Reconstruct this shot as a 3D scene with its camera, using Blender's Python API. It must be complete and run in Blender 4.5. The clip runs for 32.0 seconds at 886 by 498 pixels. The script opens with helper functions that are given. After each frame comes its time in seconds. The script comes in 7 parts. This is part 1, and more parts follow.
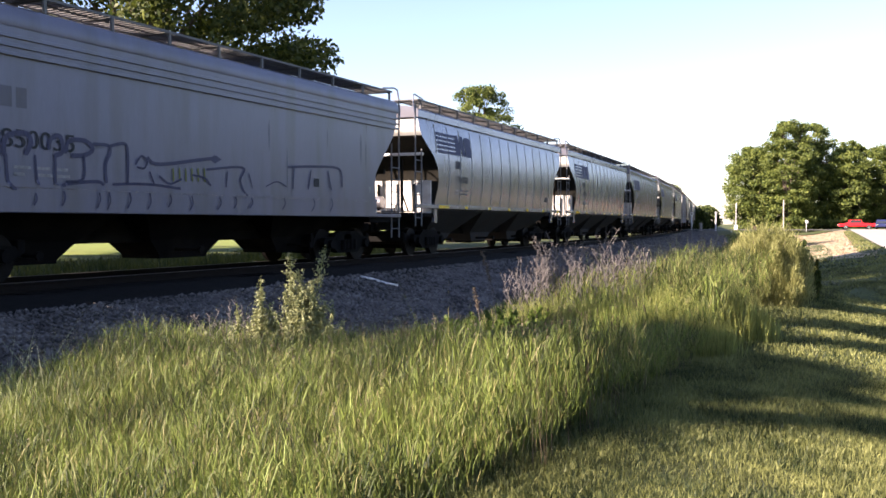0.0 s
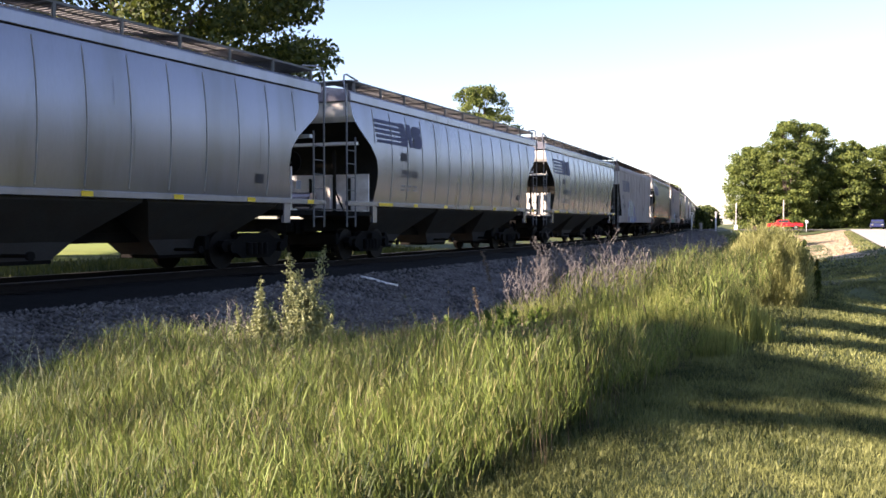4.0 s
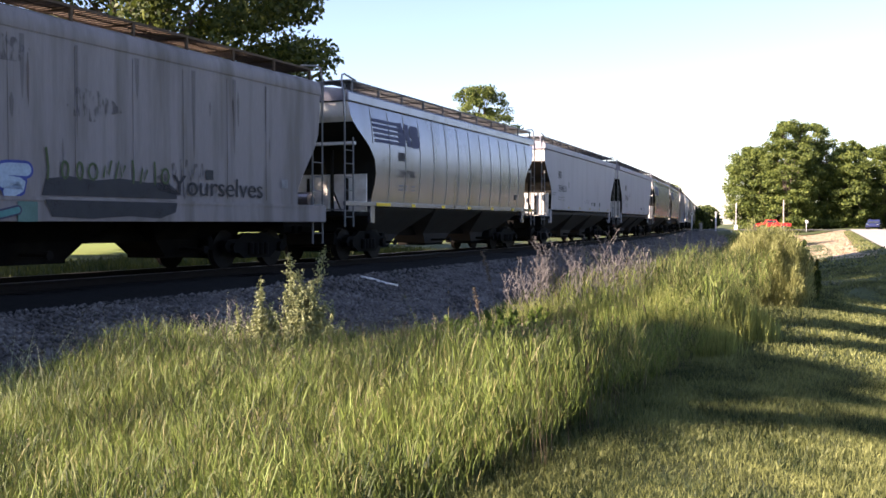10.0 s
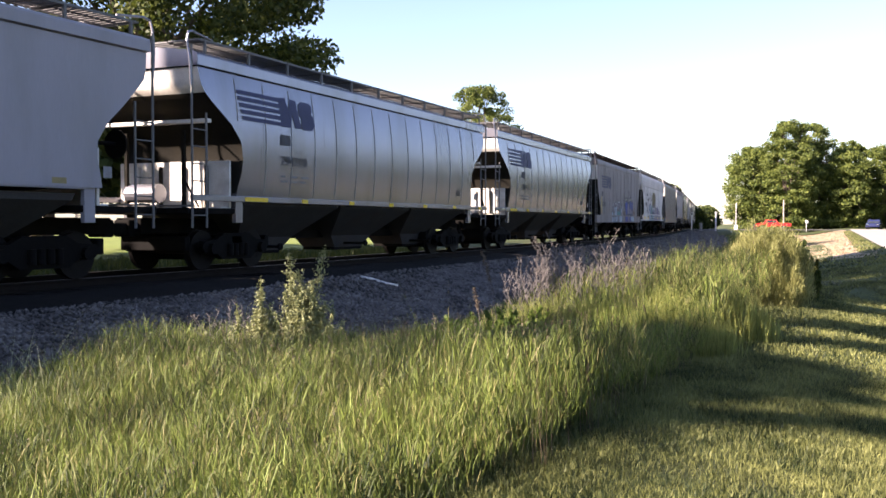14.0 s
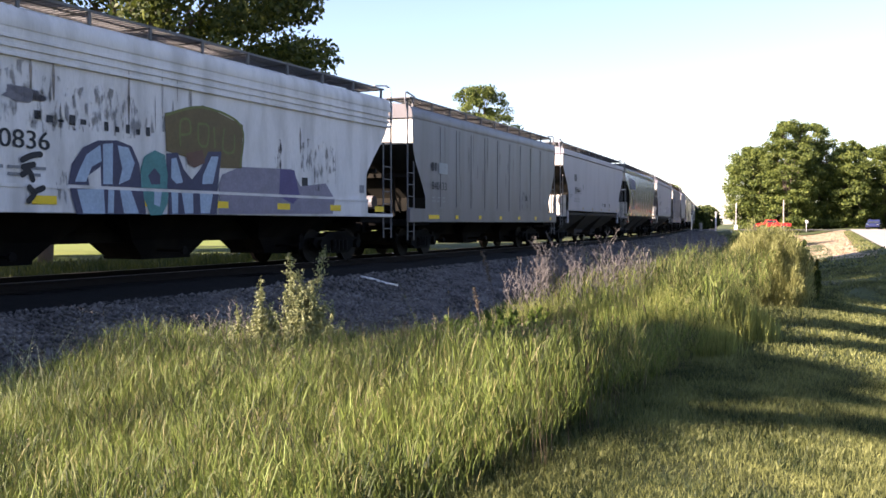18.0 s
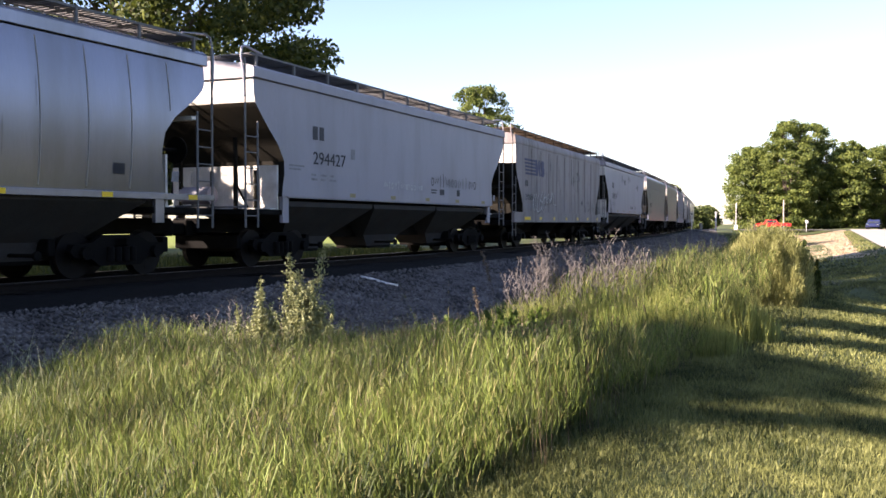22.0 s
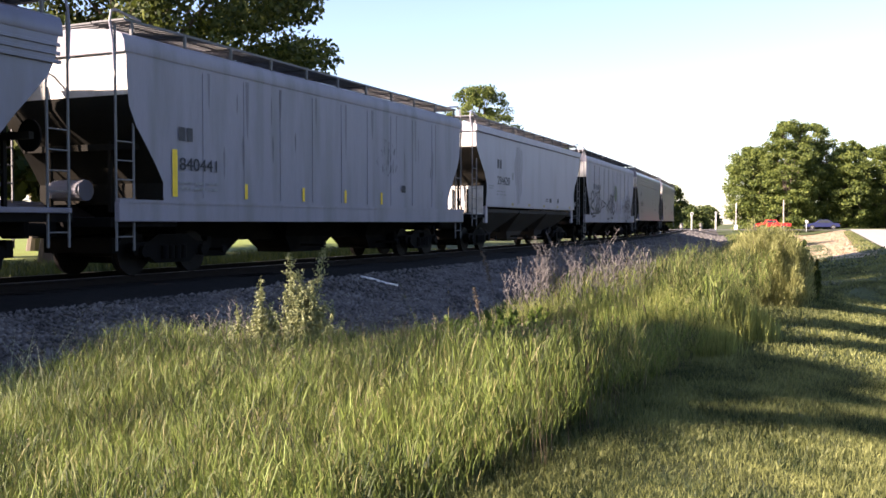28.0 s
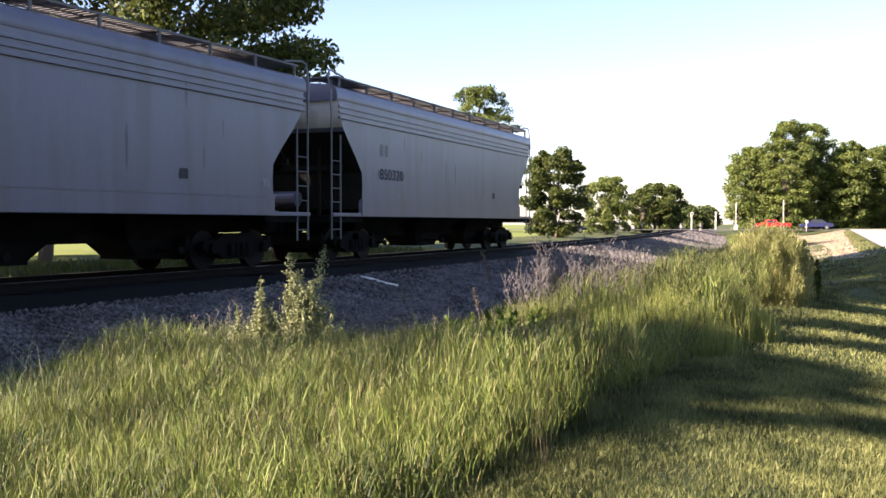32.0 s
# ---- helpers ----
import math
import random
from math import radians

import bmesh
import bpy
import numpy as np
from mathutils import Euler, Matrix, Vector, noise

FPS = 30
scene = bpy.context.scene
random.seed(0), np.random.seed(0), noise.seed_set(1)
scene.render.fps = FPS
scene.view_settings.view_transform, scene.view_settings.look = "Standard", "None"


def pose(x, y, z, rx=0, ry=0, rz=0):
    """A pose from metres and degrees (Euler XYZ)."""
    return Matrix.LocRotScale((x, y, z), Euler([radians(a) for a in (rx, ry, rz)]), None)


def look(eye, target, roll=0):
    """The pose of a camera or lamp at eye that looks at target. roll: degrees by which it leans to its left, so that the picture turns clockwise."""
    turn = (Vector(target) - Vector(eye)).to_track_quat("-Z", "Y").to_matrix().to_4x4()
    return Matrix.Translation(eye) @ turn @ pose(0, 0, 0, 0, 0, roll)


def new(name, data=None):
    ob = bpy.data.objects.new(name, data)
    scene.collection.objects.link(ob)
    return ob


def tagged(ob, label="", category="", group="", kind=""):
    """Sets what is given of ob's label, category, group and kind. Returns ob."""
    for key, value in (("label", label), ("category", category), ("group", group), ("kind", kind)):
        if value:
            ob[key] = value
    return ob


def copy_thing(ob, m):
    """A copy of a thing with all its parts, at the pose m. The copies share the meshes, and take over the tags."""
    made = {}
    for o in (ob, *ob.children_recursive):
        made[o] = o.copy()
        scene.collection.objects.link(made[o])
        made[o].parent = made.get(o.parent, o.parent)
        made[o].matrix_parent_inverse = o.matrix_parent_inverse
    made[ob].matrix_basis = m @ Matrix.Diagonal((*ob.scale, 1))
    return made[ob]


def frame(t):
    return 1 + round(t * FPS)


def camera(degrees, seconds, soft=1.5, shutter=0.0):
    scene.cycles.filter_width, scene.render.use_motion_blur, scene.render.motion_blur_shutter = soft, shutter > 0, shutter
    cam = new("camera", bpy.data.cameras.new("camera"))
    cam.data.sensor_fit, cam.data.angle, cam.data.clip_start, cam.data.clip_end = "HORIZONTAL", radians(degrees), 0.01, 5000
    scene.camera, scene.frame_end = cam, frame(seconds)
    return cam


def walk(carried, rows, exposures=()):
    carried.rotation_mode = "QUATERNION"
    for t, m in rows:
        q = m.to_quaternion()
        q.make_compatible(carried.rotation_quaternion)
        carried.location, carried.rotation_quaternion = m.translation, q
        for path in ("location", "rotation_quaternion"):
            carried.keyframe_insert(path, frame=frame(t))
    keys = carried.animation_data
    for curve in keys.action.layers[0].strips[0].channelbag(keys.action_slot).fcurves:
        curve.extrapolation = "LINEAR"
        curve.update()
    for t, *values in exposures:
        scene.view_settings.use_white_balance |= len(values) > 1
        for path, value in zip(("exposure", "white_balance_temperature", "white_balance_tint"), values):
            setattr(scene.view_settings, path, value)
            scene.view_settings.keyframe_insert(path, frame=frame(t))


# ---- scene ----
import collections
# Heights: z = 0 is the top of the rails. s runs along the track, away from the camera; o is the distance to its camera side.
CLIP = 32.0
cam = camera(49.96, CLIP, soft=1.6, shutter=0.0)
CAM_POSE = pose(0, 0, 1.0, 90 - 1.576, 0, 0)
walk(cam, [(0.0, CAM_POSE), (CLIP, CAM_POSE)], exposures=[(0.0, 2.33, 6720, 27), (CLIP, 2.33, 6720, 27)])

# ---- daylight: a low sun behind the camera, shining almost along the track ----
SUN_HEADING, SUN_ELEVATION = 69.0, 30.5
world = bpy.data.worlds.new("world")
scene.world = world
world.use_nodes = True
sky = world.node_tree.nodes.new("ShaderNodeTexSky")
sky.sky_type, sky.sun_disc = "NISHITA", False
sky.sun_elevation, sky.sun_rotation = radians(SUN_ELEVATION), radians(SUN_HEADING + 180)
sky.dust_density, sky.air_density, sky.ozone_density = 0.5, 1.0, 2.2
back = world.node_tree.nodes["Background"]
back.inputs["Strength"].default_value = 0.062
world.node_tree.links.new(sky.outputs[0], back.inputs["Color"])
sun = new("sun", bpy.data.lights.new("sun", "SUN"))
sun.data.energy, sun.data.angle, sun.data.color = 5.0, radians(0.6), (1.0, 0.9, 0.73)
h, e = radians(SUN_HEADING), radians(SUN_ELEVATION)
sun.matrix_world = look((0, 0, 60), (math.sin(h) * math.cos(e), math.cos(h) * math.cos(e), 60 - math.sin(e)))

# ---- the track's line ----
LINE_S = np.linspace(-160.0, 620.0, 3121)
bend = np.where(LINE_S < 0, -0.00278, np.minimum(-0.00278 + 2e-5 * LINE_S, 0.0))
step = LINE_S[1] - LINE_S[0]
turn = np.concatenate([[0], np.cumsum((bend[1:] + bend[:-1]) / 2 * step)])
turn += 0.46938 - np.interp(0, LINE_S, turn)
LINE_X = np.concatenate([[0], np.cumsum((np.sin(turn[1:]) + np.sin(turn[:-1])) / 2 * step)])
LINE_Y = np.concatenate([[0], np.cumsum((np.cos(turn[1:]) + np.cos(turn[:-1])) / 2 * step)])
LINE_X += -14.096 * math.cos(0.46938) - np.interp(0, LINE_S, LINE_X)
LINE_Y += 14.096 * math.sin(0.46938) - np.interp(0, LINE_S, LINE_Y)
LINE_H = turn


def on_track(s, o=0.0):
    """x, y and heading at s along the track and o beside it; takes arrays too."""
    x, y, a = np.interp(s, LINE_S, LINE_X), np.interp(s, LINE_S, LINE_Y), np.interp(s, LINE_S, LINE_H)
    return x + o * np.cos(a), y - o * np.sin(a), a


PROFILE_O = (-400, -60, -7, -4.6, -2.1, -1.9, 1.9, 2.1, 5.6, 7.0, 11.6, 13.0, 15.0, 18.0, 24.0, 60, 400)
PROFILE_Z = (-0.3, -0.3, -0.45, -0.75, -0.25, -0.18, -0.18, -0.25, -0.98, -0.92, -0.66, -0.62, -0.76, -0.8, -0.5, -0.3, -0.3)


def ground_z(o):
    return np.interp(o, PROFILE_O, PROFILE_Z)


def road_edge(y):
    """x of the road's near edge."""
    return np.interp(y, (-200, -80, -20, 10, 25, 32, 68, 126, 142, 400), (100, 60, 32, 20, 15.4, 14.9, 29.8, 53.8, 60.4, 160))


def land_z(o, x, y):
    """Height of the ground at o beside the track, with the shallow swale and ruts in the lawn and the bank up to the road."""
    r = x - road_edge(y)
    rise = np.interp(r, (-6.0, -4.5, -1.0, 0.0), (0.0, 0.12, 0.93, 1.0))
    z = np.interp(o, PROFILE_O, PROFILE_Z) - 0.3 * np.interp(o, (12.2, 14.3, 16.5, 20.0), (0, 1, 1, 0)) * np.interp(y, (3.5, 7.0, 18.0, 30.0), (0, 1, 1, 0))
    ruts = 0.3 * np.clip(np.sin(1.1 * x + 0.5 * y) * np.sin(0.62 * y - 0.4 * x), 0, 1) * np.interp(o, (13.0, 14.2, 19.0, 21.0), (0, 1, 1, 0)) * np.interp(y, (20.0, 24.0, 31.0, 34.0), (0, 1, 1, 0))
    return z + (0.0 - z) * np.where(o > 9, rise, 0.0) + ruts


# ---- materials ----
def material(name, color, rough=0.8, metal=0.0, scale=4.0, vary=0.15, fine=60.0, bump=0.15, dirt=None, dirt_amount=0.0,
             dirt_scale=1.2, stretch=(1, 1, 1), tint=0.0, spec=0.3, translucent=0.0):
    """A surface with grain and stains at two scales. dirt: a second colour in patches; stretch draws the patches out;
    tint: how much whole objects differ."""
    m = bpy.data.materials.new(name)
    m.use_nodes = True
    nt = m.node_tree
    n, l = nt.nodes, nt.links
    bsdf = n["Principled BSDF"]
    bsdf.inputs["Roughness"].default_value, bsdf.inputs["Metallic"].default_value = rough, metal
    bsdf.inputs["Specular IOR Level"].default_value = spec
    co = n.new("ShaderNodeTexCoord")
    mp = n.new("ShaderNodeMapping")
    mp.inputs["Scale"].default_value = stretch
    l.new(co.outputs["Object"], mp.inputs["Vector"])
    big, small = n.new("ShaderNodeTexNoise"), n.new("ShaderNodeTexNoise")
    for node, sc, det in ((big, scale, 6), (small, fine, 3)):
        node.inputs["Scale"].default_value, node.inputs["Detail"].default_value = sc, det
        l.new(mp.outputs["Vector"], node.inputs["Vector"])
    add = n.new("ShaderNodeMath")
    add.operation = "ADD"
    l.new(big.outputs["Fac"], add.inputs[0])
    l.new(small.outputs["Fac"], add.inputs[1])
    ramp = n.new("ShaderNodeMapRange")
    ramp.inputs["From Min"].default_value, ramp.inputs["From Max"].default_value = 0.6, 1.4
    ramp.inputs["To Min"].default_value, ramp.inputs["To Max"].default_value = 1 - vary, 1 + vary
    l.new(add.outputs[0], ramp.inputs["Value"])
    hsv = n.new("ShaderNodeHueSaturation")
    hsv.inputs["Color"].default_value = (*color, 1)
    last = hsv.outputs["Color"]
    l.new(ramp.outputs["Result"], hsv.inputs["Value"])
    if dirt:
        third = n.new("ShaderNodeTexNoise")
        third.inputs["Scale"].default_value, third.inputs["Detail"].default_value = dirt_scale, 8
        l.new(mp.outputs["Vector"], third.inputs["Vector"])
        edge = n.new("ShaderNodeMapRange")
        edge.inputs["From Min"].default_value, edge.inputs["From Max"].default_value = 0.47, 0.68
        edge.inputs["To Max"].default_value = dirt_amount
        l.new(third.outputs["Fac"], edge.inputs["Value"])
        mix = n.new("ShaderNodeMix")
        mix.data_type = "RGBA"
        mix.inputs["B"].default_value = (0, 0, 0, 1)
        l.new(edge.outputs["Result"], mix.inputs["Factor"])
        l.new(last, mix.inputs[6])
        mix.inputs[7].default_value = (*dirt, 1)
        last = mix.outputs[2]
    if tint:
        info = n.new("ShaderNodeObjectInfo")
        span = n.new("ShaderNodeMapRange")
        span.inputs["To Min"].default_value, span.inputs["To Max"].default_value = 1 - tint, 1 + tint
        l.new(info.outputs["Random"], span.inputs["Value"])
        again = n.new("ShaderNodeHueSaturation")
        l.new(last, again.inputs["Color"])
        l.new(span.outputs["Result"], again.inputs["Value"])
        last = again.outputs["Color"]
    l.new(last, bsdf.inputs["Base Color"])
    if bump:
        bp = n.new("ShaderNodeBump")
        bp.inputs["Strength"].default_value, bp.inputs["Distance"].default_value = bump, 0.01
        l.new(add.outputs[0], bp.inputs["Height"])
        l.new(bp.outputs["Normal"], bsdf.inputs["Normal"])
    if translucent:
        tr = n.new("ShaderNodeBsdfTranslucent")
        l.new(last, tr.inputs["Color"])
        mx = n.new("ShaderNodeMixShader")
        mx.inputs["Fac"].default_value = translucent
        l.new(bsdf.outputs[0], mx.inputs[1])
        l.new(tr.outputs[0], mx.inputs[2])
        l.new(mx.outputs[0], n["Material Output"].inputs["Surface"])
    return m


def leafy(name, low, high, translucent=0.35, rough=0.6):
    """Leaves and blades: each island has its own shade between two colours."""
    m = bpy.data.materials.new(name)
    m.use_nodes = True
    n, l = m.node_tree.nodes, m.node_tree.links
    bsdf = n["Principled BSDF"]
    bsdf.inputs["Roughness"].default_value = rough
    bsdf.inputs["Specular IOR Level"].default_value = 0.3
    geo = n.new("ShaderNodeNewGeometry")
    co = n.new("ShaderNodeTexCoord")
    patch = n.new("ShaderNodeTexNoise")
    patch.inputs["Scale"].default_value, patch.inputs["Detail"].default_value = 1.3, 4
    l.new(co.outputs["Object"], patch.inputs["Vector"])
    fac = n.new("ShaderNodeMath")
    fac.operation = "MULTIPLY_ADD"
    fac.inputs[1].default_value = 0.85
    l.new(geo.outputs["Random Per Island"], fac.inputs[0])
    shift = n.new("ShaderNodeMapRange")
    shift.inputs["From Min"].default_value, shift.inputs["From Max"].default_value = 0.35, 0.65
    shift.inputs["To Min"].default_value, shift.inputs["To Max"].default_value = -0.28, 0.34
    l.new(patch.outputs["Fac"], shift.inputs["Value"])
    l.new(shift.outputs["Result"], fac.inputs[2])
    mix = n.new("ShaderNodeMix")
    mix.data_type = "RGBA"
    l.new(fac.outputs[0], mix.inputs["Factor"])
    mix.inputs[6].default_value, mix.inputs[7].default_value = (*low, 1), (*high, 1)
    l.new(mix.outputs[2], bsdf.inputs["Base Color"])
    tr = n.new("ShaderNodeBsdfTranslucent")
    l.new(mix.outputs[2], tr.inputs["Color"])
    mx = n.new("ShaderNodeMixShader")
    mx.inputs["Fac"].default_value = translucent
    l.new(bsdf.outputs[0], mx.inputs[1])
    l.new(tr.outputs[0], mx.inputs[2])
    l.new(mx.outputs[0], n["Material Output"].inputs["Surface"])
    return m


GREEN_SOIL = material("lawn_ground", (0.04, 0.055, 0.012), 0.95, scale=0.6, vary=0.35, fine=14, bump=0.6, dirt=(0.06, 0.055, 0.022), dirt_amount=0.6, dirt_scale=0.5)
FAR_LAWN = material("far_lawn", (0.11, 0.145, 0.022), 0.95, scale=0.5, vary=0.3, fine=9, bump=0.6, dirt=(0.14, 0.14, 0.04), dirt_amount=0.5, dirt_scale=0.3)
BALLAST_BED = material("ballast_bed", (0.085, 0.076, 0.068), 0.95, scale=3, vary=0.3, fine=22, bump=1.0, dirt=(0.075, 0.058, 0.045), dirt_amount=0.6)
# Bed, ties and rails: the train's shade is put into these near-black colours.
TRACK_OIL_SHADE = material("oily_shaded_track_bed", (0.0088, 0.0083, 0.0077), 0.9, scale=3, vary=0.35, fine=22, bump=1.0, spec=0.1)
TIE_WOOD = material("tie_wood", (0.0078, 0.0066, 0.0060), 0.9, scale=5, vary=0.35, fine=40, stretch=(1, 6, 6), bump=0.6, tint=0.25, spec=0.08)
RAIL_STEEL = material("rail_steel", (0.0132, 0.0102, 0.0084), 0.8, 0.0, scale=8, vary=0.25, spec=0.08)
RAIL_HEAD = material("rail_head", (0.1, 0.09, 0.085), 0.45, 0.6, scale=8, vary=0.1, bump=0.02)
ASPHALT = material("asphalt", (0.24, 0.23, 0.215), 0.9, scale=0.8, vary=0.12, fine=40, bump=0.3)
DARK_ASPHALT = material("dark_asphalt", (0.085, 0.08, 0.075), 0.9, scale=0.8, vary=0.15, fine=40, bump=0.3)
DRY_BANK = material("dry_bank", (0.26, 0.205, 0.14), 0.95, scale=0.7, vary=0.3, fine=12, bump=0.7, dirt=(0.15, 0.15, 0.05), dirt_amount=0.5, dirt_scale=0.35)
GRASS_TALL = leafy("tall_grass_blades", (0.005, 0.016, 0.003), (0.196, 0.252, 0.048), 0.2)
GRASS_DEEP = leafy("thick_grass_blades", (0.012, 0.034, 0.004), (0.15, 0.2, 0.034), 0.12)
GRASS_STRAW = leafy("straw_grass_blades", (0.1, 0.096, 0.03), (0.3, 0.275, 0.11), 0.15)
SEEDLING = leafy("loose_grass_blades", (0.17, 0.2, 0.1), (0.42, 0.45, 0.26), 0.2)
DRY_BLADE = leafy("dry_bank_blades", (0.23, 0.178, 0.115), (0.36, 0.295, 0.2), 0.2)
STALK_RED = leafy("reddish_stalks", (0.07, 0.045, 0.035), (0.2, 0.145, 0.1), 0.15)
SEED_HEAD = leafy("grass_seed_heads", (0.077, 0.061, 0.044), (0.176, 0.143, 0.105), 0.25)
GRASS_SHORT = leafy("mown_grass_blades", (0.018, 0.032, 0.008), (0.235, 0.246, 0.08), 0.28)
LEAF_DARK = leafy("oak_leaves", (0.020, 0.040, 0.010), (0.104, 0.120, 0.020), 0.3)
LEAF_MID = leafy("tree_leaves", (0.030, 0.051, 0.015), (0.102, 0.128, 0.030), 0.3)
LEAF_GROVE = leafy("grove_leaves", (0.036, 0.062, 0.014), (0.19, 0.222, 0.05), 0.34)
BARK = material("bark", (0.1, 0.08, 0.06), 0.95, scale=4, vary=0.3, stretch=(1, 1, 0.2), bump=0.8)


# ---- mesh helpers ----
def part(name, bm, mat, parent=None, label="", smooth=False):
    """Link a bmesh as one object under its thing."""
    me = bpy.data.meshes.new(name)
    bm.to_mesh(me)
    bm.free()
    for one in (mat if isinstance(mat, (list, tuple)) else (mat,)):
        me.materials.append(one)
    if smooth:
        for p in me.polygons:
            p.use_smooth = True
    ob = new(name, me)
    ob.parent = parent
    if label:
        tagged(ob, label)
    return ob


def from_arrays(name, verts, faces, mat, smooth=False):
    me = bpy.data.meshes.new(name)
    me.from_pydata(verts, [], faces)
    for one in (mat if isinstance(mat, (list, tuple)) else (mat,)):
        me.materials.append(one)
    if smooth:
        for p in me.polygons:
            p.use_smooth = True
    return new(name, me)


def box(bm, x0, x1, y0, y1, z0, z1, bevel=0.0):
    made = bmesh.ops.create_cube(bm, size=1)["verts"]
    for v in made:
        v.co = Vector(((x0 + x1) / 2 + v.co.x * (x1 - x0), (y0 + y1) / 2 + v.co.y * (y1 - y0), (z0 + z1) / 2 + v.co.z * (z1 - z0)))
    if bevel:
        edges = list({e for v in made for e in v.link_edges})
        bmesh.ops.bevel(bm, geom=edges, offset=bevel, segments=2, affect="EDGES", profile=0.5)


def tube(bm, path, radius, sides=8):
    """A bent pipe along a list of points."""
    rings = []
    path = [Vector(p) for p in path]
    for i, p in enumerate(path):
        d = (path[min(i + 1, len(path) - 1)] - path[max(i - 1, 0)]).normalized()
        u = d.cross(Vector((0.3, 0.9, 0.2))).normalized()
        w = d.cross(u)
        rings.append([bm.verts.new(p + radius * (math.cos(a) * u + math.sin(a) * w)) for a in (2 * math.pi * k / sides for k in range(sides))])
    for a, b in zip(rings, rings[1:]):
        for k in range(sides):
            bm.faces.new((a[k], a[(k + 1) % sides], b[(k + 1) % sides], b[k]))
    bm.faces.new(rings[0][::-1])
    bm.faces.new(rings[-1])


def disc(bm, center, axis, radius, half, sides=24):
    """A short cylinder along x, y or z."""
    m = Matrix.Translation(center) @ {"x": pose(0, 0, 0, 0, 90, 0), "y": pose(0, 0, 0, 90, 0, 0), "z": Matrix()}[axis]
    bmesh.ops.create_cone(bm, cap_ends=True, segments=sides, radius1=radius, radius2=radius, depth=half * 2, matrix=m)


def prism(bm, outline, y0, y1, axis="y"):
    """Pull an outline of (x, z) points from y0 to y1."""
    if axis == "y":
        a, b = [bm.verts.new((x, y0, z)) for x, z in outline], [bm.verts.new((x, y1, z)) for x, z in outline]
    else:
        a, b = [bm.verts.new((y0, x, z)) for x, z in outline], [bm.verts.new((y1, x, z)) for x, z in outline]
    n = len(outline)
    bm.faces.new(a)
    bm.faces.new(b[::-1])
    for i in range(n):
        bm.faces.new((a[(i + 1) % n], a[i], b[i], b[(i + 1) % n]))
    bmesh.ops.recalc_face_normals(bm, faces=bm.faces)


# ---- ground ----
def sweep(name, offsets, heights, s_values, mat, rough=0.0):
    verts, faces = [], []
    n = len(offsets)
    for s in s_values:
        x, y, a = on_track(s)
        for o, z in zip(offsets, heights):
            px, py = x + o * math.cos(a), y - o * math.sin(a)
            verts.append((px, py, z + rough * noise.noise((px * 0.5, py * 0.5, 0.3))))
    for i in range(len(s_values) - 1):
        for j in range(n - 1):
            k = i * n + j
            faces.append((k, k + 1, k + n + 1, k + n))
    return from_arrays(name, verts, faces, mat, True)


s_near = [-150, -120, -90, -70, -50, -40, -30, -20] + list(np.arange(-12, 60, 1.2)) + list(np.arange(60, 150, 4)) + [160, 180, 200, 240, 300, 400, 520, 600]
o_grass = list(np.arange(5.6, 30.1, 0.45))
o_ground = [-700, -300, -150, -60, -30, -20, -14, -10, -7, -4.6, -2.1, 2.1] + o_grass + [33, 37, 42, 60, 150, 400]
verts, faces = [], []
for s in s_near:
    for o in o_ground:
        x, y, _ = on_track(s, o)
        z = float(land_z(o, x, y)) - (0.12 if -4 < o < 4 else 0.0)
        verts.append((x, y, z + 0.06 * noise.noise((x * 0.5, y * 0.5, 0.3)) + (0.05 * noise.noise((x * 0.9, y * 0.9, 3.3)) if 12 < o < 30 and y > 18 else 0)))
n = len(o_ground)
faces = [(i * n + j, i * n + j + 1, i * n + n + j + 1, i * n + n + j) for i in range(len(s_near) - 1) for j in range(n - 1)]
ground = from_arrays("ground", verts, faces, (GREEN_SOIL, FAR_LAWN, DRY_BANK), True)
# Across the track bright lawn starts at -14; the darker strip stands for shade.
for k, p in enumerate(ground.data.polygons):
    r = p.center.x - float(road_edge(p.center.y))
    p.material_index = 1 if o_ground[k % (n - 1)] < -14 else 2 if 31 < p.center.y < 141 and -7.5 < r < -0.8 and o_ground[k % (n - 1)] > 12.5 else 0
tagged(ground, "uneven green grassy ground beside the railway", "ground", kind="structure")
o_bed = (-4.6, -3.4, -2.1, -1.9, -1.0, 0, 1.0, 1.9, 2.1, 2.6, 3.2, 4.0, 4.8, 5.6, 6.3)
ballast = sweep("ballast_bed", o_bed, [float(ground_z(o)) + 0.03 - (0.08 if o > 6 else 0) for o in o_bed], s_near, (BALLAST_BED, TRACK_OIL_SHADE), 0.05)
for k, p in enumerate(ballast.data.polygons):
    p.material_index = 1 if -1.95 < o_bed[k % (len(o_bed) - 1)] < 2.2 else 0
tagged(ballast, "raised bed of grey crushed stone under the track", "ballast", kind="structure")


def strip(name, rows, mat):
    """A ribbon of ground between pairs of points."""
    verts = [p for row in rows for p in row]
    n = len(rows[0])
    faces = [(i * n + j, i * n + j + 1, i * n + n + j + 1, i * n + n + j) for i in range(len(rows) - 1) for j in range(n - 1)]
    return from_arrays(name, verts, faces, mat, True)


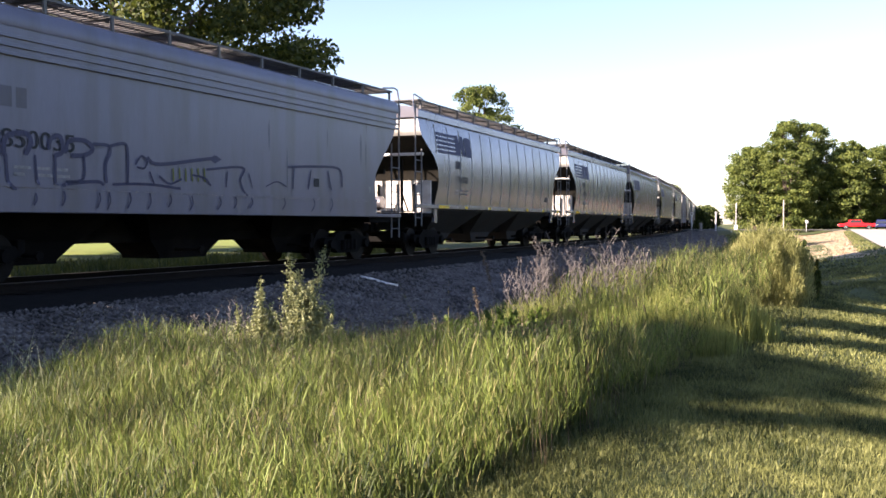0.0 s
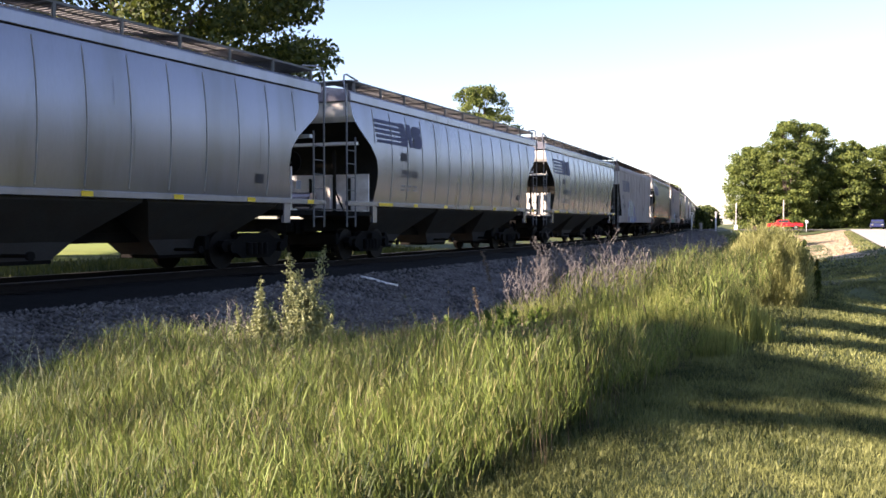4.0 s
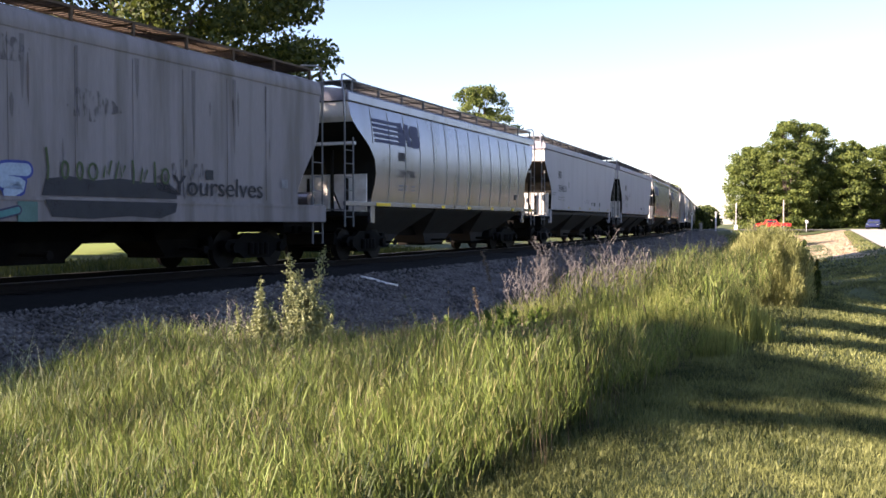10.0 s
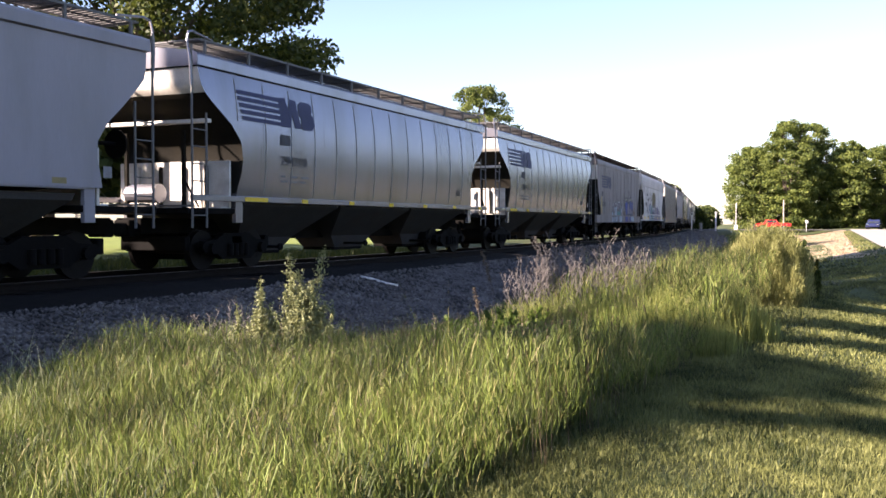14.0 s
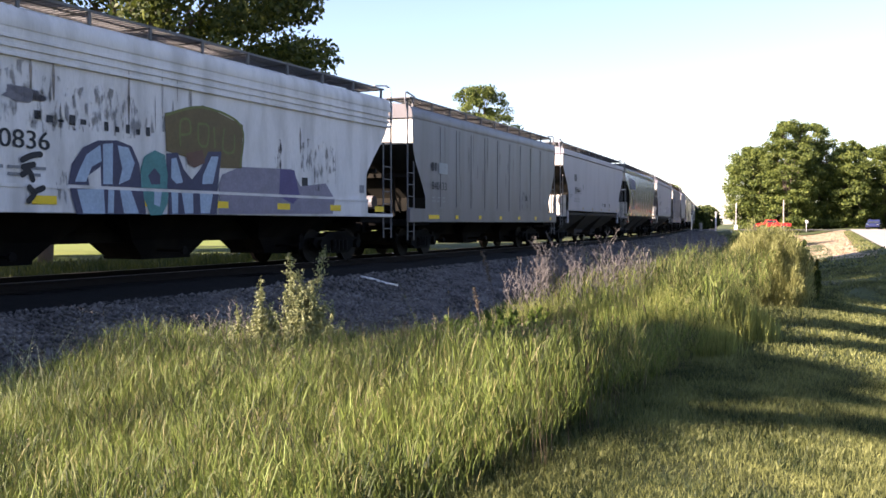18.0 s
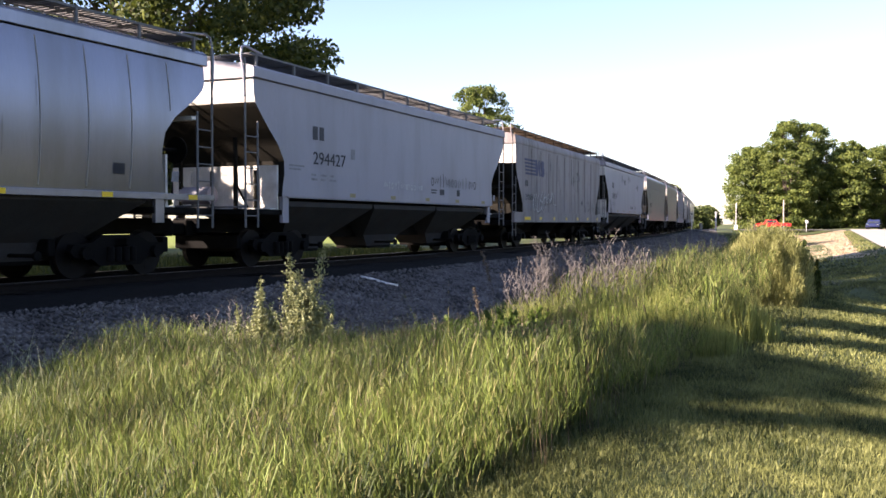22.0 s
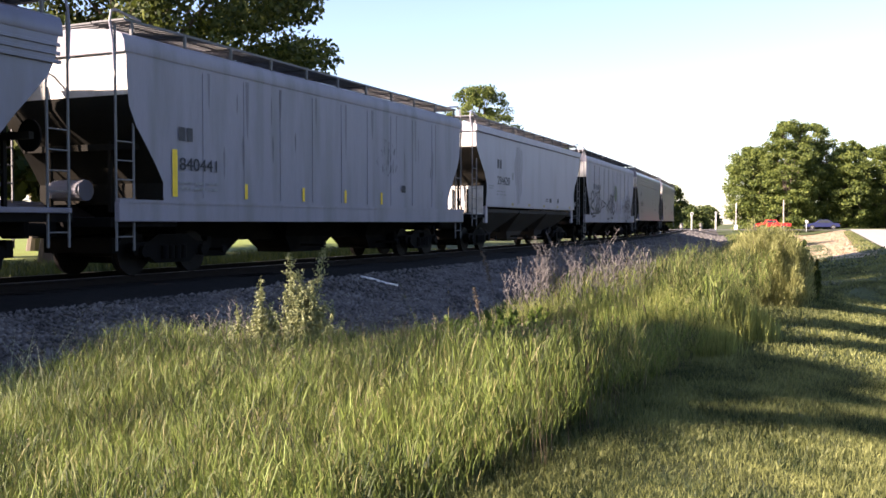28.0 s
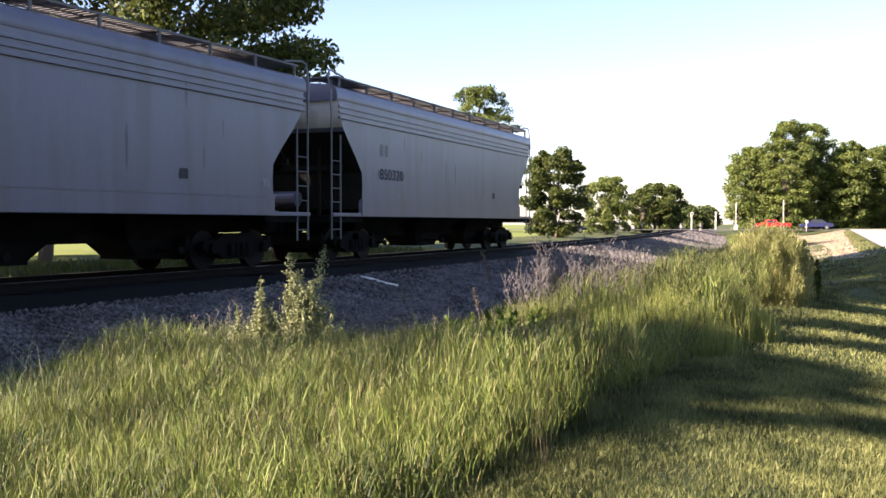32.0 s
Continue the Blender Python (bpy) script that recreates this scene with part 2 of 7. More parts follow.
ys = [-80, -40, -20, 0, 10, 18, 25, 32, 40, 50, 60, 70, 80, 90, 100, 110, 120, 130]
road = strip("road", [[(float(road_edge(y)) + w, y - 0.3 * w, z) for w, z in ((0.1, 0.08), (0.4, 0.13), (7.0, 0.13), (7.4, 0.05))] for y in ys], ASPHALT)
tagged(road, "pale sunlit asphalt road along the railway", "road", kind="structure")
CROSS_X, CROSS_Y, CROSS_A = (float(v) for v in on_track(143.0))
ACROSS = Vector((math.cos(CROSS_A), -math.sin(CROSS_A), 0))
ALONG = Vector((math.sin(CROSS_A), math.cos(CROSS_A), 0))


def on_street(w, v=0.0, z=0.04):
    """A place w to the camera's side of the crossing and v beyond the street's middle."""
    p = Vector((CROSS_X, CROSS_Y, z)) + ACROSS * w + ALONG * v
    return p.x, p.y, p.z


street = strip("street", [[on_street(w, v, 0.03 - (0.06 if abs(v) > 3.5 else 0)) for v in (-4.5, -3.4, 3.4, 4.5)] for w in (-120, -60, -20, -4, 0, 4, 12, 20, 40, 80, 140)], DARK_ASPHALT)
tagged(street, "grey asphalt street that crosses the railway", "road", kind="structure")


def rail(o, s0=-60.0, s1=330.0):
    thing = new("rail")
    tagged(thing, "rusty steel rail with a worn bright head", "rail", "rails", kind="structure")
    shape = ((-0.07, -0.17), (0.07, -0.17), (0.07, -0.155), (0.012, -0.14), (0.012, -0.045), (0.036, -0.035), (0.036, -0.006), (-0.036, -0.006), (-0.036, -0.035), (-0.012, -0.045), (-0.012, -0.14), (-0.07, -0.155))
    ss = np.concatenate([np.arange(s0, 60, 2.0), np.arange(60, s1, 5.0)])
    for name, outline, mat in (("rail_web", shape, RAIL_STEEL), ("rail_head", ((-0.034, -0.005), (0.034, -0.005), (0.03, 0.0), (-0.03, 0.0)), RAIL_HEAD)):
        verts, faces, n = [], [], len(outline)
        for s in ss:
            x, y, a = on_track(s)
            verts += [(x + (o + p) * math.cos(a), y - (o + p) * math.sin(a), z) for p, z in outline]
        for i in range(len(ss) - 1):
            for j in range(n):
                k, m = i * n + j, i * n + (j + 1) % n
                faces.append((k, m, m + n, k + n))
        ob = from_arrays(name, verts, faces, mat)
        ob.parent = thing
    return thing


rail(0.7525)
rail(-0.7525)



# ---- plants ----
def blades(name, x, y, z, height, width, lean, mat, seed, way=None):
    """Grass: one leaning, bent blade for every place, joined. way: the bearing to which each leans."""
    rng = np.random.default_rng(seed)
    n = len(x)
    a, b = rng.uniform(0, 2 * np.pi, n), rng.uniform(0, 2 * np.pi, n)
    if way is not None:
        b = way + rng.normal(size=n) * 1.2
    dx, dy = np.cos(a) * width / 2, np.sin(a) * width / 2
    bend = lean * height * rng.uniform(0.2, 1.0, n)
    lx, ly = np.cos(b) * bend, np.sin(b) * bend
    v = np.empty((n, 5, 3))
    half = rng.uniform(0.2, 0.56, n)
    for k, (f, w, g) in enumerate(((0, 1, 0), (0, -1, 0), (0.55, -0.8, half), (0.55, 0.8, half), (1.0, 0, 1.0))):
        v[:, k, 0], v[:, k, 1] = x + dx * w + lx * g, y + dy * w + ly * g
        v[:, k, 2] = z + height * f * (1 - 0.25 * g * lean)
    base = np.arange(n) * 5
    me = bpy.data.meshes.new(name)
    me.vertices.add(n * 5)
    me.vertices.foreach_set("co", v.reshape(-1))
    loops = np.stack([base, base + 1, base + 2, base + 3, base + 3, base + 2, base + 4], 1).reshape(-1)
    me.loops.add(len(loops))
    me.loops.foreach_set("vertex_index", loops)
    me.polygons.add(n * 2)
    me.polygons.foreach_set("loop_start", np.stack([np.arange(n) * 7, np.arange(n) * 7 + 4], 1).reshape(-1))
    me.update(calc_edges=True)
    me.materials.append(mat)
    return new(name, me)


def leaves_mesh(name, centers, size, mat, seed, droop=0.3):
    """Leaves: one small folded quad for every centre."""
    rng = np.random.default_rng(seed)
    n = len(centers)
    u = rng.normal(size=(n, 3))
    u /= np.linalg.norm(u, axis=1)[:, None]
    w = np.cross(u, rng.normal(size=(n, 3)))
    w /= np.linalg.norm(w, axis=1)[:, None]
    s = (size * rng.uniform(0.6, 1.3, n))[:, None]
    v = np.stack([centers - u * s, centers - w * s * 0.55, centers + u * s, centers + w * s * 0.55], 1)
    v[:, 2, 2] -= droop * s[:, 0]
    me = bpy.data.meshes.new(name)
    me.vertices.add(n * 4)
    me.vertices.foreach_set("co", v.reshape(-1))
    me.loops.add(n * 4)
    me.loops.foreach_set("vertex_index", np.arange(n * 4))
    me.polygons.add(n)
    me.polygons.foreach_set("loop_start", np.arange(n) * 4)
    me.update(calc_edges=True)
    me.materials.append(mat)
    return new(name, me)


def taper(bm, path, r0, r1, sides=8):
    rings = []
    path = [Vector(p) for p in path]
    for i, p in enumerate(path):
        d = (path[min(i + 1, len(path) - 1)] - path[max(i - 1, 0)]).normalized()
        u = d.cross(Vector((0.31, 0.9, 0.17))).normalized()
        w = d.cross(u)
        r = r0 + (r1 - r0) * i / (len(path) - 1)
        rings.append([bm.verts.new(p + r * (math.cos(2 * math.pi * k / sides) * u + math.sin(2 * math.pi * k / sides) * w)) for k in range(sides)])
    for a, b in zip(rings, rings[1:]):
        for k in range(sides):
            bm.faces.new((a[k], a[(k + 1) % sides], b[(k + 1) % sides], b[k]))


def tree(x, y, z, height, radius, bottom, count, size, mat, seed, label, clumps=60, full=True, spread_by=0.26, skirt=0.82):
    """A tree: trunk with limbs, and a crown of leaf clumps with gaps. bottom: height at which the crown begins."""
    rng = np.random.default_rng(seed)
    thing = new("tree")
    thing.location = (x, y, z)
    tagged(thing, label, "tree", "trees")
    mid = (height + bottom) / 2
    if full:
        z = rng.uniform(bottom, height * 0.96, clumps)
        top = bottom + 0.45 * (height - bottom)
        reach = radius * np.where(z > top, np.sqrt(np.clip(1 - ((z - top) / (height - top)) ** 2, 0.02, 1)), skirt + (1 - skirt) * (z - bottom) / (top - bottom))
        a = rng.uniform(0, 2 * np.pi, clumps)
        r = reach * rng.uniform(0.06, 1.0, clumps) ** 0.5 * rng.uniform(0.8, 1.02, clumps)
        c = np.stack([r * np.cos(a), r * np.sin(a), z], 1)
    else:
        half = (height - bottom) / 2
        d = rng.normal(size=(clumps, 3))
        d /= np.linalg.norm(d, axis=1)[:, None]
        r = rng.uniform(0.45, 1.0, clumps) ** 0.6
        c = d * r[:, None] * np.array((radius * 0.86, radius * 0.86, half * 0.88)) + np.array((0, 0, mid))
        c[:, :2] *= (1 - 0.25 * np.clip((c[:, 2] - mid) / half, 0, 1))[:, None]
    bm = bmesh.new()
    taper(bm, [(0, 0, -0.3), (0.05 * radius, 0, bottom * 0.6), (-0.03 * radius, 0.04 * radius, mid), (0, 0, height * 0.88)], min(height * 0.028, radius * 0.16) + 0.04, 0.03, 10)
    for k in range(min(clumps, 16)):
        p = Vector(c[k])
        start = Vector((0, 0, bottom * 0.6 + (mid - bottom * 0.6) * rng.uniform(0, 1)))
        m = start.lerp(p, 0.5) + Vector((0, 0, 0.08 * height))
        taper(bm, [start, m, p], height * 0.009 + 0.02, 0.015, 6)
    part("trunk", bm, BARK, thing)
    share = rng.integers(0, clumps, count)
    spread = radius * spread_by * rng.uniform(0.65, 1.25, clumps)
    g = rng.normal(size=(count, 3))
    g = g / np.linalg.norm(g, axis=1)[:, None] * (rng.uniform(0, 1, count) ** 0.5)[:, None]
    pts = c[share] + g * spread[share][:, None] * np.array((1.25, 1.25, 0.85))
    crown = leaves_mesh("crown", pts, size, mat, seed + 1)
    crown.parent = thing
    return thing


rng = np.random.default_rng(11)


def scatter(s0, s1, o0, o1, density):
    n = int((s1 - s0) * (o1 - o0) * density)
    s, o = rng.uniform(s0, s1, n), rng.uniform(o0, o1, n)
    return s, o


def tufts(s0, s1, o0, o1, density, per=26, wide=0.055):
    """Blades that stand in tufts: places along and beside the track, the way each leans and its tuft's vigour."""
    cs, co = scatter(s0, s1, o0, o1, density / per)
    n = len(cs)
    vigour, size = rng.uniform(0.5, 1.12, n), wide * rng.uniform(0.5, 1.6, n)
    k = rng.integers(0, n, n * per) if n else np.zeros(0, int)
    ds, do = rng.normal(size=len(k)) * size[k], rng.normal(size=len(k)) * size[k]
    s, o = cs[k] + ds, co[k] + do
    heading = np.interp(s, LINE_S, LINE_H)
    # the track's own axes turned into the ground's
    way = np.arctan2(ds * np.cos(heading) - do * np.sin(heading), ds * np.sin(heading) + do * np.cos(heading))
    return s, o, way, vigour[k]


def tall_height(s, o):
    """How tall the uncut grass stands: low by the stones, in swells further off, with a dip between the near and the far stand."""
    wave = 0.5 + 0.5 * np.sin(s * 1.9 + 1.3 * np.sin(o * 1.7)) * np.sin(o * 2.3 + s * 0.7)
    h = 0.36 + 0.2 * wave + 0.1 * np.clip((o - 8.5) / 2, 0, 1) + 0.08 * np.clip((o - 10.2) / 0.8, 0, 1)
    h += 0.2 * np.clip((9.5 - s) / 3, 0, 1) * np.clip((o - 6.6) / 1.2, 0, 1) * np.clip((s - 4.2) / 1.8, 0, 1)
    h *= 1 - 0.22 * np.clip((5.6 - s) / 1.5, 0, 1) * np.clip((9.0 - o) / 1.0, 0, 1)
    h += 0.3 * np.exp(-((s - 6.8) / 1.9) ** 2 - ((o - 7.7) / 0.8) ** 2)
    h += 0.5 * np.clip((s - 11.2) / 1.3, 0, 1) * np.clip((o - 8.6) / 1.2, 0, 1) * np.clip((60 - s) / 30, 0.3, 1) * (0.85 + 0.3 * np.sin(s * 1.3) * np.sin(s * 0.57 + o))
    h *= 1 - 0.7 * np.exp(-((s - 10.3) / 1.0) ** 2 - ((o - 10.6) / 1.4) ** 2)
    h *= 1 - 0.72 * np.clip((s - 8.6) / 1.4, 0, 1) * np.clip((19 - s) / 4, 0, 1) * np.clip((8.7 - o) / 0.7, 0, 1)
    return h


def mown_edge(s):
    """Where the mower's edge runs beside the track."""
    return np.interp(s, (0, 5, 6.4, 8, 14, 22, 60), (11.3, 11.45, 11.6, 11.65, 11.4, 11.6, 11.6)) + 0.12 * np.sin(s * 2.1) + 0.08 * np.sin(s * 5.3)


for s0, s1, density, width in ((-12.0, 1.0, 300, 0.014), (1.0, 10.0, 2700, 0.0055), (10.0, 24.0, 1000, 0.0105), (24.0, 60.0, 180, 0.028), (60.0, 140.0, 50, 0.05)):
    for name, mat, share, low, high, lean, wide in (("tall_grass", GRASS_TALL, 1.2, 0.15, 1.1, 0.38, 0.72), ("grass_stalk", GRASS_STRAW, 0.5, 0.4, 1.15, 0.34, 0.52)):
        s, o, way, vigour = tufts(s0, s1, 6.4, 12.4, density * share)
        lump = np.sin(s * 3.1 + 2 * np.sin(o * 2.7)) + np.sin(o * 4.3 - s * 1.7)
        keep = (rng.uniform(0, 1, len(s)) < np.clip((o - 6.7 - 0.55 * np.clip((6.5 - s) / 2.5, 0, 1)) / 0.9, 0.05, 1) * np.clip(0.56 + 0.48 * lump, 0.06, 1)) & (o < mown_edge(s))
        s, o, way, vigour = s[keep], o[keep], way[keep], vigour[keep]
        x, y, _ = on_track(s, o)
        hgt = vigour * tall_height(s, o) * 1.12 * rng.uniform(low, high, len(s)) * (1 + 0.12 * np.sin(s * 5.1 + o * 3.7) + 0.09 * lump[keep])
        ob = blades(name, x, y, ground_z(o), hgt, width * wide * rng.uniform(0.5, 1.05, len(s)), lean, mat, int(s0) + 25 + len(name), way)
        tagged(ob, "uncut sunlit green grass on the railway verge" if name == "tall_grass" else "straw-coloured grass stalks above the verge", "grass", kind="stuff")

# the thick stand along the mown edge, which throws a deep shadow on the lawn
for s0, s1, density, width in ((2.5, 8.8, 1500, 0.006), (8.8, 16.5, 2100, 0.009)):
    s, o, way, vigour = tufts(s0, s1, 10.1, 12.3, density, 34, 0.07)
    keep = o < mown_edge(s) - 0.05
    s, o, way, vigour = s[keep], o[keep], way[keep], vigour[keep]
    x, y, _ = on_track(s, o)
    tall = np.interp(s, (2.5, 6.0, 8.4, 9.6, 10.6, 11.7, 16.5), (0.6, 0.8, 0.76, 0.4, 0.45, 0.98, 0.9))
    ob = blades("tall_grass", x, y, ground_z(o) - 0.02, tall * vigour * rng.uniform(0.3, 1.05, len(s)) * (1 + 0.12 * np.sin(s * 4.1)), width, 0.24, GRASS_DEEP if s0 < 5 else GRASS_TALL, 500 + int(s0), way)
    tagged(ob, "thick stand of uncut grass beside the mown lawn", "grass", kind="stuff")

# short leaning leaves half-way up
for s0, s1, density, width, mat in ((1.5, 10.0, 2600, 0.0044, GRASS_TALL), (1.5, 10.0, 520, 0.0036, GRASS_STRAW), (10.0, 20.0, 650, 0.008, GRASS_TALL), (10.0, 20.0, 250, 0.007, GRASS_STRAW)):
    s, o = scatter(s0, s1, 6.9, 12.0, density)
    x, y, _ = on_track(s, o)
    ob = blades("grass_leaf", x, y, ground_z(o) + tall_height(s, o) * rng.uniform(0.3, 1.0, len(s)), rng.uniform(0.06, 0.2, len(s)), width, 0.9, mat, 400 + int(s0) + int(density))
    tagged(ob, "short leaning blades within the uncut grass", "grass", kind="stuff")

# straw stalks nearest the camera
s, o = scatter(0.5, 5.5, 7.0, 11.4, 620)
x, y, _ = on_track(s, o)
tagged(blades("grass_stalk", x, y, ground_z(o), tall_height(s, o) * rng.uniform(0.4, 1.1, len(s)), 0.0065 * rng.uniform(0.6, 1.2, len(s)), 0.55, GRASS_STRAW, 304), "pale straw stalks mixed into the grass", "grass", kind="stuff")
# taller single blades along the stones
s, o, way, vigour = tufts(1.0, 9.0, 6.2, 8.6, 190, 7, 0.07)
x, y, _ = on_track(s, o)
tagged(blades("tall_grass", x, y, ground_z(o) - 0.02, vigour * rng.uniform(0.5, 1.08, len(s)) * np.clip(0.85 + 0.3 * np.sin(s * 2.3 + o), 0.6, 1.1), 0.007, 0.55, SEEDLING, 311, way), "loose tall green blades along the stones", "grass", kind="stuff")
# rank dark growth added on the far side of the track to deepen its shade
s, o = scatter(-12.0, 45.0, -10.5, -3.3, 70)
x, y, _ = on_track(s, o)
tagged(blades("tall_grass", x, y, ground_z(o) - 0.02, rng.uniform(0.15, 0.5, len(s)), 0.03, 0.6, LEAF_DARK, 312), "dark shaded grass on the far side of the track", "grass", kind="stuff")

# seed heads on the tallest stalks
s, o = scatter(1.5, 22.0, 7.0, 11.5, 26)
x, y, _ = on_track(s, o)
top = tall_height(s, o) * rng.uniform(0.95, 1.2, len(s))
tagged(blades("grass_stalk", x, y, ground_z(o), top, 0.005, 0.15, GRASS_STRAW, 301), "thin straw-coloured grass stalks", "grass", kind="stuff")
rs, ro = scatter(4.0, 11.0, 8.6, 11.3, 60)
more_s, more_o = scatter(8.2, 9.7, 8.4, 11.2, 190)
rs, ro = np.concatenate([rs, more_s]), np.concatenate([ro, more_o])
rx, ry, _ = on_track(rs, ro)
tagged(blades("dry_stalk", rx, ry, ground_z(ro), tall_height(rs, ro) * rng.uniform(0.75, 1.15, len(rs)), 0.006, 0.22, STALK_RED, 303), "dry reddish-brown stalks among the grass", "grass", kind="stuff")
pts = np.repeat(np.stack([x, y, ground_z(o) + top * 0.93], 1), 10, 0)
pts += rng.normal(size=pts.shape) * np.array((0.006, 0.006, 0.04))
tagged(leaves_mesh("seed_head", pts, 0.0065, SEED_HEAD, 302), "pale pinkish-tan seed heads over the grass", "grass", kind="stuff")

bs, bo = scatter(5.5, 10.8, 8.2, 11.9, 75)
bx, by, _ = on_track(bs, bo)
btop = tall_height(bs, bo) * rng.uniform(0.9, 1.25, len(bs))
tagged(blades("dry_stalk", bx, by, ground_z(bo), btop, 0.004, 0.15, STALK_RED, 306), "thin brown stalks that rise over the grass", "grass", kind="stuff")
pts = np.repeat(np.stack([bx, by, ground_z(bo) + btop * 0.92], 1), 9, 0)
pts += rng.normal(size=pts.shape) * np.array((0.008, 0.008, 0.05))
tagged(leaves_mesh("seed_head", pts, 0.007, STALK_RED, 307), "brown seed heads over the grass", "grass", kind="stuff")

for name, s0, s1, o1, density, width in (("mown_grass", 0.01, 12.0, 22.0, 110, 0.02), ("mown_grass", -14.0, 0.0, 22.0, 70, 0.025), ("mown_grass", 2.5, 12.0, 14.5, 4300, 0.006), ("mown_grass", 12.0, 30.0, 15.4, 800, 0.014), ("mown_grass", 30.0, 80.0, 18.5, 120, 0.035)):
    s, o = scatter(s0, s1, 11.0, o1, density)
    x, y, _ = on_track(s, o)
    lawn = (y < 31.5) | (x - road_edge(y) < -7.2)
    s, o, x, y = s[lawn], o[lawn], x[lawn], y[lawn]
    ob = blades(name, x, y, land_z(o, x, y), rng.uniform(0.03, 0.095, len(s)), width, 0.6, GRASS_SHORT, int(s0 * 100) % 977 + 50)
    tagged(ob, "short mown lawn grass striped with long shadows", "grass", kind="stuff")

s, o = scatter(25.0, 145.0, 12.0, 42.0, 45)
x, y, _ = on_track(s, o)
r = x - road_edge(y) + rng.normal(size=len(s)) * 0.4
bank = (y > 31) & (r > -8.2) & (r < -0.8)
x, y, o = x[bank], y[bank], o[bank]
tagged(blades("dry_grass", x, y, land_z(o, x, y) - 0.02, rng.uniform(0.03, 0.09, len(x)), 0.06, 0.8, DRY_BLADE, 77), "dry tan grass on the bank below the road", "grass", kind="stuff")

s, o = scatter(25.0, 120.0, 12.0, 42.0, 45)
x, y, _ = on_track(s, o)
r = x - road_edge(y)
edge_strip = (y > 32) & (((r > -0.9) & (r < 0.0)) | ((r > -12.0) & (r < -7.4)))
x, y, o = x[edge_strip], y[edge_strip], o[edge_strip]
tagged(blades("mown_grass", x, y, land_z(o, x, y) - 0.01, rng.uniform(0.04, 0.1, len(x)), 0.07, 0.8, GRASS_SHORT, 78), "short green grass along the road's edge", "grass", kind="stuff")

OAK = "large leafy oak in the sun behind the railway"
tree(-15.4, 50.0, -0.3, 24, 10.7, 4.0, 100000, 0.165, LEAF_DARK, 3, OAK, 260, True, 0.13, 1.0)
tree(2.85, 74.0, -0.3, 12.3, 3.5, 1.0, 26000, 0.1, LEAF_GROVE, 4, "slender green tree beyond the railway", 230, True, 0.12)
tree(10.8, 92.0, -0.3, 8.5, 3.4, 0.3, 30000, 0.14, LEAF_DARK, 5, "dark green tree on the far lawn", 150, True, 0.17)
tree(20.2, 118.0, -0.3, 7.0, 3.6, 0.3, 16000, 0.15, LEAF_GROVE, 6, "pale green tree on the far lawn", 90, True, 0.18)
tree(30.2, 144.0, -0.3, 6.2, 2.6, 0.3, 7000, 0.22, LEAF_DARK, 9, "dark green tree near the crossing", 30)
tree(34.4, 152.0, -0.3, 7.6, 4.5, 0.3, 24000, 0.19, LEAF_DARK, 7, "round dark green tree near the crossing", 110, True, 0.18)
tree(50.0, 190.0, -0.3, 4.6, 4.2, 0.2, 7000, 0.28, LEAF_MID, 8, "hazy green tree in the distance", 34)
tree(54.5, 198.0, -0.3, 4.4, 4.0, 0.2, 7000, 0.28, LEAF_MID, 10, "low green tree in the distance", 34)
GROVE = ((56.5, 173.0, 15.5, 5.6), (61.0, 168.0, 19.6, 5.0), (66.5, 172.0, 19.6, 5.2), (72.0, 170.0, 14.0, 4.6), (75.5, 176.0, 16.8, 4.2), (80.0, 172.0, 15.5, 5.5), (86.0, 176.0, 16.0, 6.0), (94.0, 174.0, 16.0, 7.0), (84.0, 158.0, 5.5, 3.5))
for i, (x, y, hgt, r) in enumerate(GROVE):
    tree(x, y, -0.3, hgt, r, 0.2, 33000, 0.2, LEAF_GROVE, 20 + i, "tall green tree in a sunlit grove by the crossing", 240, True, 0.18)
# unseen trees added behind the railway: they shade its far side, stripe the lawn
for i, (s, o, hgt, r, low) in enumerate(((-9.0, -12.0, 8.5, 3.6, 2.6), (-2.0, -12.0, 8.5, 3.6, 2.6), (5.0, -12.0, 8.5, 3.6, 2.6), (11.5, -12.5, 8.5, 3.6, 2.6), (18.0, -13.0, 8.5, 3.6, 2.6), (24.5, -13.0, 8.5, 3.6, 2.6), (31.0, -14.0, 8.0, 3.4, 2.6),
                                          (9.9, -9.0, 13.7, 3.0, 7.2), (-2.4, -11.0, 28.0, 2.2, 21.2), (1.5, -11.0, 28.0, 2.4, 17.8), (6.5, -11.0, 27.0, 2.4, 17.0), (-6.2, -8.0, 24.0, 1.0, 18.0), (-8.5, -8.0, 24.0, 0.55, 17.4), (-15.15, -8.0, 24.0, 0.65, 17.2), (-11.9, -8.0, 18.6, 1.35, 16.5),
                                          (12.0, -21.0, 12.0, 4.0, 3.0), (19.0, -21.5, 12.0, 4.0, 3.0), (27.0, -22.0, 12.0, 4.0, 3.0), (35.0, -24.0, 11.0, 4.0, 3.0))):
    x, y, _ = on_track(s, o)
    tree(float(x), float(y), -0.3, hgt, r, low, 16000 if low > 16 and r > 1 else 6000 if r > 3 else 4500, 0.3 if r > 0.9 else 0.16, LEAF_DARK, 40 + i, "tall leafy tree added out of view for its shade", 40)


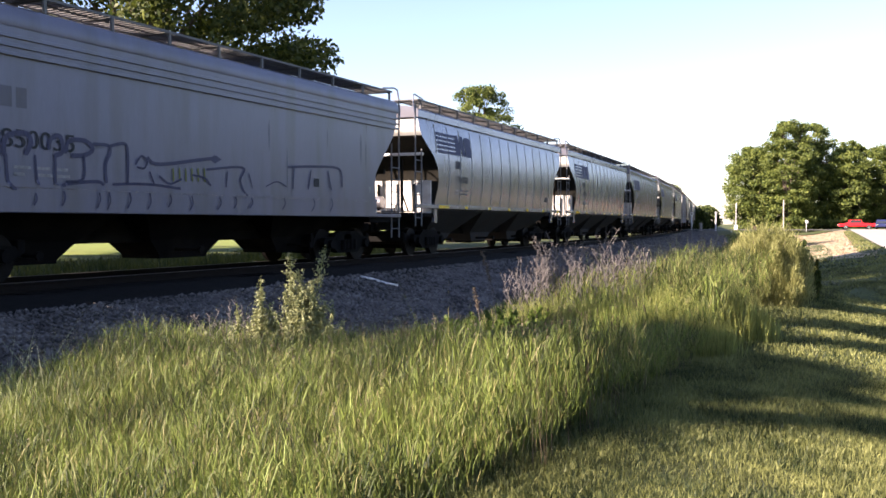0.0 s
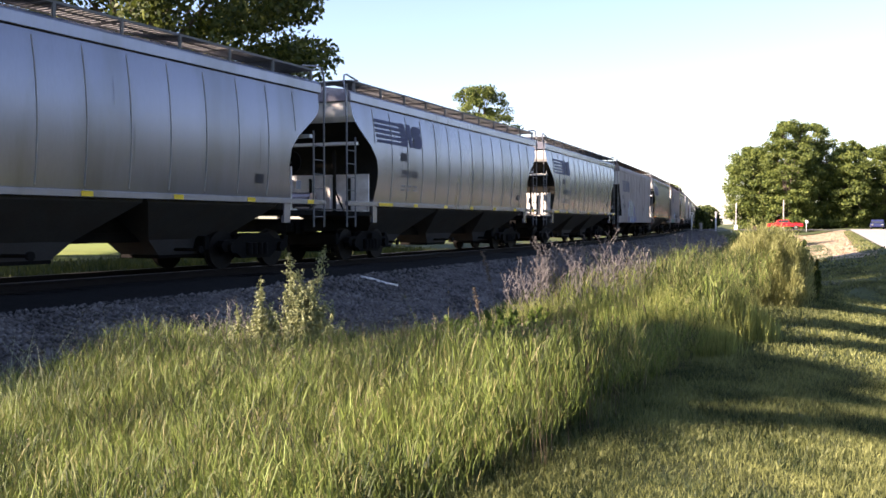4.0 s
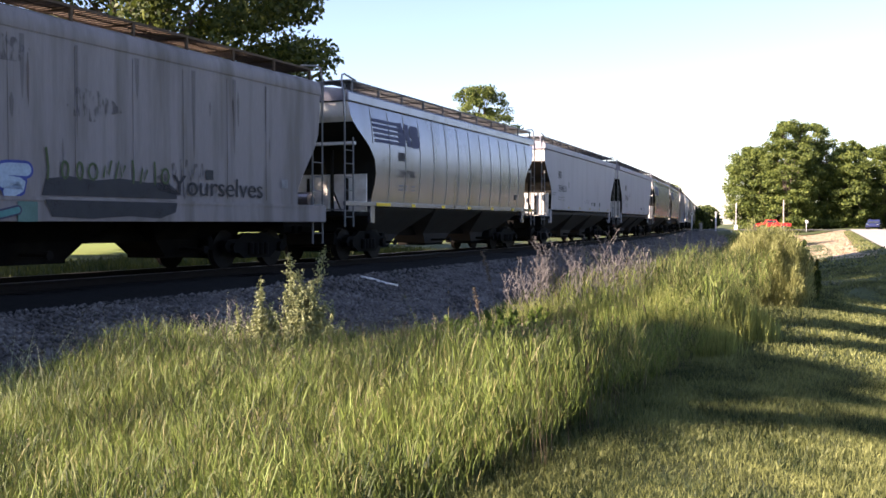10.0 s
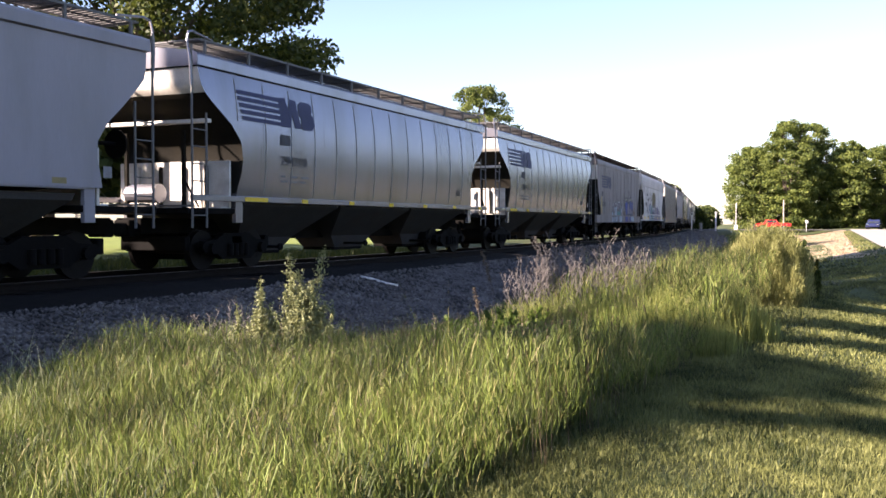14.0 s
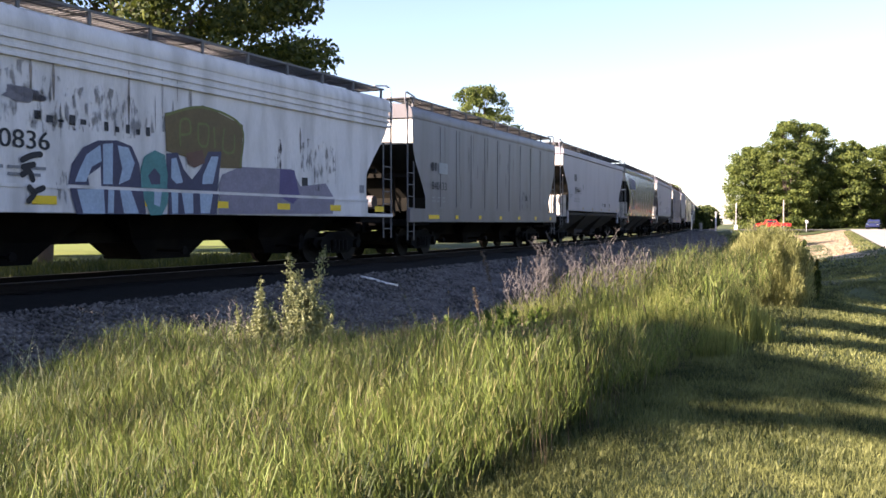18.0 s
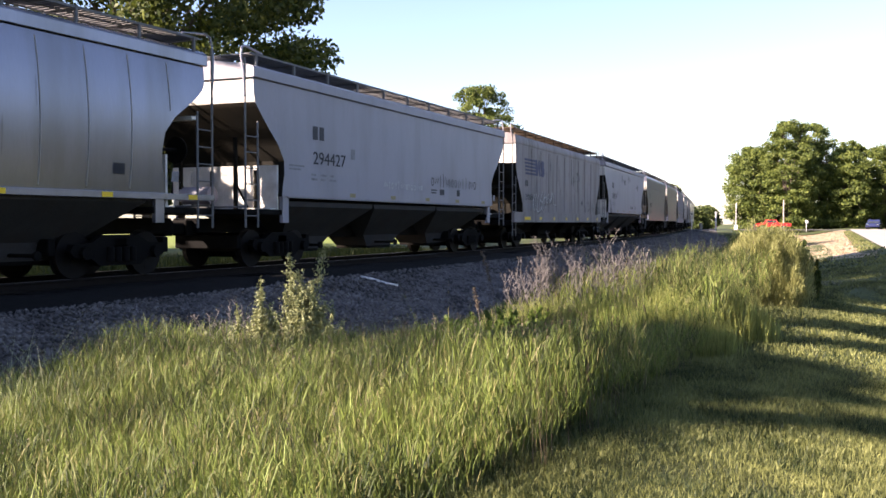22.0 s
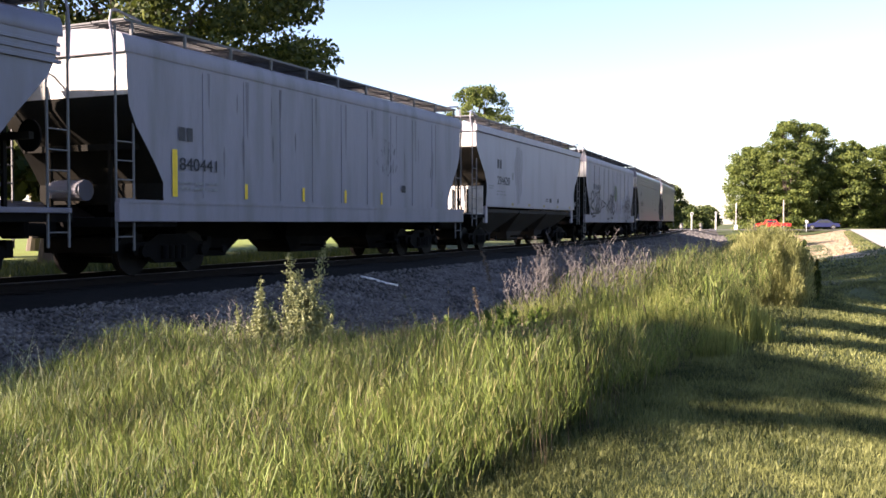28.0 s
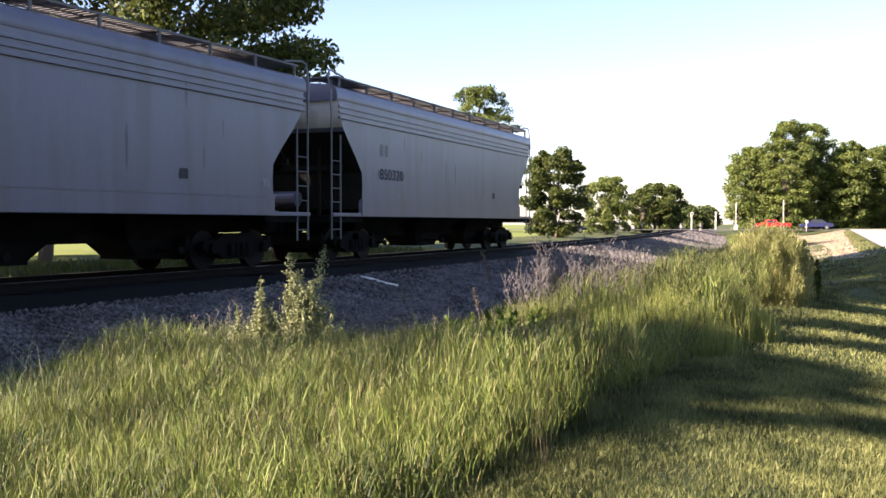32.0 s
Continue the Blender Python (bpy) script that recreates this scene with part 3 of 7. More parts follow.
# added wood beyond the road; blocks horizon light, closes the place east and south
wood_line = np.array(((63.0, 200.0), (108.0, 194.0), (112.0, 160.0), (80.0, 146.0), (74.0, 90.0), (66.0, 40.0), (60.0, 0.0), (54.0, -50.0), (20.0, -78.0), (-40.0, -80.0)))
wood_rng = np.random.default_rng(91)
f = wood_rng.uniform(0, len(wood_line) - 1, 1500)
wx, wy = np.interp(f, range(len(wood_line)), wood_line[:, 0]), np.interp(f, range(len(wood_line)), wood_line[:, 1])
heights = 11.0 + 3.0 * np.sin(f * 9.0) + 2.0 * np.sin(f * 23.0)
cl = np.stack([wx + wood_rng.normal(size=1500) * 2.0, wy + wood_rng.normal(size=1500) * 2.0, wood_rng.uniform(0.0, 1.0, 1500) * heights - 0.3], 1)
pts = np.repeat(cl, 28, 0)
pts += wood_rng.normal(size=pts.shape) * 0.9
tagged(leaves_mesh("wood", pts, 0.75, LEAF_DARK, 92), "dense dark green wood added beyond the road", "trees", kind="stuff")


def stem_path(rng, base, top, wobble):
    mid = [(base[k] + top[k]) / 2 + rng.normal() * wobble for k in range(3)]
    return [base, tuple(mid), top]


STEM_GREEN = material("weed_stem", (0.16, 0.17, 0.05), 0.8, scale=9, vary=0.2)
STEM_DRY = material("dry_weed_stem", (0.12, 0.107, 0.1), 0.85, scale=9, vary=0.25)
RAG_LEAF = leafy("ragweed_leaves", (0.15, 0.17, 0.075), (0.37, 0.38, 0.19), 0.3)
WEED_LEAF = leafy("weed_leaves", (0.07, 0.095, 0.018), (0.31, 0.33, 0.095), 0.3)
BUSH_LEAF = leafy("bush_leaves", (0.1, 0.11, 0.03), (0.39, 0.385, 0.15), 0.35)
SPRIG_LEAF = leafy("sprig_leaves", (0.056, 0.104, 0.016), (0.160, 0.216, 0.040), 0.4)


def weed(x, y, z, height, spread, stems, per_stem, size, mat, seed, label, name="weed", lean=0.0):
    """A leafy weed: a few stems with leaves all along."""
    rng = np.random.default_rng(seed)
    thing = new(name)
    thing.location = (x, y, z)
    tagged(thing, label, "weed", "weeds on the verge")
    pts = []
    for k in range(stems):
        a, h = rng.uniform(0, 2 * np.pi), height * (1.0 if k == 0 else rng.uniform(0.55, 0.95))
        top = (lean * h / height + spread * rng.uniform(0.3, 1) * math.cos(a), spread * rng.uniform(0.3, 1) * math.sin(a), h)
        bm = bmesh.new()
        path = stem_path(rng, (0.03 * math.cos(a), 0.03 * math.sin(a), -0.05), top, 0.03)
        taper(bm, path, 0.007, 0.003, 5)
        part("stem", bm, STEM_GREEN, thing)
        f = rng.uniform(0.15, 1.0, per_stem)
        p = np.array([[np.interp(q, (0, 0.5, 1), [v[c] for v in path]) for c in range(3)] for q in f])
        w = 0.075 * (1.25 - f)[:, None] * height
        pts.append(p + rng.normal(size=p.shape) * w * np.array((0.7, 0.7, 0.4)))
        # side shoots that reach up and outwards
        for q in rng.uniform(0.2, 0.85, 8):
            b, reach = rng.uniform(0, 2 * np.pi), height * (1.05 - q) * rng.uniform(0.16, 0.34)
            start = np.array([np.interp(q, (0, 0.5, 1), [v[c] for v in path]) for c in range(3)])
            g = rng.uniform(0, 1, max(per_stem // 9, 8))[:, None]
            pts.append(start + g * reach * np.array((0.5 * math.cos(b), 0.5 * math.sin(b), 1.0)) + rng.normal(size=(len(g), 3)) * 0.012)
    leaves = leaves_mesh("foliage", np.concatenate(pts), size, mat, seed + 3)
    leaves.parent = thing
    return thing


def dry_weed(x, y, z, height, spread, seed):
    """Bare branching stalks of a dried weed."""
    rng = np.random.default_rng(seed)
    thing = new("dry_weed")
    thing.location = (x, y, z)
    tagged(thing, "bare dry purple-brown weed with branching stalks", "weed", "dry weeds on the verge")
    for k in range(5):
        a = rng.uniform(0, 2 * np.pi)
        top = Vector((spread * math.cos(a) * rng.uniform(0.2, 1), spread * math.sin(a) * rng.uniform(0.2, 1), height * rng.uniform(0.7, 1.0)))
        bm = bmesh.new()
        path = [Vector((0, 0, -0.05)), top * 0.5 + Vector((0, 0, 0.06)), top]
        taper(bm, path, 0.008, 0.003, 5)
        for j in range(9):
            f = rng.uniform(0.4, 0.95)
            p = Vector([np.interp(f, (0, 0.5, 1), [v[c] for v in path]) for c in range(3)])
            b = rng.uniform(0, 2 * np.pi)
            q = p + Vector((math.cos(b), math.sin(b), 1.5)) * rng.uniform(0.05, 0.16)
            taper(bm, [p, q], 0.0042, 0.003, 4)
            for m in range(2):
                c = rng.uniform(0, 2 * np.pi)
                taper(bm, [q, q + Vector((math.cos(c), math.sin(c), 1.2)) * 0.04], 0.004, 0.0035, 4)
        part("stalk", bm, STEM_DRY, thing)
    return thing


def bush(x, y, z, height, radius, seed, mat, label, count=16000, leafy_bush=False):
    """A dense fine-leaved bush of upright shoots."""
    rng = np.random.default_rng(seed)
    thing = new("bush")
    thing.location = (x, y, z)
    tagged(thing, label, "bush")
    n, tufts = count, 60 if leafy_bush else 26
    a, r = rng.uniform(0, 2 * np.pi, tufts), radius * rng.uniform(0, 1, tufts) ** 0.5
    tx, ty = r * np.cos(a), r * np.sin(a)
    th = height * np.sqrt(np.clip(1 - (r / radius) ** 2 * 0.75, 0.1, 1)) * rng.uniform(0.62, 1.08, tufts)
    k = rng.integers(0, tufts, n)
    if leafy_bush:
        # a lumpy dome of short shoots, open inside
        d = rng.normal(size=(n, 3))
        d /= np.linalg.norm(d, axis=1)[:, None]
        d[:, 2] = np.abs(d[:, 2])
        az = np.arctan2(d[:, 1], d[:, 0])
        lump = 1 + 0.09 * np.sin(5 * az + 7 * d[:, 2]) + 0.07 * np.sin(9 * az - 5 * d[:, 2] + 1) + 0.05 * np.sin(17 * az + 11 * d[:, 2])
        r = lump * rng.uniform(0.35, 1.0, n) ** 0.4
        low = rng.uniform(0, 1, n) < 0.22
        up = np.where(low, rng.uniform(0.0, 0.35, n), 0.14 + 0.74 * r * d[:, 2]) * height
        flat = np.where(low, np.hypot(d[:, 0], d[:, 1]) * 1.12, 1.0)
        shoots = blades("foliage", radius * r * d[:, 0] / np.maximum(flat, 0.3), radius * r * d[:, 1] / np.maximum(flat, 0.3), up - 0.05, rng.uniform(0.06, 0.17, n), 0.011, 0.8, mat, seed + 1, np.arctan2(d[:, 1], d[:, 0]))
    else:
        x, y = tx[k] + rng.normal(size=n) * radius * 0.13, ty[k] + rng.normal(size=n) * radius * 0.13
        shoots = blades("foliage", x, y, np.full(n, -0.05), th[k] * rng.uniform(0.35, 1.1, n), 0.011, 0.26, mat, seed + 1)
        m = n // 3
        k = rng.integers(0, tufts, m)
        pts = np.stack([tx[k], ty[k], th[k] * rng.uniform(0.4, 1.0, m)], 1) + rng.normal(size=(m, 3)) * radius * 0.12
        leaf = leaves_mesh("leafy_shoot", pts, 0.012, mat, seed + 2)
        leaf.parent = thing
    shoots.parent = thing
    bm = bmesh.new()
    for k in range(9):
        b = rng.uniform(0, 2 * np.pi)
        taper(bm, [(0, 0, -0.1), (radius * 0.3 * math.cos(b), radius * 0.3 * math.sin(b), height * 0.4), (radius * 0.6 * math.cos(b), radius * 0.6 * math.sin(b), height * 0.75)], 0.012, 0.004, 5)
    part("woody_base", bm, BARK, thing)
    return thing


def verge(px, depth):
    """A place on the verge from its bearing and depth before the camera."""
    x = (px - 784) / 1682.9 * depth
    ss = np.linspace(0, 60, 600)
    lx, ly, _ = on_track(ss)
    k = int(np.argmin((lx - x) ** 2 + (ly - depth) ** 2))
    o = math.hypot(lx[k] - x, ly[k] - depth)
    return x, depth, float(ground_z(o))


RAG = "tall pale green leafy weed standing above the grass"
for px, depth, h, sp, st, per, seed, lean in ((540, 9.6, 1.52, 0.08, 4, 420, 1, -0.08), (544, 9.6, 1.58, 0.08, 4, 420, 2, 0.17), (534, 9.6, 1.2, 0.18, 7, 320, 14, -0.03), (550, 9.6, 1.25, 0.18, 7, 320, 15, 0.08), (541, 9.6, 1.25, 0.12, 5, 330, 10, 0.02), (548, 9.7, 1.05, 0.16, 5, 300, 12, 0.06), (530, 9.5, 0.98, 0.16, 5, 260, 13, -0.04),
                                             (457, 9.5, 1.3, 0.05, 3, 380, 3, 0.0), (462, 9.5, 1.05, 0.1, 4, 260, 11, 0.03), (490, 9.4, 0.95, 0.2, 4, 130, 4, 0.0), (578, 9.8, 1.02, 0.06, 2, 120, 5, 0.05), (433, 9.5, 1.05, 0.05, 2, 80, 6, -0.06),
                                             (240, 9.0, 0.8, 0.2, 4, 140, 7, 0.0), (378, 9.2, 0.8, 0.2, 3, 130, 8, 0.0), (620, 8.8, 0.7, 0.2, 3, 140, 9, 0.0), (508, 9.5, 0.95, 0.22, 5, 150, 16, 0.0), (572, 9.6, 0.9, 0.2, 5, 150, 17, 0.05), (592, 9.4, 0.75, 0.2, 4, 130, 18, 0.04), (472, 9.3, 0.85, 0.24, 5, 150, 19, 0.0), (415, 9.2, 0.8, 0.25, 4, 120, 20, -0.04)):
    weed(*verge(px, depth), h, sp, st + 1, int(per * 1.3), 0.016, RAG_LEAF, seed, RAG, lean=lean)
for px, depth, h, seed in ((705, 11.2, 0.5, 31), (735, 11.5, 0.5, 30), (862, 11.3, 0.72, 32), (838, 11.1, 0.68, 33), (855, 10.7, 0.62, 43), (720, 11.0, 0.55, 44), (755, 11.2, 0.5, 45), (892, 11.5, 0.75, 34), (815, 11.0, 0.5, 35), (915, 11.9, 0.7, 38), (875, 11.0, 0.6, 39)):
    weed(*verge(px, depth), h, 0.5, 14, 300, 0.026, SPRIG_LEAF, seed, "low dark green broad-leaved weed by the stones")


def plume(x, y, z, height, lean, seed):
    """One reed stalk that ends in a long pale seed plume."""
    rng = np.random.default_rng(seed)
    thing = new("seed_stalk")
    thing.location = (x, y, z)
    tagged(thing, "single dry stalk with a long pale seed head", "weed", "seed stalks on the verge")
    line = [Vector((-lean * f * f, 0, height * f)) for f in (0, 0.4, 0.7, 1.0)]
    bm = bmesh.new()
    taper(bm, line, 0.006, 0.003, 5)
    part("stem", bm, STEM_DRY, thing)
    f = rng.uniform(0.72, 1.0, 260)
    pts = np.stack([-lean * f * f, np.zeros(260), height * f], 1) + rng.normal(size=(260, 3)) * 0.011
    leaves_mesh("seed_head", pts, 0.012, SEED_HEAD, seed).parent = thing


for px, depth, h, lean, seed in ((884, 12.0, 1.42, 0.22, 51), (856, 11.4, 1.0, 0.12, 52), (700, 9.6, 0.8, -0.1, 53)):
    plume(*verge(px, depth), h, lean, seed)
for px, depth, h, sp, seed in ((930, 13.0, 1.2, 0.35, 55), (948, 13.2, 1.4, 0.35, 56), (975, 13.8, 1.6, 0.45, 57), (1015, 13.9, 1.5, 0.45, 58), (1045, 13.5, 1.3, 0.3, 59), (1080, 13.7, 1.45, 0.35, 60), (960, 13.6, 1.45, 0.35, 61), (985, 14.0, 1.55, 0.4, 62), (1000, 13.4, 1.3, 0.35, 63), (1065, 13.8, 1.45, 0.35, 64), (1090, 13.4, 1.4, 0.3, 65), (1115, 14.0, 1.4, 0.35, 66), (1140, 13.6, 1.35, 0.3, 67), (445, 9.8, 1.05, 0.3, 68), (395, 9.7, 0.85, 0.25, 69)):
    dry_weed(*verge(px, depth), h, sp, seed)
bush(*verge(1358, 19.0), 1.74, 0.86, 71, BUSH_LEAF, "dense rounded yellow-green bush at the verge's edge", 48000, True)
# dark weeds added to stand for the shaded right side of the bush
for px, depth, h, seed in ((1408, 20.2, 1.35, 36), (1420, 20.4, 1.15, 37), (1432, 20.6, 0.85, 41), (1442, 20.8, 0.6, 42)):
    weed(*verge(px, depth), h, 0.22, 7, 420, 0.035, LEAF_DARK, seed, "dark green leafy weed beside the rounded bush")
bush(*verge(1245, 13.6), 1.08, 0.85, 72, WEED_LEAF, "dense clump of bright green grass at the verge's edge")
bush(*verge(1160, 12.2), 0.98, 0.8, 73, WEED_LEAF, "thick clump of pale green grass at the verge's edge", 22000)
bush(*verge(960, 12.6), 0.9, 0.5, 74, WEED_LEAF, "pale tufted clump of grass at the verge's edge", 7000)
bush(*verge(1050, 12.4), 0.85, 0.55, 75, WEED_LEAF, "pale tufted clump of grass among dry weeds", 8000)


# ---- covered hopper wagons ----
SILVER = material("silver_paint", (0.23, 0.23, 0.266), 0.27, 0.62, scale=1.2, vary=0.07, fine=30, bump=0.03, dirt=(0.145, 0.14, 0.135), dirt_amount=0.5, dirt_scale=1.6, stretch=(1.0, 1.0, 0.18))
WHITE_GREY = material("pale_grey_paint", (0.281, 0.27, 0.306), 0.5, scale=1.0, vary=0.05, fine=30, bump=0.03, dirt=(0.19, 0.185, 0.185), dirt_amount=0.45, dirt_scale=1.3, stretch=(1.0, 1.0, 0.2))
WHITE_WORN = material("worn_white_paint", (0.64, 0.61, 0.6), 0.6, scale=1.0, vary=0.1, fine=26, bump=0.04, dirt=(0.34, 0.32, 0.3), dirt_amount=0.6, dirt_scale=1.4, stretch=(1.4, 1.4, 0.3))
GREY_WORN = material("worn_grey_paint", (0.22, 0.196, 0.2), 0.62, scale=1.0, vary=0.12, fine=26, bump=0.05, dirt=(0.085, 0.07, 0.055), dirt_amount=0.55, dirt_scale=1.8, stretch=(1.6, 1.6, 0.16))
GREY_BLUE = material("grey_paint", (0.122, 0.123, 0.172), 0.3, spec=0.5, scale=1.0, vary=0.08, fine=26, bump=0.04, dirt=(0.085, 0.083, 0.085), dirt_amount=0.5, dirt_scale=1.5, stretch=(1.4, 1.4, 0.18))
GREY_LIGHT = material("light_grey_paint", (0.218, 0.209, 0.244), 0.55, scale=1.0, vary=0.08, fine=26, bump=0.04, dirt=(0.13, 0.13, 0.13), dirt_amount=0.5, dirt_scale=1.5, stretch=(1.4, 1.4, 0.18))
GREY_PLAIN = material("plain_grey_paint", (0.142, 0.136, 0.148), 0.45, scale=1.0, vary=0.1, fine=26, bump=0.04, dirt=(0.095, 0.088, 0.082), dirt_amount=0.5, dirt_scale=1.5, stretch=(1.4, 1.4, 0.18))
# UNDER_DARK, CAST_IRON, WHEEL_STEEL: shade beneath the wagons is put into the colours.
UNDER_DARK = material("underframe_grime_and_shade", (0.0055, 0.0050, 0.0047), 0.9, scale=3, vary=0.3, fine=30, bump=0.2, dirt=(0.018, 0.015, 0.012), dirt_amount=0.6, spec=0.08)
BAY_GREY = material("hopper_bay_grime", (0.047, 0.045, 0.043), 0.8, scale=2, vary=0.2, fine=30, dirt=(0.05, 0.04, 0.035), dirt_amount=0.7, spec=0.08)
END_GRIME_SHADE = material("end_sheet_grime_and_shade", (0.013, 0.012, 0.01), 0.85, scale=2, vary=0.3, fine=30, dirt=(0.022, 0.018, 0.012), dirt_amount=0.6, spec=0.08)
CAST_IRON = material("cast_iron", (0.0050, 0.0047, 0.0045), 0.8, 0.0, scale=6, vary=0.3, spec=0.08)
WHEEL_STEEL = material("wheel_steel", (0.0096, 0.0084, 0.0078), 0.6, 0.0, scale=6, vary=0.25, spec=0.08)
# Upright ends: the sunlight on them is put into this pale paint.
SUNLIT_END = material("sunlit_end_paint", (0.6, 0.58, 0.54), 0.7, scale=2, vary=0.15, fine=30, dirt=(0.2, 0.14, 0.08), dirt_amount=0.5, dirt_scale=1.5)
RUSTY_GRATING = material("rusty_grating", (0.09, 0.06, 0.038), 0.8, 0.0, scale=5, vary=0.35)
GRATING = material("galvanised_grating", (0.13, 0.13, 0.13), 0.7, 0.0, scale=6, vary=0.2)
BLACK_INK = material("black_lettering", (0.02, 0.022, 0.028), 0.6, scale=6, vary=0.2, bump=0)
NAVY_INK = material("navy_logo_paint", (0.03, 0.035, 0.09), 0.6, scale=5, vary=0.3, bump=0)
YELLOW = material("yellow_reflector", (0.75, 0.5, 0.02), 0.4, scale=8, vary=0.1, bump=0)
SEAM = material("seam_paint", (0.24, 0.23, 0.22), 0.6, scale=2, vary=0.25)
DARK_LETTER = material("dark_stencil", (0.05, 0.05, 0.055), 0.7, scale=9, vary=0.3, bump=0)
GREY_LETTER = material("small_grey_stencil", (0.2, 0.2, 0.21), 0.7, scale=9, vary=0.4, bump=0)

HALF = 8.5
COUPLED = 17.0
LEVELS = {
    "smooth": [(1.6, 6.68), (1.82, 6.65), (2.1, 6.58), (2.4, 6.59), (2.76, 6.84), (3.08, 7.2), (3.3, 7.42), (3.45, 7.56), (3.6, 7.7), (3.8, 7.75), (4.1, 7.77)],
    "curved": [(1.5, 6.58), (1.76, 6.54), (2.05, 6.45), (2.35, 6.42), (2.7, 6.5), (3.02, 6.8), (3.3, 7.22), (3.45, 7.44), (3.6, 7.62), (3.75, 7.72), (4.1, 7.76)],
    "posted": [(1.36, 6.78), (1.6, 6.8), (1.75, 6.79), (2.05, 6.98), (2.4, 7.24), (2.75, 7.52), (3.1, 7.7), (3.6, 7.76), (4.1, 7.77)],
    "ribbed": [(1.36, 6.5), (1.6, 6.5), (1.95, 6.47), (2.3, 6.5), (2.7, 6.85), (3.1, 7.25), (3.4, 7.52), (3.7, 7.68), (4.1, 7.74)],
}


def half_width(kind, z):
    if kind == "curved":
        u = (z - 2.7) / 1.4
        return 1.6 - 0.13 * u * u
    return 1.56


def at_u(u):
    """Local x of a place u metres behind the front coupling."""
    return HALF - u


def smooth_by_angle(ob, degrees=32):
    for p in ob.data.polygons:
        p.use_smooth = True
    ob.data.set_sharp_from_angle(angle=radians(degrees))


def hopper_body(kind):
    """The shell: upright sides, ends that slope inwards below."""
    bm = bmesh.new()
    zs = sorted({z for z, _ in LEVELS[kind]} | set(np.round(np.arange(1.7, 4.1, 0.2), 2)))
    rings = []
    for z in zs:
        hx = float(np.interp(z, [q[0] for q in LEVELS[kind]], [q[1] for q in LEVELS[kind]]))
        hy = half_width(kind, z)
        xs = np.linspace(-hx, hx, 13)
        ring = [bm.verts.new((x, hy, z)) for x in xs] + [bm.verts.new((hx, y, z)) for y in (0.8, 0, -0.8)]
        ring += [bm.verts.new((x, -hy, z)) for x in xs[::-1]] + [bm.verts.new((-hx, y, z)) for y in (-0.8, 0, 0.8)]
        rings.append(ring)
    for a, b in zip(rings, rings[1:]):
        n = len(a)
        for i in range(n):
            bm.faces.new((a[i], a[(i + 1) % n], b[(i + 1) % n], b[i]))
    bm.faces.new(rings[0])
    bm.faces.new(rings[-1])
    bmesh.ops.recalc_face_normals(bm, faces=bm.faces)
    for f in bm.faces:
        # the sloping end sheets: grime, with the shade between wagons in the colour
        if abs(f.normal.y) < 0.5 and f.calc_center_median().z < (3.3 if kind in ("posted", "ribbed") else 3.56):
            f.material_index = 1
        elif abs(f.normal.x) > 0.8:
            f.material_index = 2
    return bm


def roof_mesh(kind):
    bm = bmesh.new()
    edge = half_width(kind, 4.1)
    if kind in ("posted", "ribbed"):
        side = [(edge + 0.012, 4.05), (edge + 0.022, 4.08), (edge + 0.004, 4.26), (edge - 0.05, 4.37), (1.3, 4.45), (0.6, 4.52), (0, 4.54)]
    else:
        side = [(edge + 0.03, 4.12), (edge + 0.055, 4.13), (edge + 0.052, 4.32), (edge + 0.03, 4.355), (1.4, 4.42), (0.6, 4.52), (0, 4.54)]
    outline = side + [(-y, z) for y, z in side[-2::-1]]
    prism(bm, outline, -7.82, 7.82, "x")
    return bm


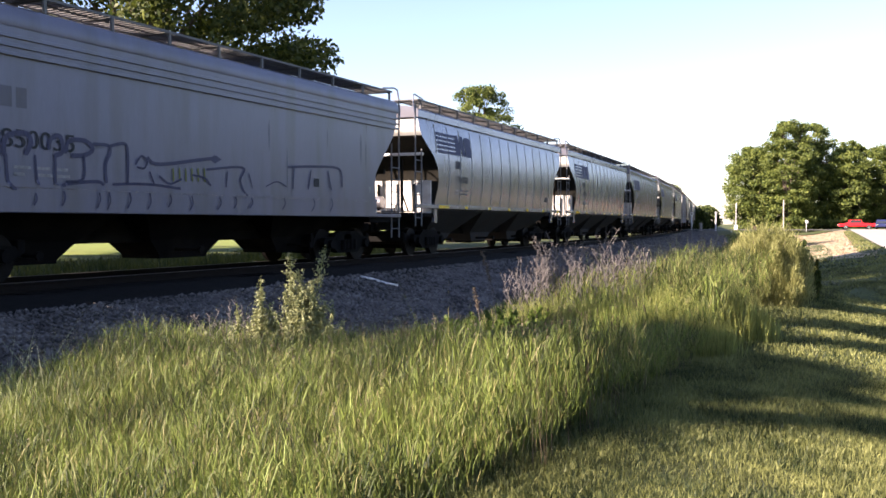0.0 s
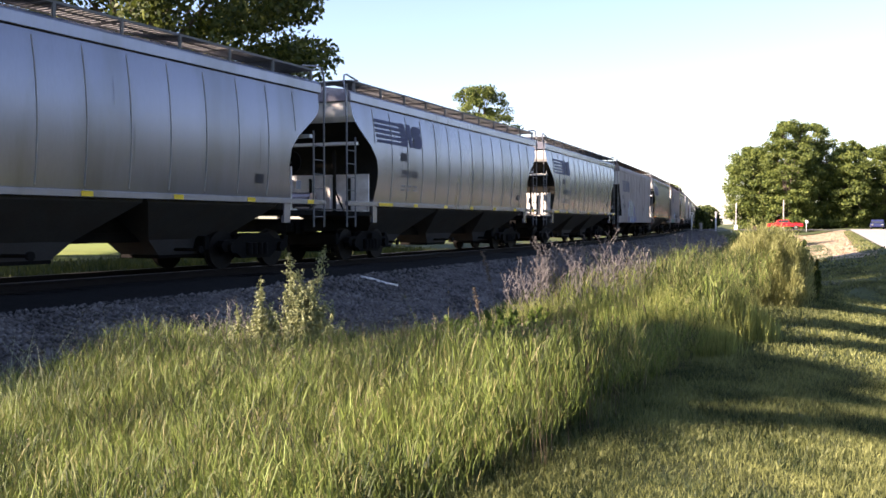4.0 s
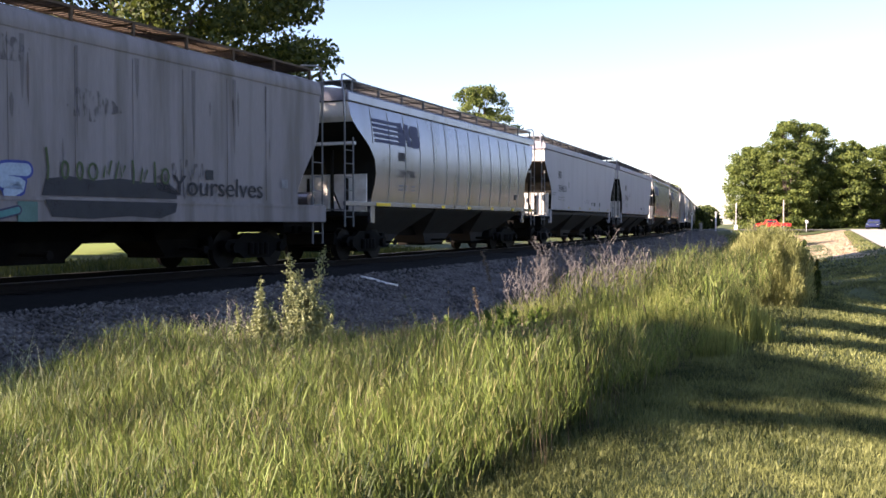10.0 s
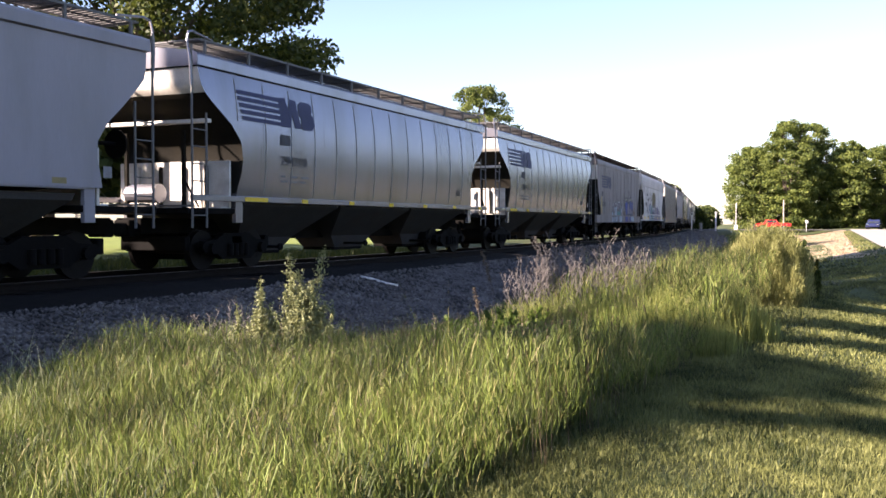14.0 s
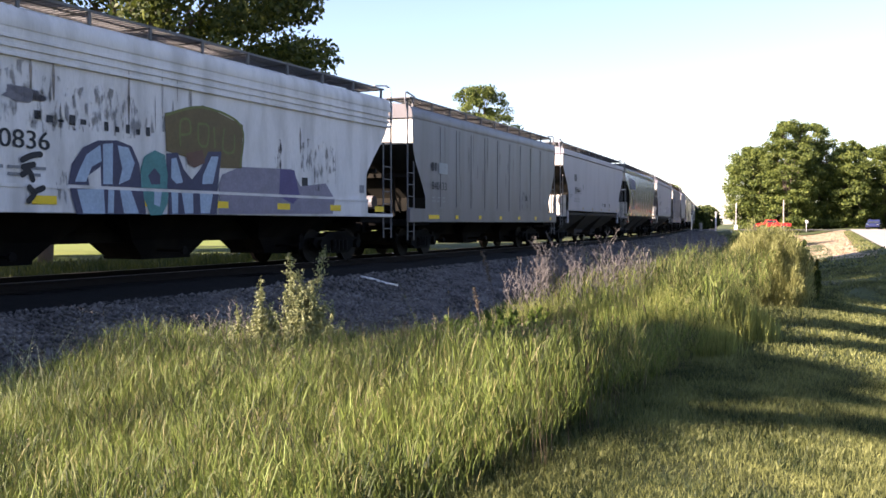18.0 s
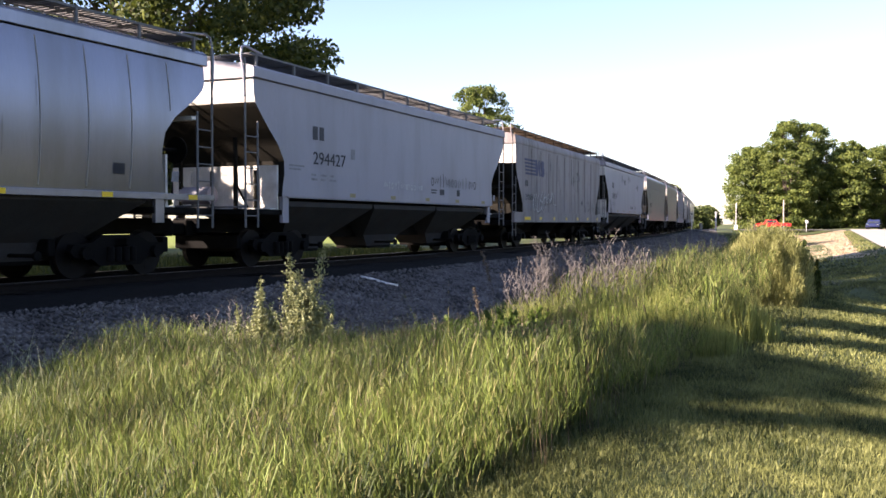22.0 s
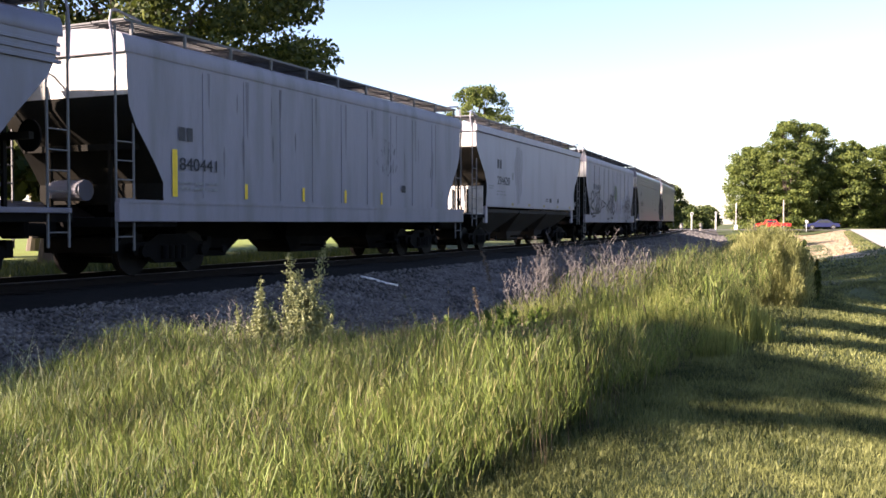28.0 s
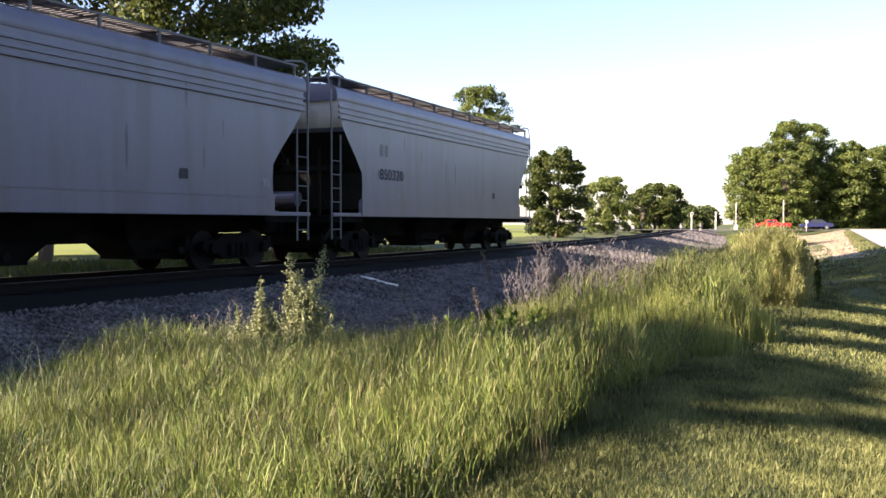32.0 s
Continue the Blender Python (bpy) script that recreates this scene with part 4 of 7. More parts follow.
def truck(parent, x):
    """A two-axle bogie; returns its wheelsets."""
    bogie = new("bogie")
    bogie.parent, bogie.location = parent, (x, 0, 0)
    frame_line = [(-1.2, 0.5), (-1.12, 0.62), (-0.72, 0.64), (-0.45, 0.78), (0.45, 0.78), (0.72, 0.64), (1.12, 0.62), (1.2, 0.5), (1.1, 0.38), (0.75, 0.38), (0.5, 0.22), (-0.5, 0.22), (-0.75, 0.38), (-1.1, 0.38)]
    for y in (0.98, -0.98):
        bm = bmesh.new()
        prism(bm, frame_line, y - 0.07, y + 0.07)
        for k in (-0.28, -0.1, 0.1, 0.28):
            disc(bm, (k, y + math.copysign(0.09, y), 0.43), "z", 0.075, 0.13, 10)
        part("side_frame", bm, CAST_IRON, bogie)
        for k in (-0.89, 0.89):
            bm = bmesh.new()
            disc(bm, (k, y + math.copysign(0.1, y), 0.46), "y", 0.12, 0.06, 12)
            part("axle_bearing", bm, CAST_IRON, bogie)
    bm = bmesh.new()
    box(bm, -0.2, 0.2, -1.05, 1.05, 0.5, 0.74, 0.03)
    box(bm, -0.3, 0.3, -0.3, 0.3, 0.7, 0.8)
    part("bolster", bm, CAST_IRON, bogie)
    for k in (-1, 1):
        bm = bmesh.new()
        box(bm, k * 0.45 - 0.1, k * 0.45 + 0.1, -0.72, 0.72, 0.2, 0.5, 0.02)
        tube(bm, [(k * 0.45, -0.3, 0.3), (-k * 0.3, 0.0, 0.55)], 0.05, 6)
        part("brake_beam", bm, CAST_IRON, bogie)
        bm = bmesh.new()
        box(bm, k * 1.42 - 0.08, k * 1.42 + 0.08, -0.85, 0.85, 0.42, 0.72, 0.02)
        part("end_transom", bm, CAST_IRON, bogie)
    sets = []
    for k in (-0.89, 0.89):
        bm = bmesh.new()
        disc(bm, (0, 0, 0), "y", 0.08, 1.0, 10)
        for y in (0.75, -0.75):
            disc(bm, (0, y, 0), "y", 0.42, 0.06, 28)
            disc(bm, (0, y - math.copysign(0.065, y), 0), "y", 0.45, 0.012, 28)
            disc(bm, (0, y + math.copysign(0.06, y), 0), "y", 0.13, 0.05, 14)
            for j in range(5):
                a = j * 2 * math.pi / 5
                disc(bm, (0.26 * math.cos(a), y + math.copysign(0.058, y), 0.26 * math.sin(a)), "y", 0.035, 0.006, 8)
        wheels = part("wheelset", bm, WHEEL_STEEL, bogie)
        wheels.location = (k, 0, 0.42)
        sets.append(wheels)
    return bogie


def ladder_mesh(x, y, side, z0=1.2, z1=4.5):
    bm = bmesh.new()
    y = math.copysign(y, side)
    for k in (x, x - math.copysign(0.45, x)):
        top = z1 if k == x else 3.2
        box(bm, k - 0.018, k + 0.018, y - 0.016, y + 0.016, z0, top)
    for i in range(6):
        tube(bm, [(x, y, z0 + 0.25 + 0.34 * i), (x - math.copysign(0.45, x), y, z0 + 0.25 + 0.34 * i)], 0.014, 6)
    return bm


def bay_mesh(x, top_z, half_top=2.1, hy=1.4):
    """A hopper bay that narrows downwards to its outlet."""
    bm = bmesh.new()
    levels = [(top_z, half_top, hy), (top_z - 0.12, half_top * 0.97, hy), (0.66, 1.12, 0.6), (0.34, 0.74, 0.5)]
    rings = [[bm.verts.new((x + sx * hx, sy * w, z)) for sx, sy in ((-1, -1), (1, -1), (1, 1), (-1, 1))] for z, hx, w in levels]
    for a, b in zip(rings, rings[1:]):
        for i in range(4):
            bm.faces.new((a[i], a[(i + 1) % 4], b[(i + 1) % 4], b[i]))
    bm.faces.new(rings[0])
    bm.faces.new(rings[-1])
    bmesh.ops.recalc_face_normals(bm, faces=bm.faces)
    return bm


def grating_mesh(x0, x1, y0, y1, z):
    bm = bmesh.new()
    for y in (y0, y1, (y0 + y1) / 2):
        box(bm, x0, x1, y - 0.012, y + 0.012, z - 0.045, z)
    n = int((x1 - x0) / 0.13)
    for i in range(n + 1):
        x = x0 + (x1 - x0) * i / n
        box(bm, x - 0.048, x + 0.048, y0, y1, z - 0.035, z - 0.005)
    return bm


def hopper(kind, paint):
    """One covered hopper: x forwards, y towards the camera's side, z = 0 on the rails."""
    car = new("hopper_wagon")
    body = part("body", hopper_body(kind), (paint, END_GRIME_SHADE, SUNLIT_END), car)
    smooth_by_angle(body)
    smooth_by_angle(part("roof", roof_mesh(kind), paint, car), 25)
    mesh_metal = RUSTY_GRATING if paint is GREY_WORN else GRATING
    deep = kind in ("posted", "ribbed")
    base = (1.09 if kind == "ribbed" else 1.0) if deep else 1.44
    # side sills
    for side in (1, -1):
        bm = bmesh.new()
        if deep:
            top = 1.4 if kind == "posted" else 1.6
            reach, low = (8.0, 1.02) if kind == "posted" else (6.52, 1.16)
            box(bm, -reach, reach, side * 1.53 - 0.06, side * 1.53 + 0.06, low, top - 0.02, 0.015)
            box(bm, -reach, reach, side * 1.56 - 0.045, side * 1.56 + 0.045, top - 0.04, top + 0.02)
            if kind == "ribbed":
                for x in (-8.0, 6.5):
                    box(bm, x, x + 1.5, side * 1.53 - 0.03, side * 1.53 + 0.03, 1.16, 1.25, 0.01)
        else:
            box(bm, -8.0 if kind == "curved" else -6.4, 8.0 if kind == "curved" else 6.4, side * 1.5 - 0.045, side * 1.5 + 0.045, 1.44 if kind == "curved" else 1.57, 1.56 if kind == "curved" else 1.62, 0.01)
        part("side_sill", bm, paint, car)
        if not deep:
            for x in (-6.45, 6.45):
                bm = bmesh.new()
                box(bm, x - 0.12, x + 0.12, side * 1.46 - 0.05, side * 1.46 + 0.05, 1.0, 1.62, 0.01)
                part("bolster_post", bm, paint, car)
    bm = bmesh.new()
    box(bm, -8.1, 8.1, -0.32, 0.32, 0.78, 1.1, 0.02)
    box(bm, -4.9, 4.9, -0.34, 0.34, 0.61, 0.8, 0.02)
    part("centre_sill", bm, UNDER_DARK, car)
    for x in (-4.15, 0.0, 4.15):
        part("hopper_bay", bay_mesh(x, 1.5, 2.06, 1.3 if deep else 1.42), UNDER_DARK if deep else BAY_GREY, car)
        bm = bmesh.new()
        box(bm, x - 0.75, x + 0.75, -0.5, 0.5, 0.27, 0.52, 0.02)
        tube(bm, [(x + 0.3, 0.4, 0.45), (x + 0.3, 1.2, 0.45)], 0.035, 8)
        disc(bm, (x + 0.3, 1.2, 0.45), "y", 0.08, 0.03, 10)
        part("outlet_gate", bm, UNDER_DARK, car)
    for end in (1, -1):
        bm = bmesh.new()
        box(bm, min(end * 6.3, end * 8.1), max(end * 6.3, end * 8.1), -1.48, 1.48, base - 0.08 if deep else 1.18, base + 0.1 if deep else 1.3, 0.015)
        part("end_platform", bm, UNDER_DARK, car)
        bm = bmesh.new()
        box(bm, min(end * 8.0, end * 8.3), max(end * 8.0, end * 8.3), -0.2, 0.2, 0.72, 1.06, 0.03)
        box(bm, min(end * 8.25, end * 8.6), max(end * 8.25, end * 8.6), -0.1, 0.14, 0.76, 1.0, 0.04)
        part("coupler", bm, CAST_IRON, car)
        if not deep:
            # the upright sheet below the sloping end, with its stiffeners
            bm = bmesh.new()
            box(bm, min(end * 6.66, end * 6.72), max(end * 6.66, end * 6.72), -1.45, 1.45, 1.3, 2.3)
            box(bm, min(end * 6.66, end * 6.95), max(end * 6.66, end * 6.95), -1.42, 1.42, 1.28, 1.33)
            sheet = part("end_sheet", bm, SUNLIT_END, car)
            for y in (-0.9, -0.3, 0.3, 0.9):
                bm = bmesh.new()
                box(bm, min(end * 6.72, end * 6.8), max(end * 6.72, end * 6.8), y - 0.025, y + 0.025, 1.33, 2.2)
                part("stiffener", bm, END_GRIME_SHADE if y in (-0.3, 0.9) else SUNLIT_END, sheet)
        if kind == "curved":
            # an angle across the sloping sheet, in the colour that holds sunlight
            bm = bmesh.new()
            box(bm, min(end * 7.36, end * 7.5), max(end * 7.36, end * 7.5), -1.5, 1.5, 3.02, 3.1, 0.01)
            part("end_stiffener", bm, SUNLIT_END, car)
        for y in (-0.75, 0.75):
            bm = bmesh.new()
            box(bm, end * 7.3 - 0.035, end * 7.3 + 0.035, y - 0.035, y + 0.035, 1.2, 2.9)
            tube(bm, [(end * 7.3, y, 1.9), (end * 6.8, y, 1.3)], 0.025, 6)
            part("end_post", bm, END_GRIME_SHADE, car)
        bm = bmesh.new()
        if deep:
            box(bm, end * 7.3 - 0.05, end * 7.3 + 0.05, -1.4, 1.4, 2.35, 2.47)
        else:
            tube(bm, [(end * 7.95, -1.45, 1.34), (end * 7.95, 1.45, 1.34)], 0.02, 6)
        part("end_rail", bm, END_GRIME_SHADE if deep else GRATING, car)
        for side in (1, -1):
            part("ladder", ladder_mesh(end * 7.98, 1.5, side, base - 0.5 if deep else 0.9), GRATING, car)
            # bent handrail from the walkway down to the ladder
            bm = bmesh.new()
            y = side * 1.5
            tube(bm, [(end * 7.2, side * 1.4, 4.7), (end * 7.85, side * 1.42, 4.78), (end * 8.0, side * 1.44, 4.74), (end * 8.05, side * 1.45, 4.55), (end * 8.03, y, 4.2), (end * 8.0, y, 3.7)], 0.024, 8)
            part("handrail", bm, paint, car)
    bm = bmesh.new()
    disc(bm, (-8.06, 0.5, 2.5), "x", 0.28, 0.02, 20)
    disc(bm, (-7.85, 0.5, 2.5), "x", 0.04, 0.22, 10)
    part("brake_wheel", bm, CAST_IRON, car)
    bm = bmesh.new()
    disc(bm, (7.2, -0.35, 1.62), "y", 0.2, 0.4, 16)
    part("air_tank", bm, paint, car)
    for y0, y1 in ((0.7, 1.45), (-1.45, -0.7)):
        part("walkway", grating_mesh(-7.65, 7.65, y0, y1, 4.67), mesh_metal, car)
        outer = y1 if y1 > 0 else y0
        for i in range(11):
            bm = bmesh.new()
            x = -7.5 + 1.5 * i
            box(bm, x - 0.025, x + 0.025, outer - 0.025, outer + 0.025, 4.36, 4.66)
            box(bm, x - 0.02, x + 0.02, y0, y1, 4.6, 4.63)
            part("walkway_bracket", bm, mesh_metal, car)
    for end in (1, -1):
        part("crosswalk", grating_mesh(min(end * 7.2, end * 7.65), max(end * 7.2, end * 7.65), -0.68, 0.68, 4.66), mesh_metal, car)
    for i in range(4):
        bm = bmesh.new()
        x = -5.55 + 3.7 * i
        box(bm, x - 1.75, x + 1.75, -0.3, 0.3, 4.5, 4.66, 0.04)
        part("hatch_cover", bm, paint, car)
    # seams and posts
    if kind == "curved":
        xs = [at_u(1.9 + 1.02 * i) for i in range(14)]
        for x in xs:
            bm = bmesh.new()
            for k in range(8):
                z0, z1 = 1.62 + 0.3 * k, 1.62 + 0.3 * (k + 1)
                if max(abs(x), 0) > np.interp(z0, [q[0] for q in LEVELS[kind]], [q[1] for q in LEVELS[kind]]) - 0.1:
                    continue
                a, b = half_width(kind, z0), half_width(kind, z1)
                vs = [bm.verts.new(v) for v in ((x - 0.012, a, z0), (x + 0.012, a, z0), (x + 0.012, b, z1), (x - 0.012, b, z1), (x - 0.008, a + 0.012, z0), (x + 0.008, a + 0.012, z0), (x + 0.008, b + 0.012, z1), (x - 0.008, b + 0.012, z1))]
                for f in ((4, 5, 6, 7), (0, 4, 7, 3), (1, 2, 6, 5), (0, 1, 5, 4), (3, 7, 6, 2)):
                    bm.faces.new([vs[i] for i in f])
            part("seam", bm, SEAM, car)
    elif kind == "posted":
        for i in range(9):
            x = at_u(2.95 + 1.39 * i)
            bm = bmesh.new()
            box(bm, x - 0.05, x + 0.05, 1.555, 1.572, 1.5, 3.95)
            part("side_post", bm, paint, car)
    elif kind == "ribbed":
        for z in (3.62, 3.76, 3.9):
            bm = bmesh.new()
            box(bm, -7.75, 7.75, 1.55, 1.62 if z < 3.7 else 1.595, z - 0.03, z + 0.03, 0.008)
            part("side_rib", bm, paint, car)
    for x in (-5.9, 5.9):
        truck(car, x)
    return car


# ---- paint and lettering on the wagons' sides ----
def side_y(kind, z):
    if kind in ("posted", "ribbed") and z < (1.43 if kind == "posted" else 1.63):
        return 1.611
    return half_width(kind, z) + {"curved": 0.014, "posted": 0.02, "ribbed": 0.012, "smooth": 0.008}[kind]


def shape(bm, kind, outline, lift=0.0):
    """A flat painted shape from (u, z) points."""
    vs = [bm.verts.new((at_u(u), side_y(kind, z) + lift, z)) for u, z in outline]
    f = bm.faces.new(vs)
    f.normal_update()
    if f.normal.y < 0:
        f.normal_flip()


def ribbon(bm, kind, path, width, lift=0.0, closed=False, ends=False):
    """A painted line along (u, z) points; ends: rounded."""
    widths = [width] * len(path)
    if ends:
        def cap(a, b):
            q = math.hypot(a[0] - b[0], a[1] - b[1]) or 1
            return [((a[0] + (a[0] - b[0]) / q * width / 2 * math.sin(t), a[1] + (a[1] - b[1]) / q * width / 2 * math.sin(t)), width * max(math.cos(t), 0.02)) for t in (0.5, 0.95, 1.3, 1.57)]
        head, tail = cap(path[0], path[1])[::-1], cap(path[-1], path[-2])
        path = [p for p, _ in head] + list(path) + [p for p, _ in tail]
        widths = [w for _, w in head] + widths + [w for _, w in tail]
    n = len(path)
    sides = []
    for i in range(n):
        a, b = path[i - 1 if closed or i else 0], path[(i + 1) % n if closed else min(i + 1, n - 1)]
        du, dz = b[0] - a[0], b[1] - a[1]
        q = math.hypot(du, dz) or 1
        nu, nz = -dz / q * widths[i] / 2, du / q * widths[i] / 2
        u, z = path[i]
        y = side_y(kind, z) + lift
        sides.append((bm.verts.new((at_u(u + nu), y, z + nz)), bm.verts.new((at_u(u - nu), y, z - nz))))
    for i in range(n if closed else n - 1):
        (a, b), (c, d) = sides[i], sides[(i + 1) % n]
        bm.faces.new((a, b, d, c))


def bars(car, kind, name, spots, mat, label=""):
    """Plain painted bars, each (u0, u1, z0, z1)."""
    for u0, u1, z0, z1 in spots:
        bm = bmesh.new()
        shape(bm, kind, ((u0, z0), (u1, z0), (u1, z1), (u0, z1)))
        part(name, bm, mat, car, label)


def number(car, kind, text, u, z, height, mat, spacing=1.0, name="digit"):
    curve = bpy.data.curves.new("number", "FONT")
    curve.body, curve.size, curve.space_character = text, height * 1.38, spacing
    ob = bpy.data.objects.new("number", curve)
    scene.collection.objects.link(ob)
    me = bpy.data.meshes.new_from_object(ob.evaluated_get(bpy.context.evaluated_depsgraph_get()))
    bpy.data.objects.remove(ob)
    # every digit is a piece of its own
    owner = list(range(len(me.vertices)))

    def root(i):
        while owner[i] != i:
            i = owner[i]
        return i
    for e in me.edges:
        owner[root(e.vertices[0])] = root(e.vertices[1])
    groups = collections.defaultdict(list)
    for p in me.polygons:
        groups[root(p.vertices[0])].append([tuple(me.vertices[i].co[:2]) for i in p.vertices])
    for faces in groups.values():
        bm = bmesh.new()
        for k in (-0.005, 0.005):
            # two strokes side by side make the stencil bold
            for corners in faces:
                bm.faces.new([bm.verts.new((at_u(u + x * 1.22 + k), side_y(kind, z + y) + 0.0015 + 0.001 * (k > 0), z + y)) for x, y in corners])
        part(name, bm, mat, car)


def logo(car, kind, mat, u=1.5, z=3.18, scale=1.0):
    """Five tapering stripes that run into two slanted blocks."""
    for k in range(5):
        bm = bmesh.new()
        z0 = z + (0.135 * k) * scale
        lean = 0.035 * k
        shape(bm, kind, ((u + 0.1 * scale - lean, z0), (u + 1.6 * scale, z0), (u + 1.58 * scale, z0 + 0.085 * scale), (u + 0.08 * scale - lean, z0 + 0.085 * scale)))
        part("logo_stripe", bm, mat, car)
    bm = bmesh.new()
    h = 0.64 * scale
    shape(bm, kind, [(u + a * scale, z + b * h) for a, b in ((1.58, -0.02), (1.95, 0.0), (2.02, 0.5), (2.14, 0.0), (2.38, 0.02), (2.22, 1.0), (1.96, 1.02), (1.9, 0.55), (1.78, 1.02), (1.5, 1.0))])
    part("logo_block", bm, mat, car)
    bm = bmesh.new()
    shape(bm, kind, [(u + a * scale, z + b * h) for a, b in ((2.4, 0.08), (2.5, -0.02), (2.86, 0.0), (2.98, 0.2), (2.96, 0.5), (2.84, 0.6), (2.9, 0.72), (2.9, 0.92), (2.8, 1.0), (2.44, 1.0), (2.32, 0.86), (2.34, 0.5), (2.42, 0.42))])
    part("logo_block", bm, mat, car)


def spray(name, color, rough=0.6):
    return material("spray_" + name, color, rough, scale=3, vary=0.2, fine=20, bump=0)


SPRAY = {"black": spray("black", (0.02, 0.02, 0.025)), "white": spray("white", (0.5, 0.5, 0.5)), "blue": spray("blue", (0.04, 0.06, 0.25)), "pale": spray("pale_blue", (0.3, 0.38, 0.48)),
         "teal": spray("teal", (0.06, 0.2, 0.2)), "purple": spray("purple", (0.09, 0.07, 0.17)), "green": spray("green", (0.1, 0.2, 0.08)), "brown": spray("brown", (0.12, 0.085, 0.035)),
         "grey": spray("grey", (0.16, 0.15, 0.17)), "mauve": spray("mauve", (0.2, 0.18, 0.23)), "rust": spray("rust", (0.12, 0.06, 0.04)), "slate": spray("slate", (0.065, 0.072, 0.085)), "moss": spray("moss", (0.05, 0.075, 0.03)), "ink": spray("ink", (0.05, 0.05, 0.09)), "olive": spray("olive", (0.13, 0.14, 0.04)), "cream": spray("cream", (0.36, 0.33, 0.24)), "worn": WHITE_WORN}


def rounded(path, steps=5):
    """A smooth line through (u, z) points."""
    p = [path[0]] + list(path) + [path[-1]]
    out = []
    for a, b, c, d in zip(p, p[1:], p[2:], p[3:]):
        for i in range(steps):
            t = i / steps
            out.append(tuple(0.5 * (2 * b[k] + (c[k] - a[k]) * t + (2 * a[k] - 5 * b[k] + 4 * c[k] - d[k]) * t * t + (3 * b[k] - a[k] - 3 * c[k] + d[k]) * t ** 3) for k in (0, 1)))
    return out + [tuple(path[-1])]


def piece(car, kind, strokes, line, halo=None, edge=0.05, thick=0.2):
    """Sprayed fat strokes, each (colour, points), with an outline and a halo round them all."""
    layers = ([(halo, edge * 3.6, 0.002)] if halo else []) + [(line, edge * 2, 0.0032)]
    lines = [(color, rounded(path)) for color, path in strokes]
    for color, extra, lift in layers:
        for k, (_, path) in enumerate(lines):
            bm = bmesh.new()
            ribbon(bm, kind, path, thick + extra, lift + 0.0001 * k, ends=True)
            part("graffiti", bm, SPRAY[color], car)
    for k, (color, path) in enumerate(lines):
        bm = bmesh.new()
        ribbon(bm, kind, path, thick, 0.0045 + 0.0006 * k, ends=True)
        part("graffiti", bm, SPRAY[color] if color in SPRAY else car.children[0].data.materials[0], car)


def blob(car, kind, color, outline, lift):
    """A sprayed filled shape, broken where the sill's lip crosses it."""
    lip = 1.42 if kind == "posted" else 1.61
    for side in (1, -1):
        edge, kept = lip + 0.03 * side, []
        for a, b in zip(outline, outline[1:] + outline[:1]):
            ina, inb = (a[1] - edge) * side > 0, (b[1] - edge) * side > 0
            if ina:
                kept.append(a)
            if ina != inb:
                f = (edge - a[1]) / (b[1] - a[1])
                kept.append((a[0] + f * (b[0] - a[0]), edge))
        if len(kept) > 2:
            bm = bmesh.new()
            shape(bm, kind, kept, lift)
            part("graffiti", bm, SPRAY[color], car)


def stroke(car, kind, color, path, width, lift):
    """A sprayed line with rounded ends."""
    bm = bmesh.new()
    ribbon(bm, kind, rounded(list(path)), width, lift, ends=True)
    part("graffiti", bm, SPRAY[color], car)


def loop(u, z, ru, rz):
    return [(u + ru * math.sin(a), z + rz * math.cos(a)) for a in (k * math.pi / 4 for k in range(9))]


def scribble(car, kind, u0, u1, z, height, color, seed, width=0.025):
    """A scrawled line of writing that cannot be read."""
    rng = np.random.default_rng(seed)
    u = u0
    while u < u1:
        w = height * rng.uniform(0.35, 0.7)
        n = rng.integers(3, 6)
        path = [(u + w * i / (n - 1) + rng.normal() * 0.01, z + height * (rng.uniform(0.6, 1) if (i + n) % 2 else rng.uniform(-0.05, 0.3))) for i in range(n)]
        form = rng.uniform()
        if form < 0.35:
            path = loop(u + w / 2, z + height * 0.4, w * 0.4, height * 0.36)
        elif form < 0.6:
            path = rounded([(u + w * 0.5, z - 0.05 * height), (u + w * 0.55, z + height * 0.5), (u + w * 0.4, z + height * rng.uniform(0.9, 1.3))])
        bm = bmesh.new()
        ribbon(bm, kind, path, width, 0.003)
        part("graffiti", bm, SPRAY[color], car, "scrawled sprayed line")
        u += w + height * rng.uniform(0.15, 0.4)


def patch(car, kind, u0, u1, z0, z1, color, seed, name="stain"):
    """A ragged blotch of paint or rust."""
    rng = np.random.default_rng(seed)
    p = rng.uniform(0, 6.28, 4)
    bm = bmesh.new()
    ring = []
    for i in range(30):
        a = 2 * math.pi * i / 30
        r = 1 + 0.12 * math.sin(3 * a + p[0]) + 0.1 * math.sin(5 * a + p[1]) + 0.08 * math.sin(9 * a + p[2])
        ring.append(((u0 + u1) / 2 + (u1 - u0) / 2 * r * math.cos(a), (z0 + z1) / 2 + (z1 - z0) / 2 * r * math.sin(a)))
    shape(bm, kind, ring, 0.001)
    part(name, bm, SPRAY[color] if isinstance(color, str) else color, car)


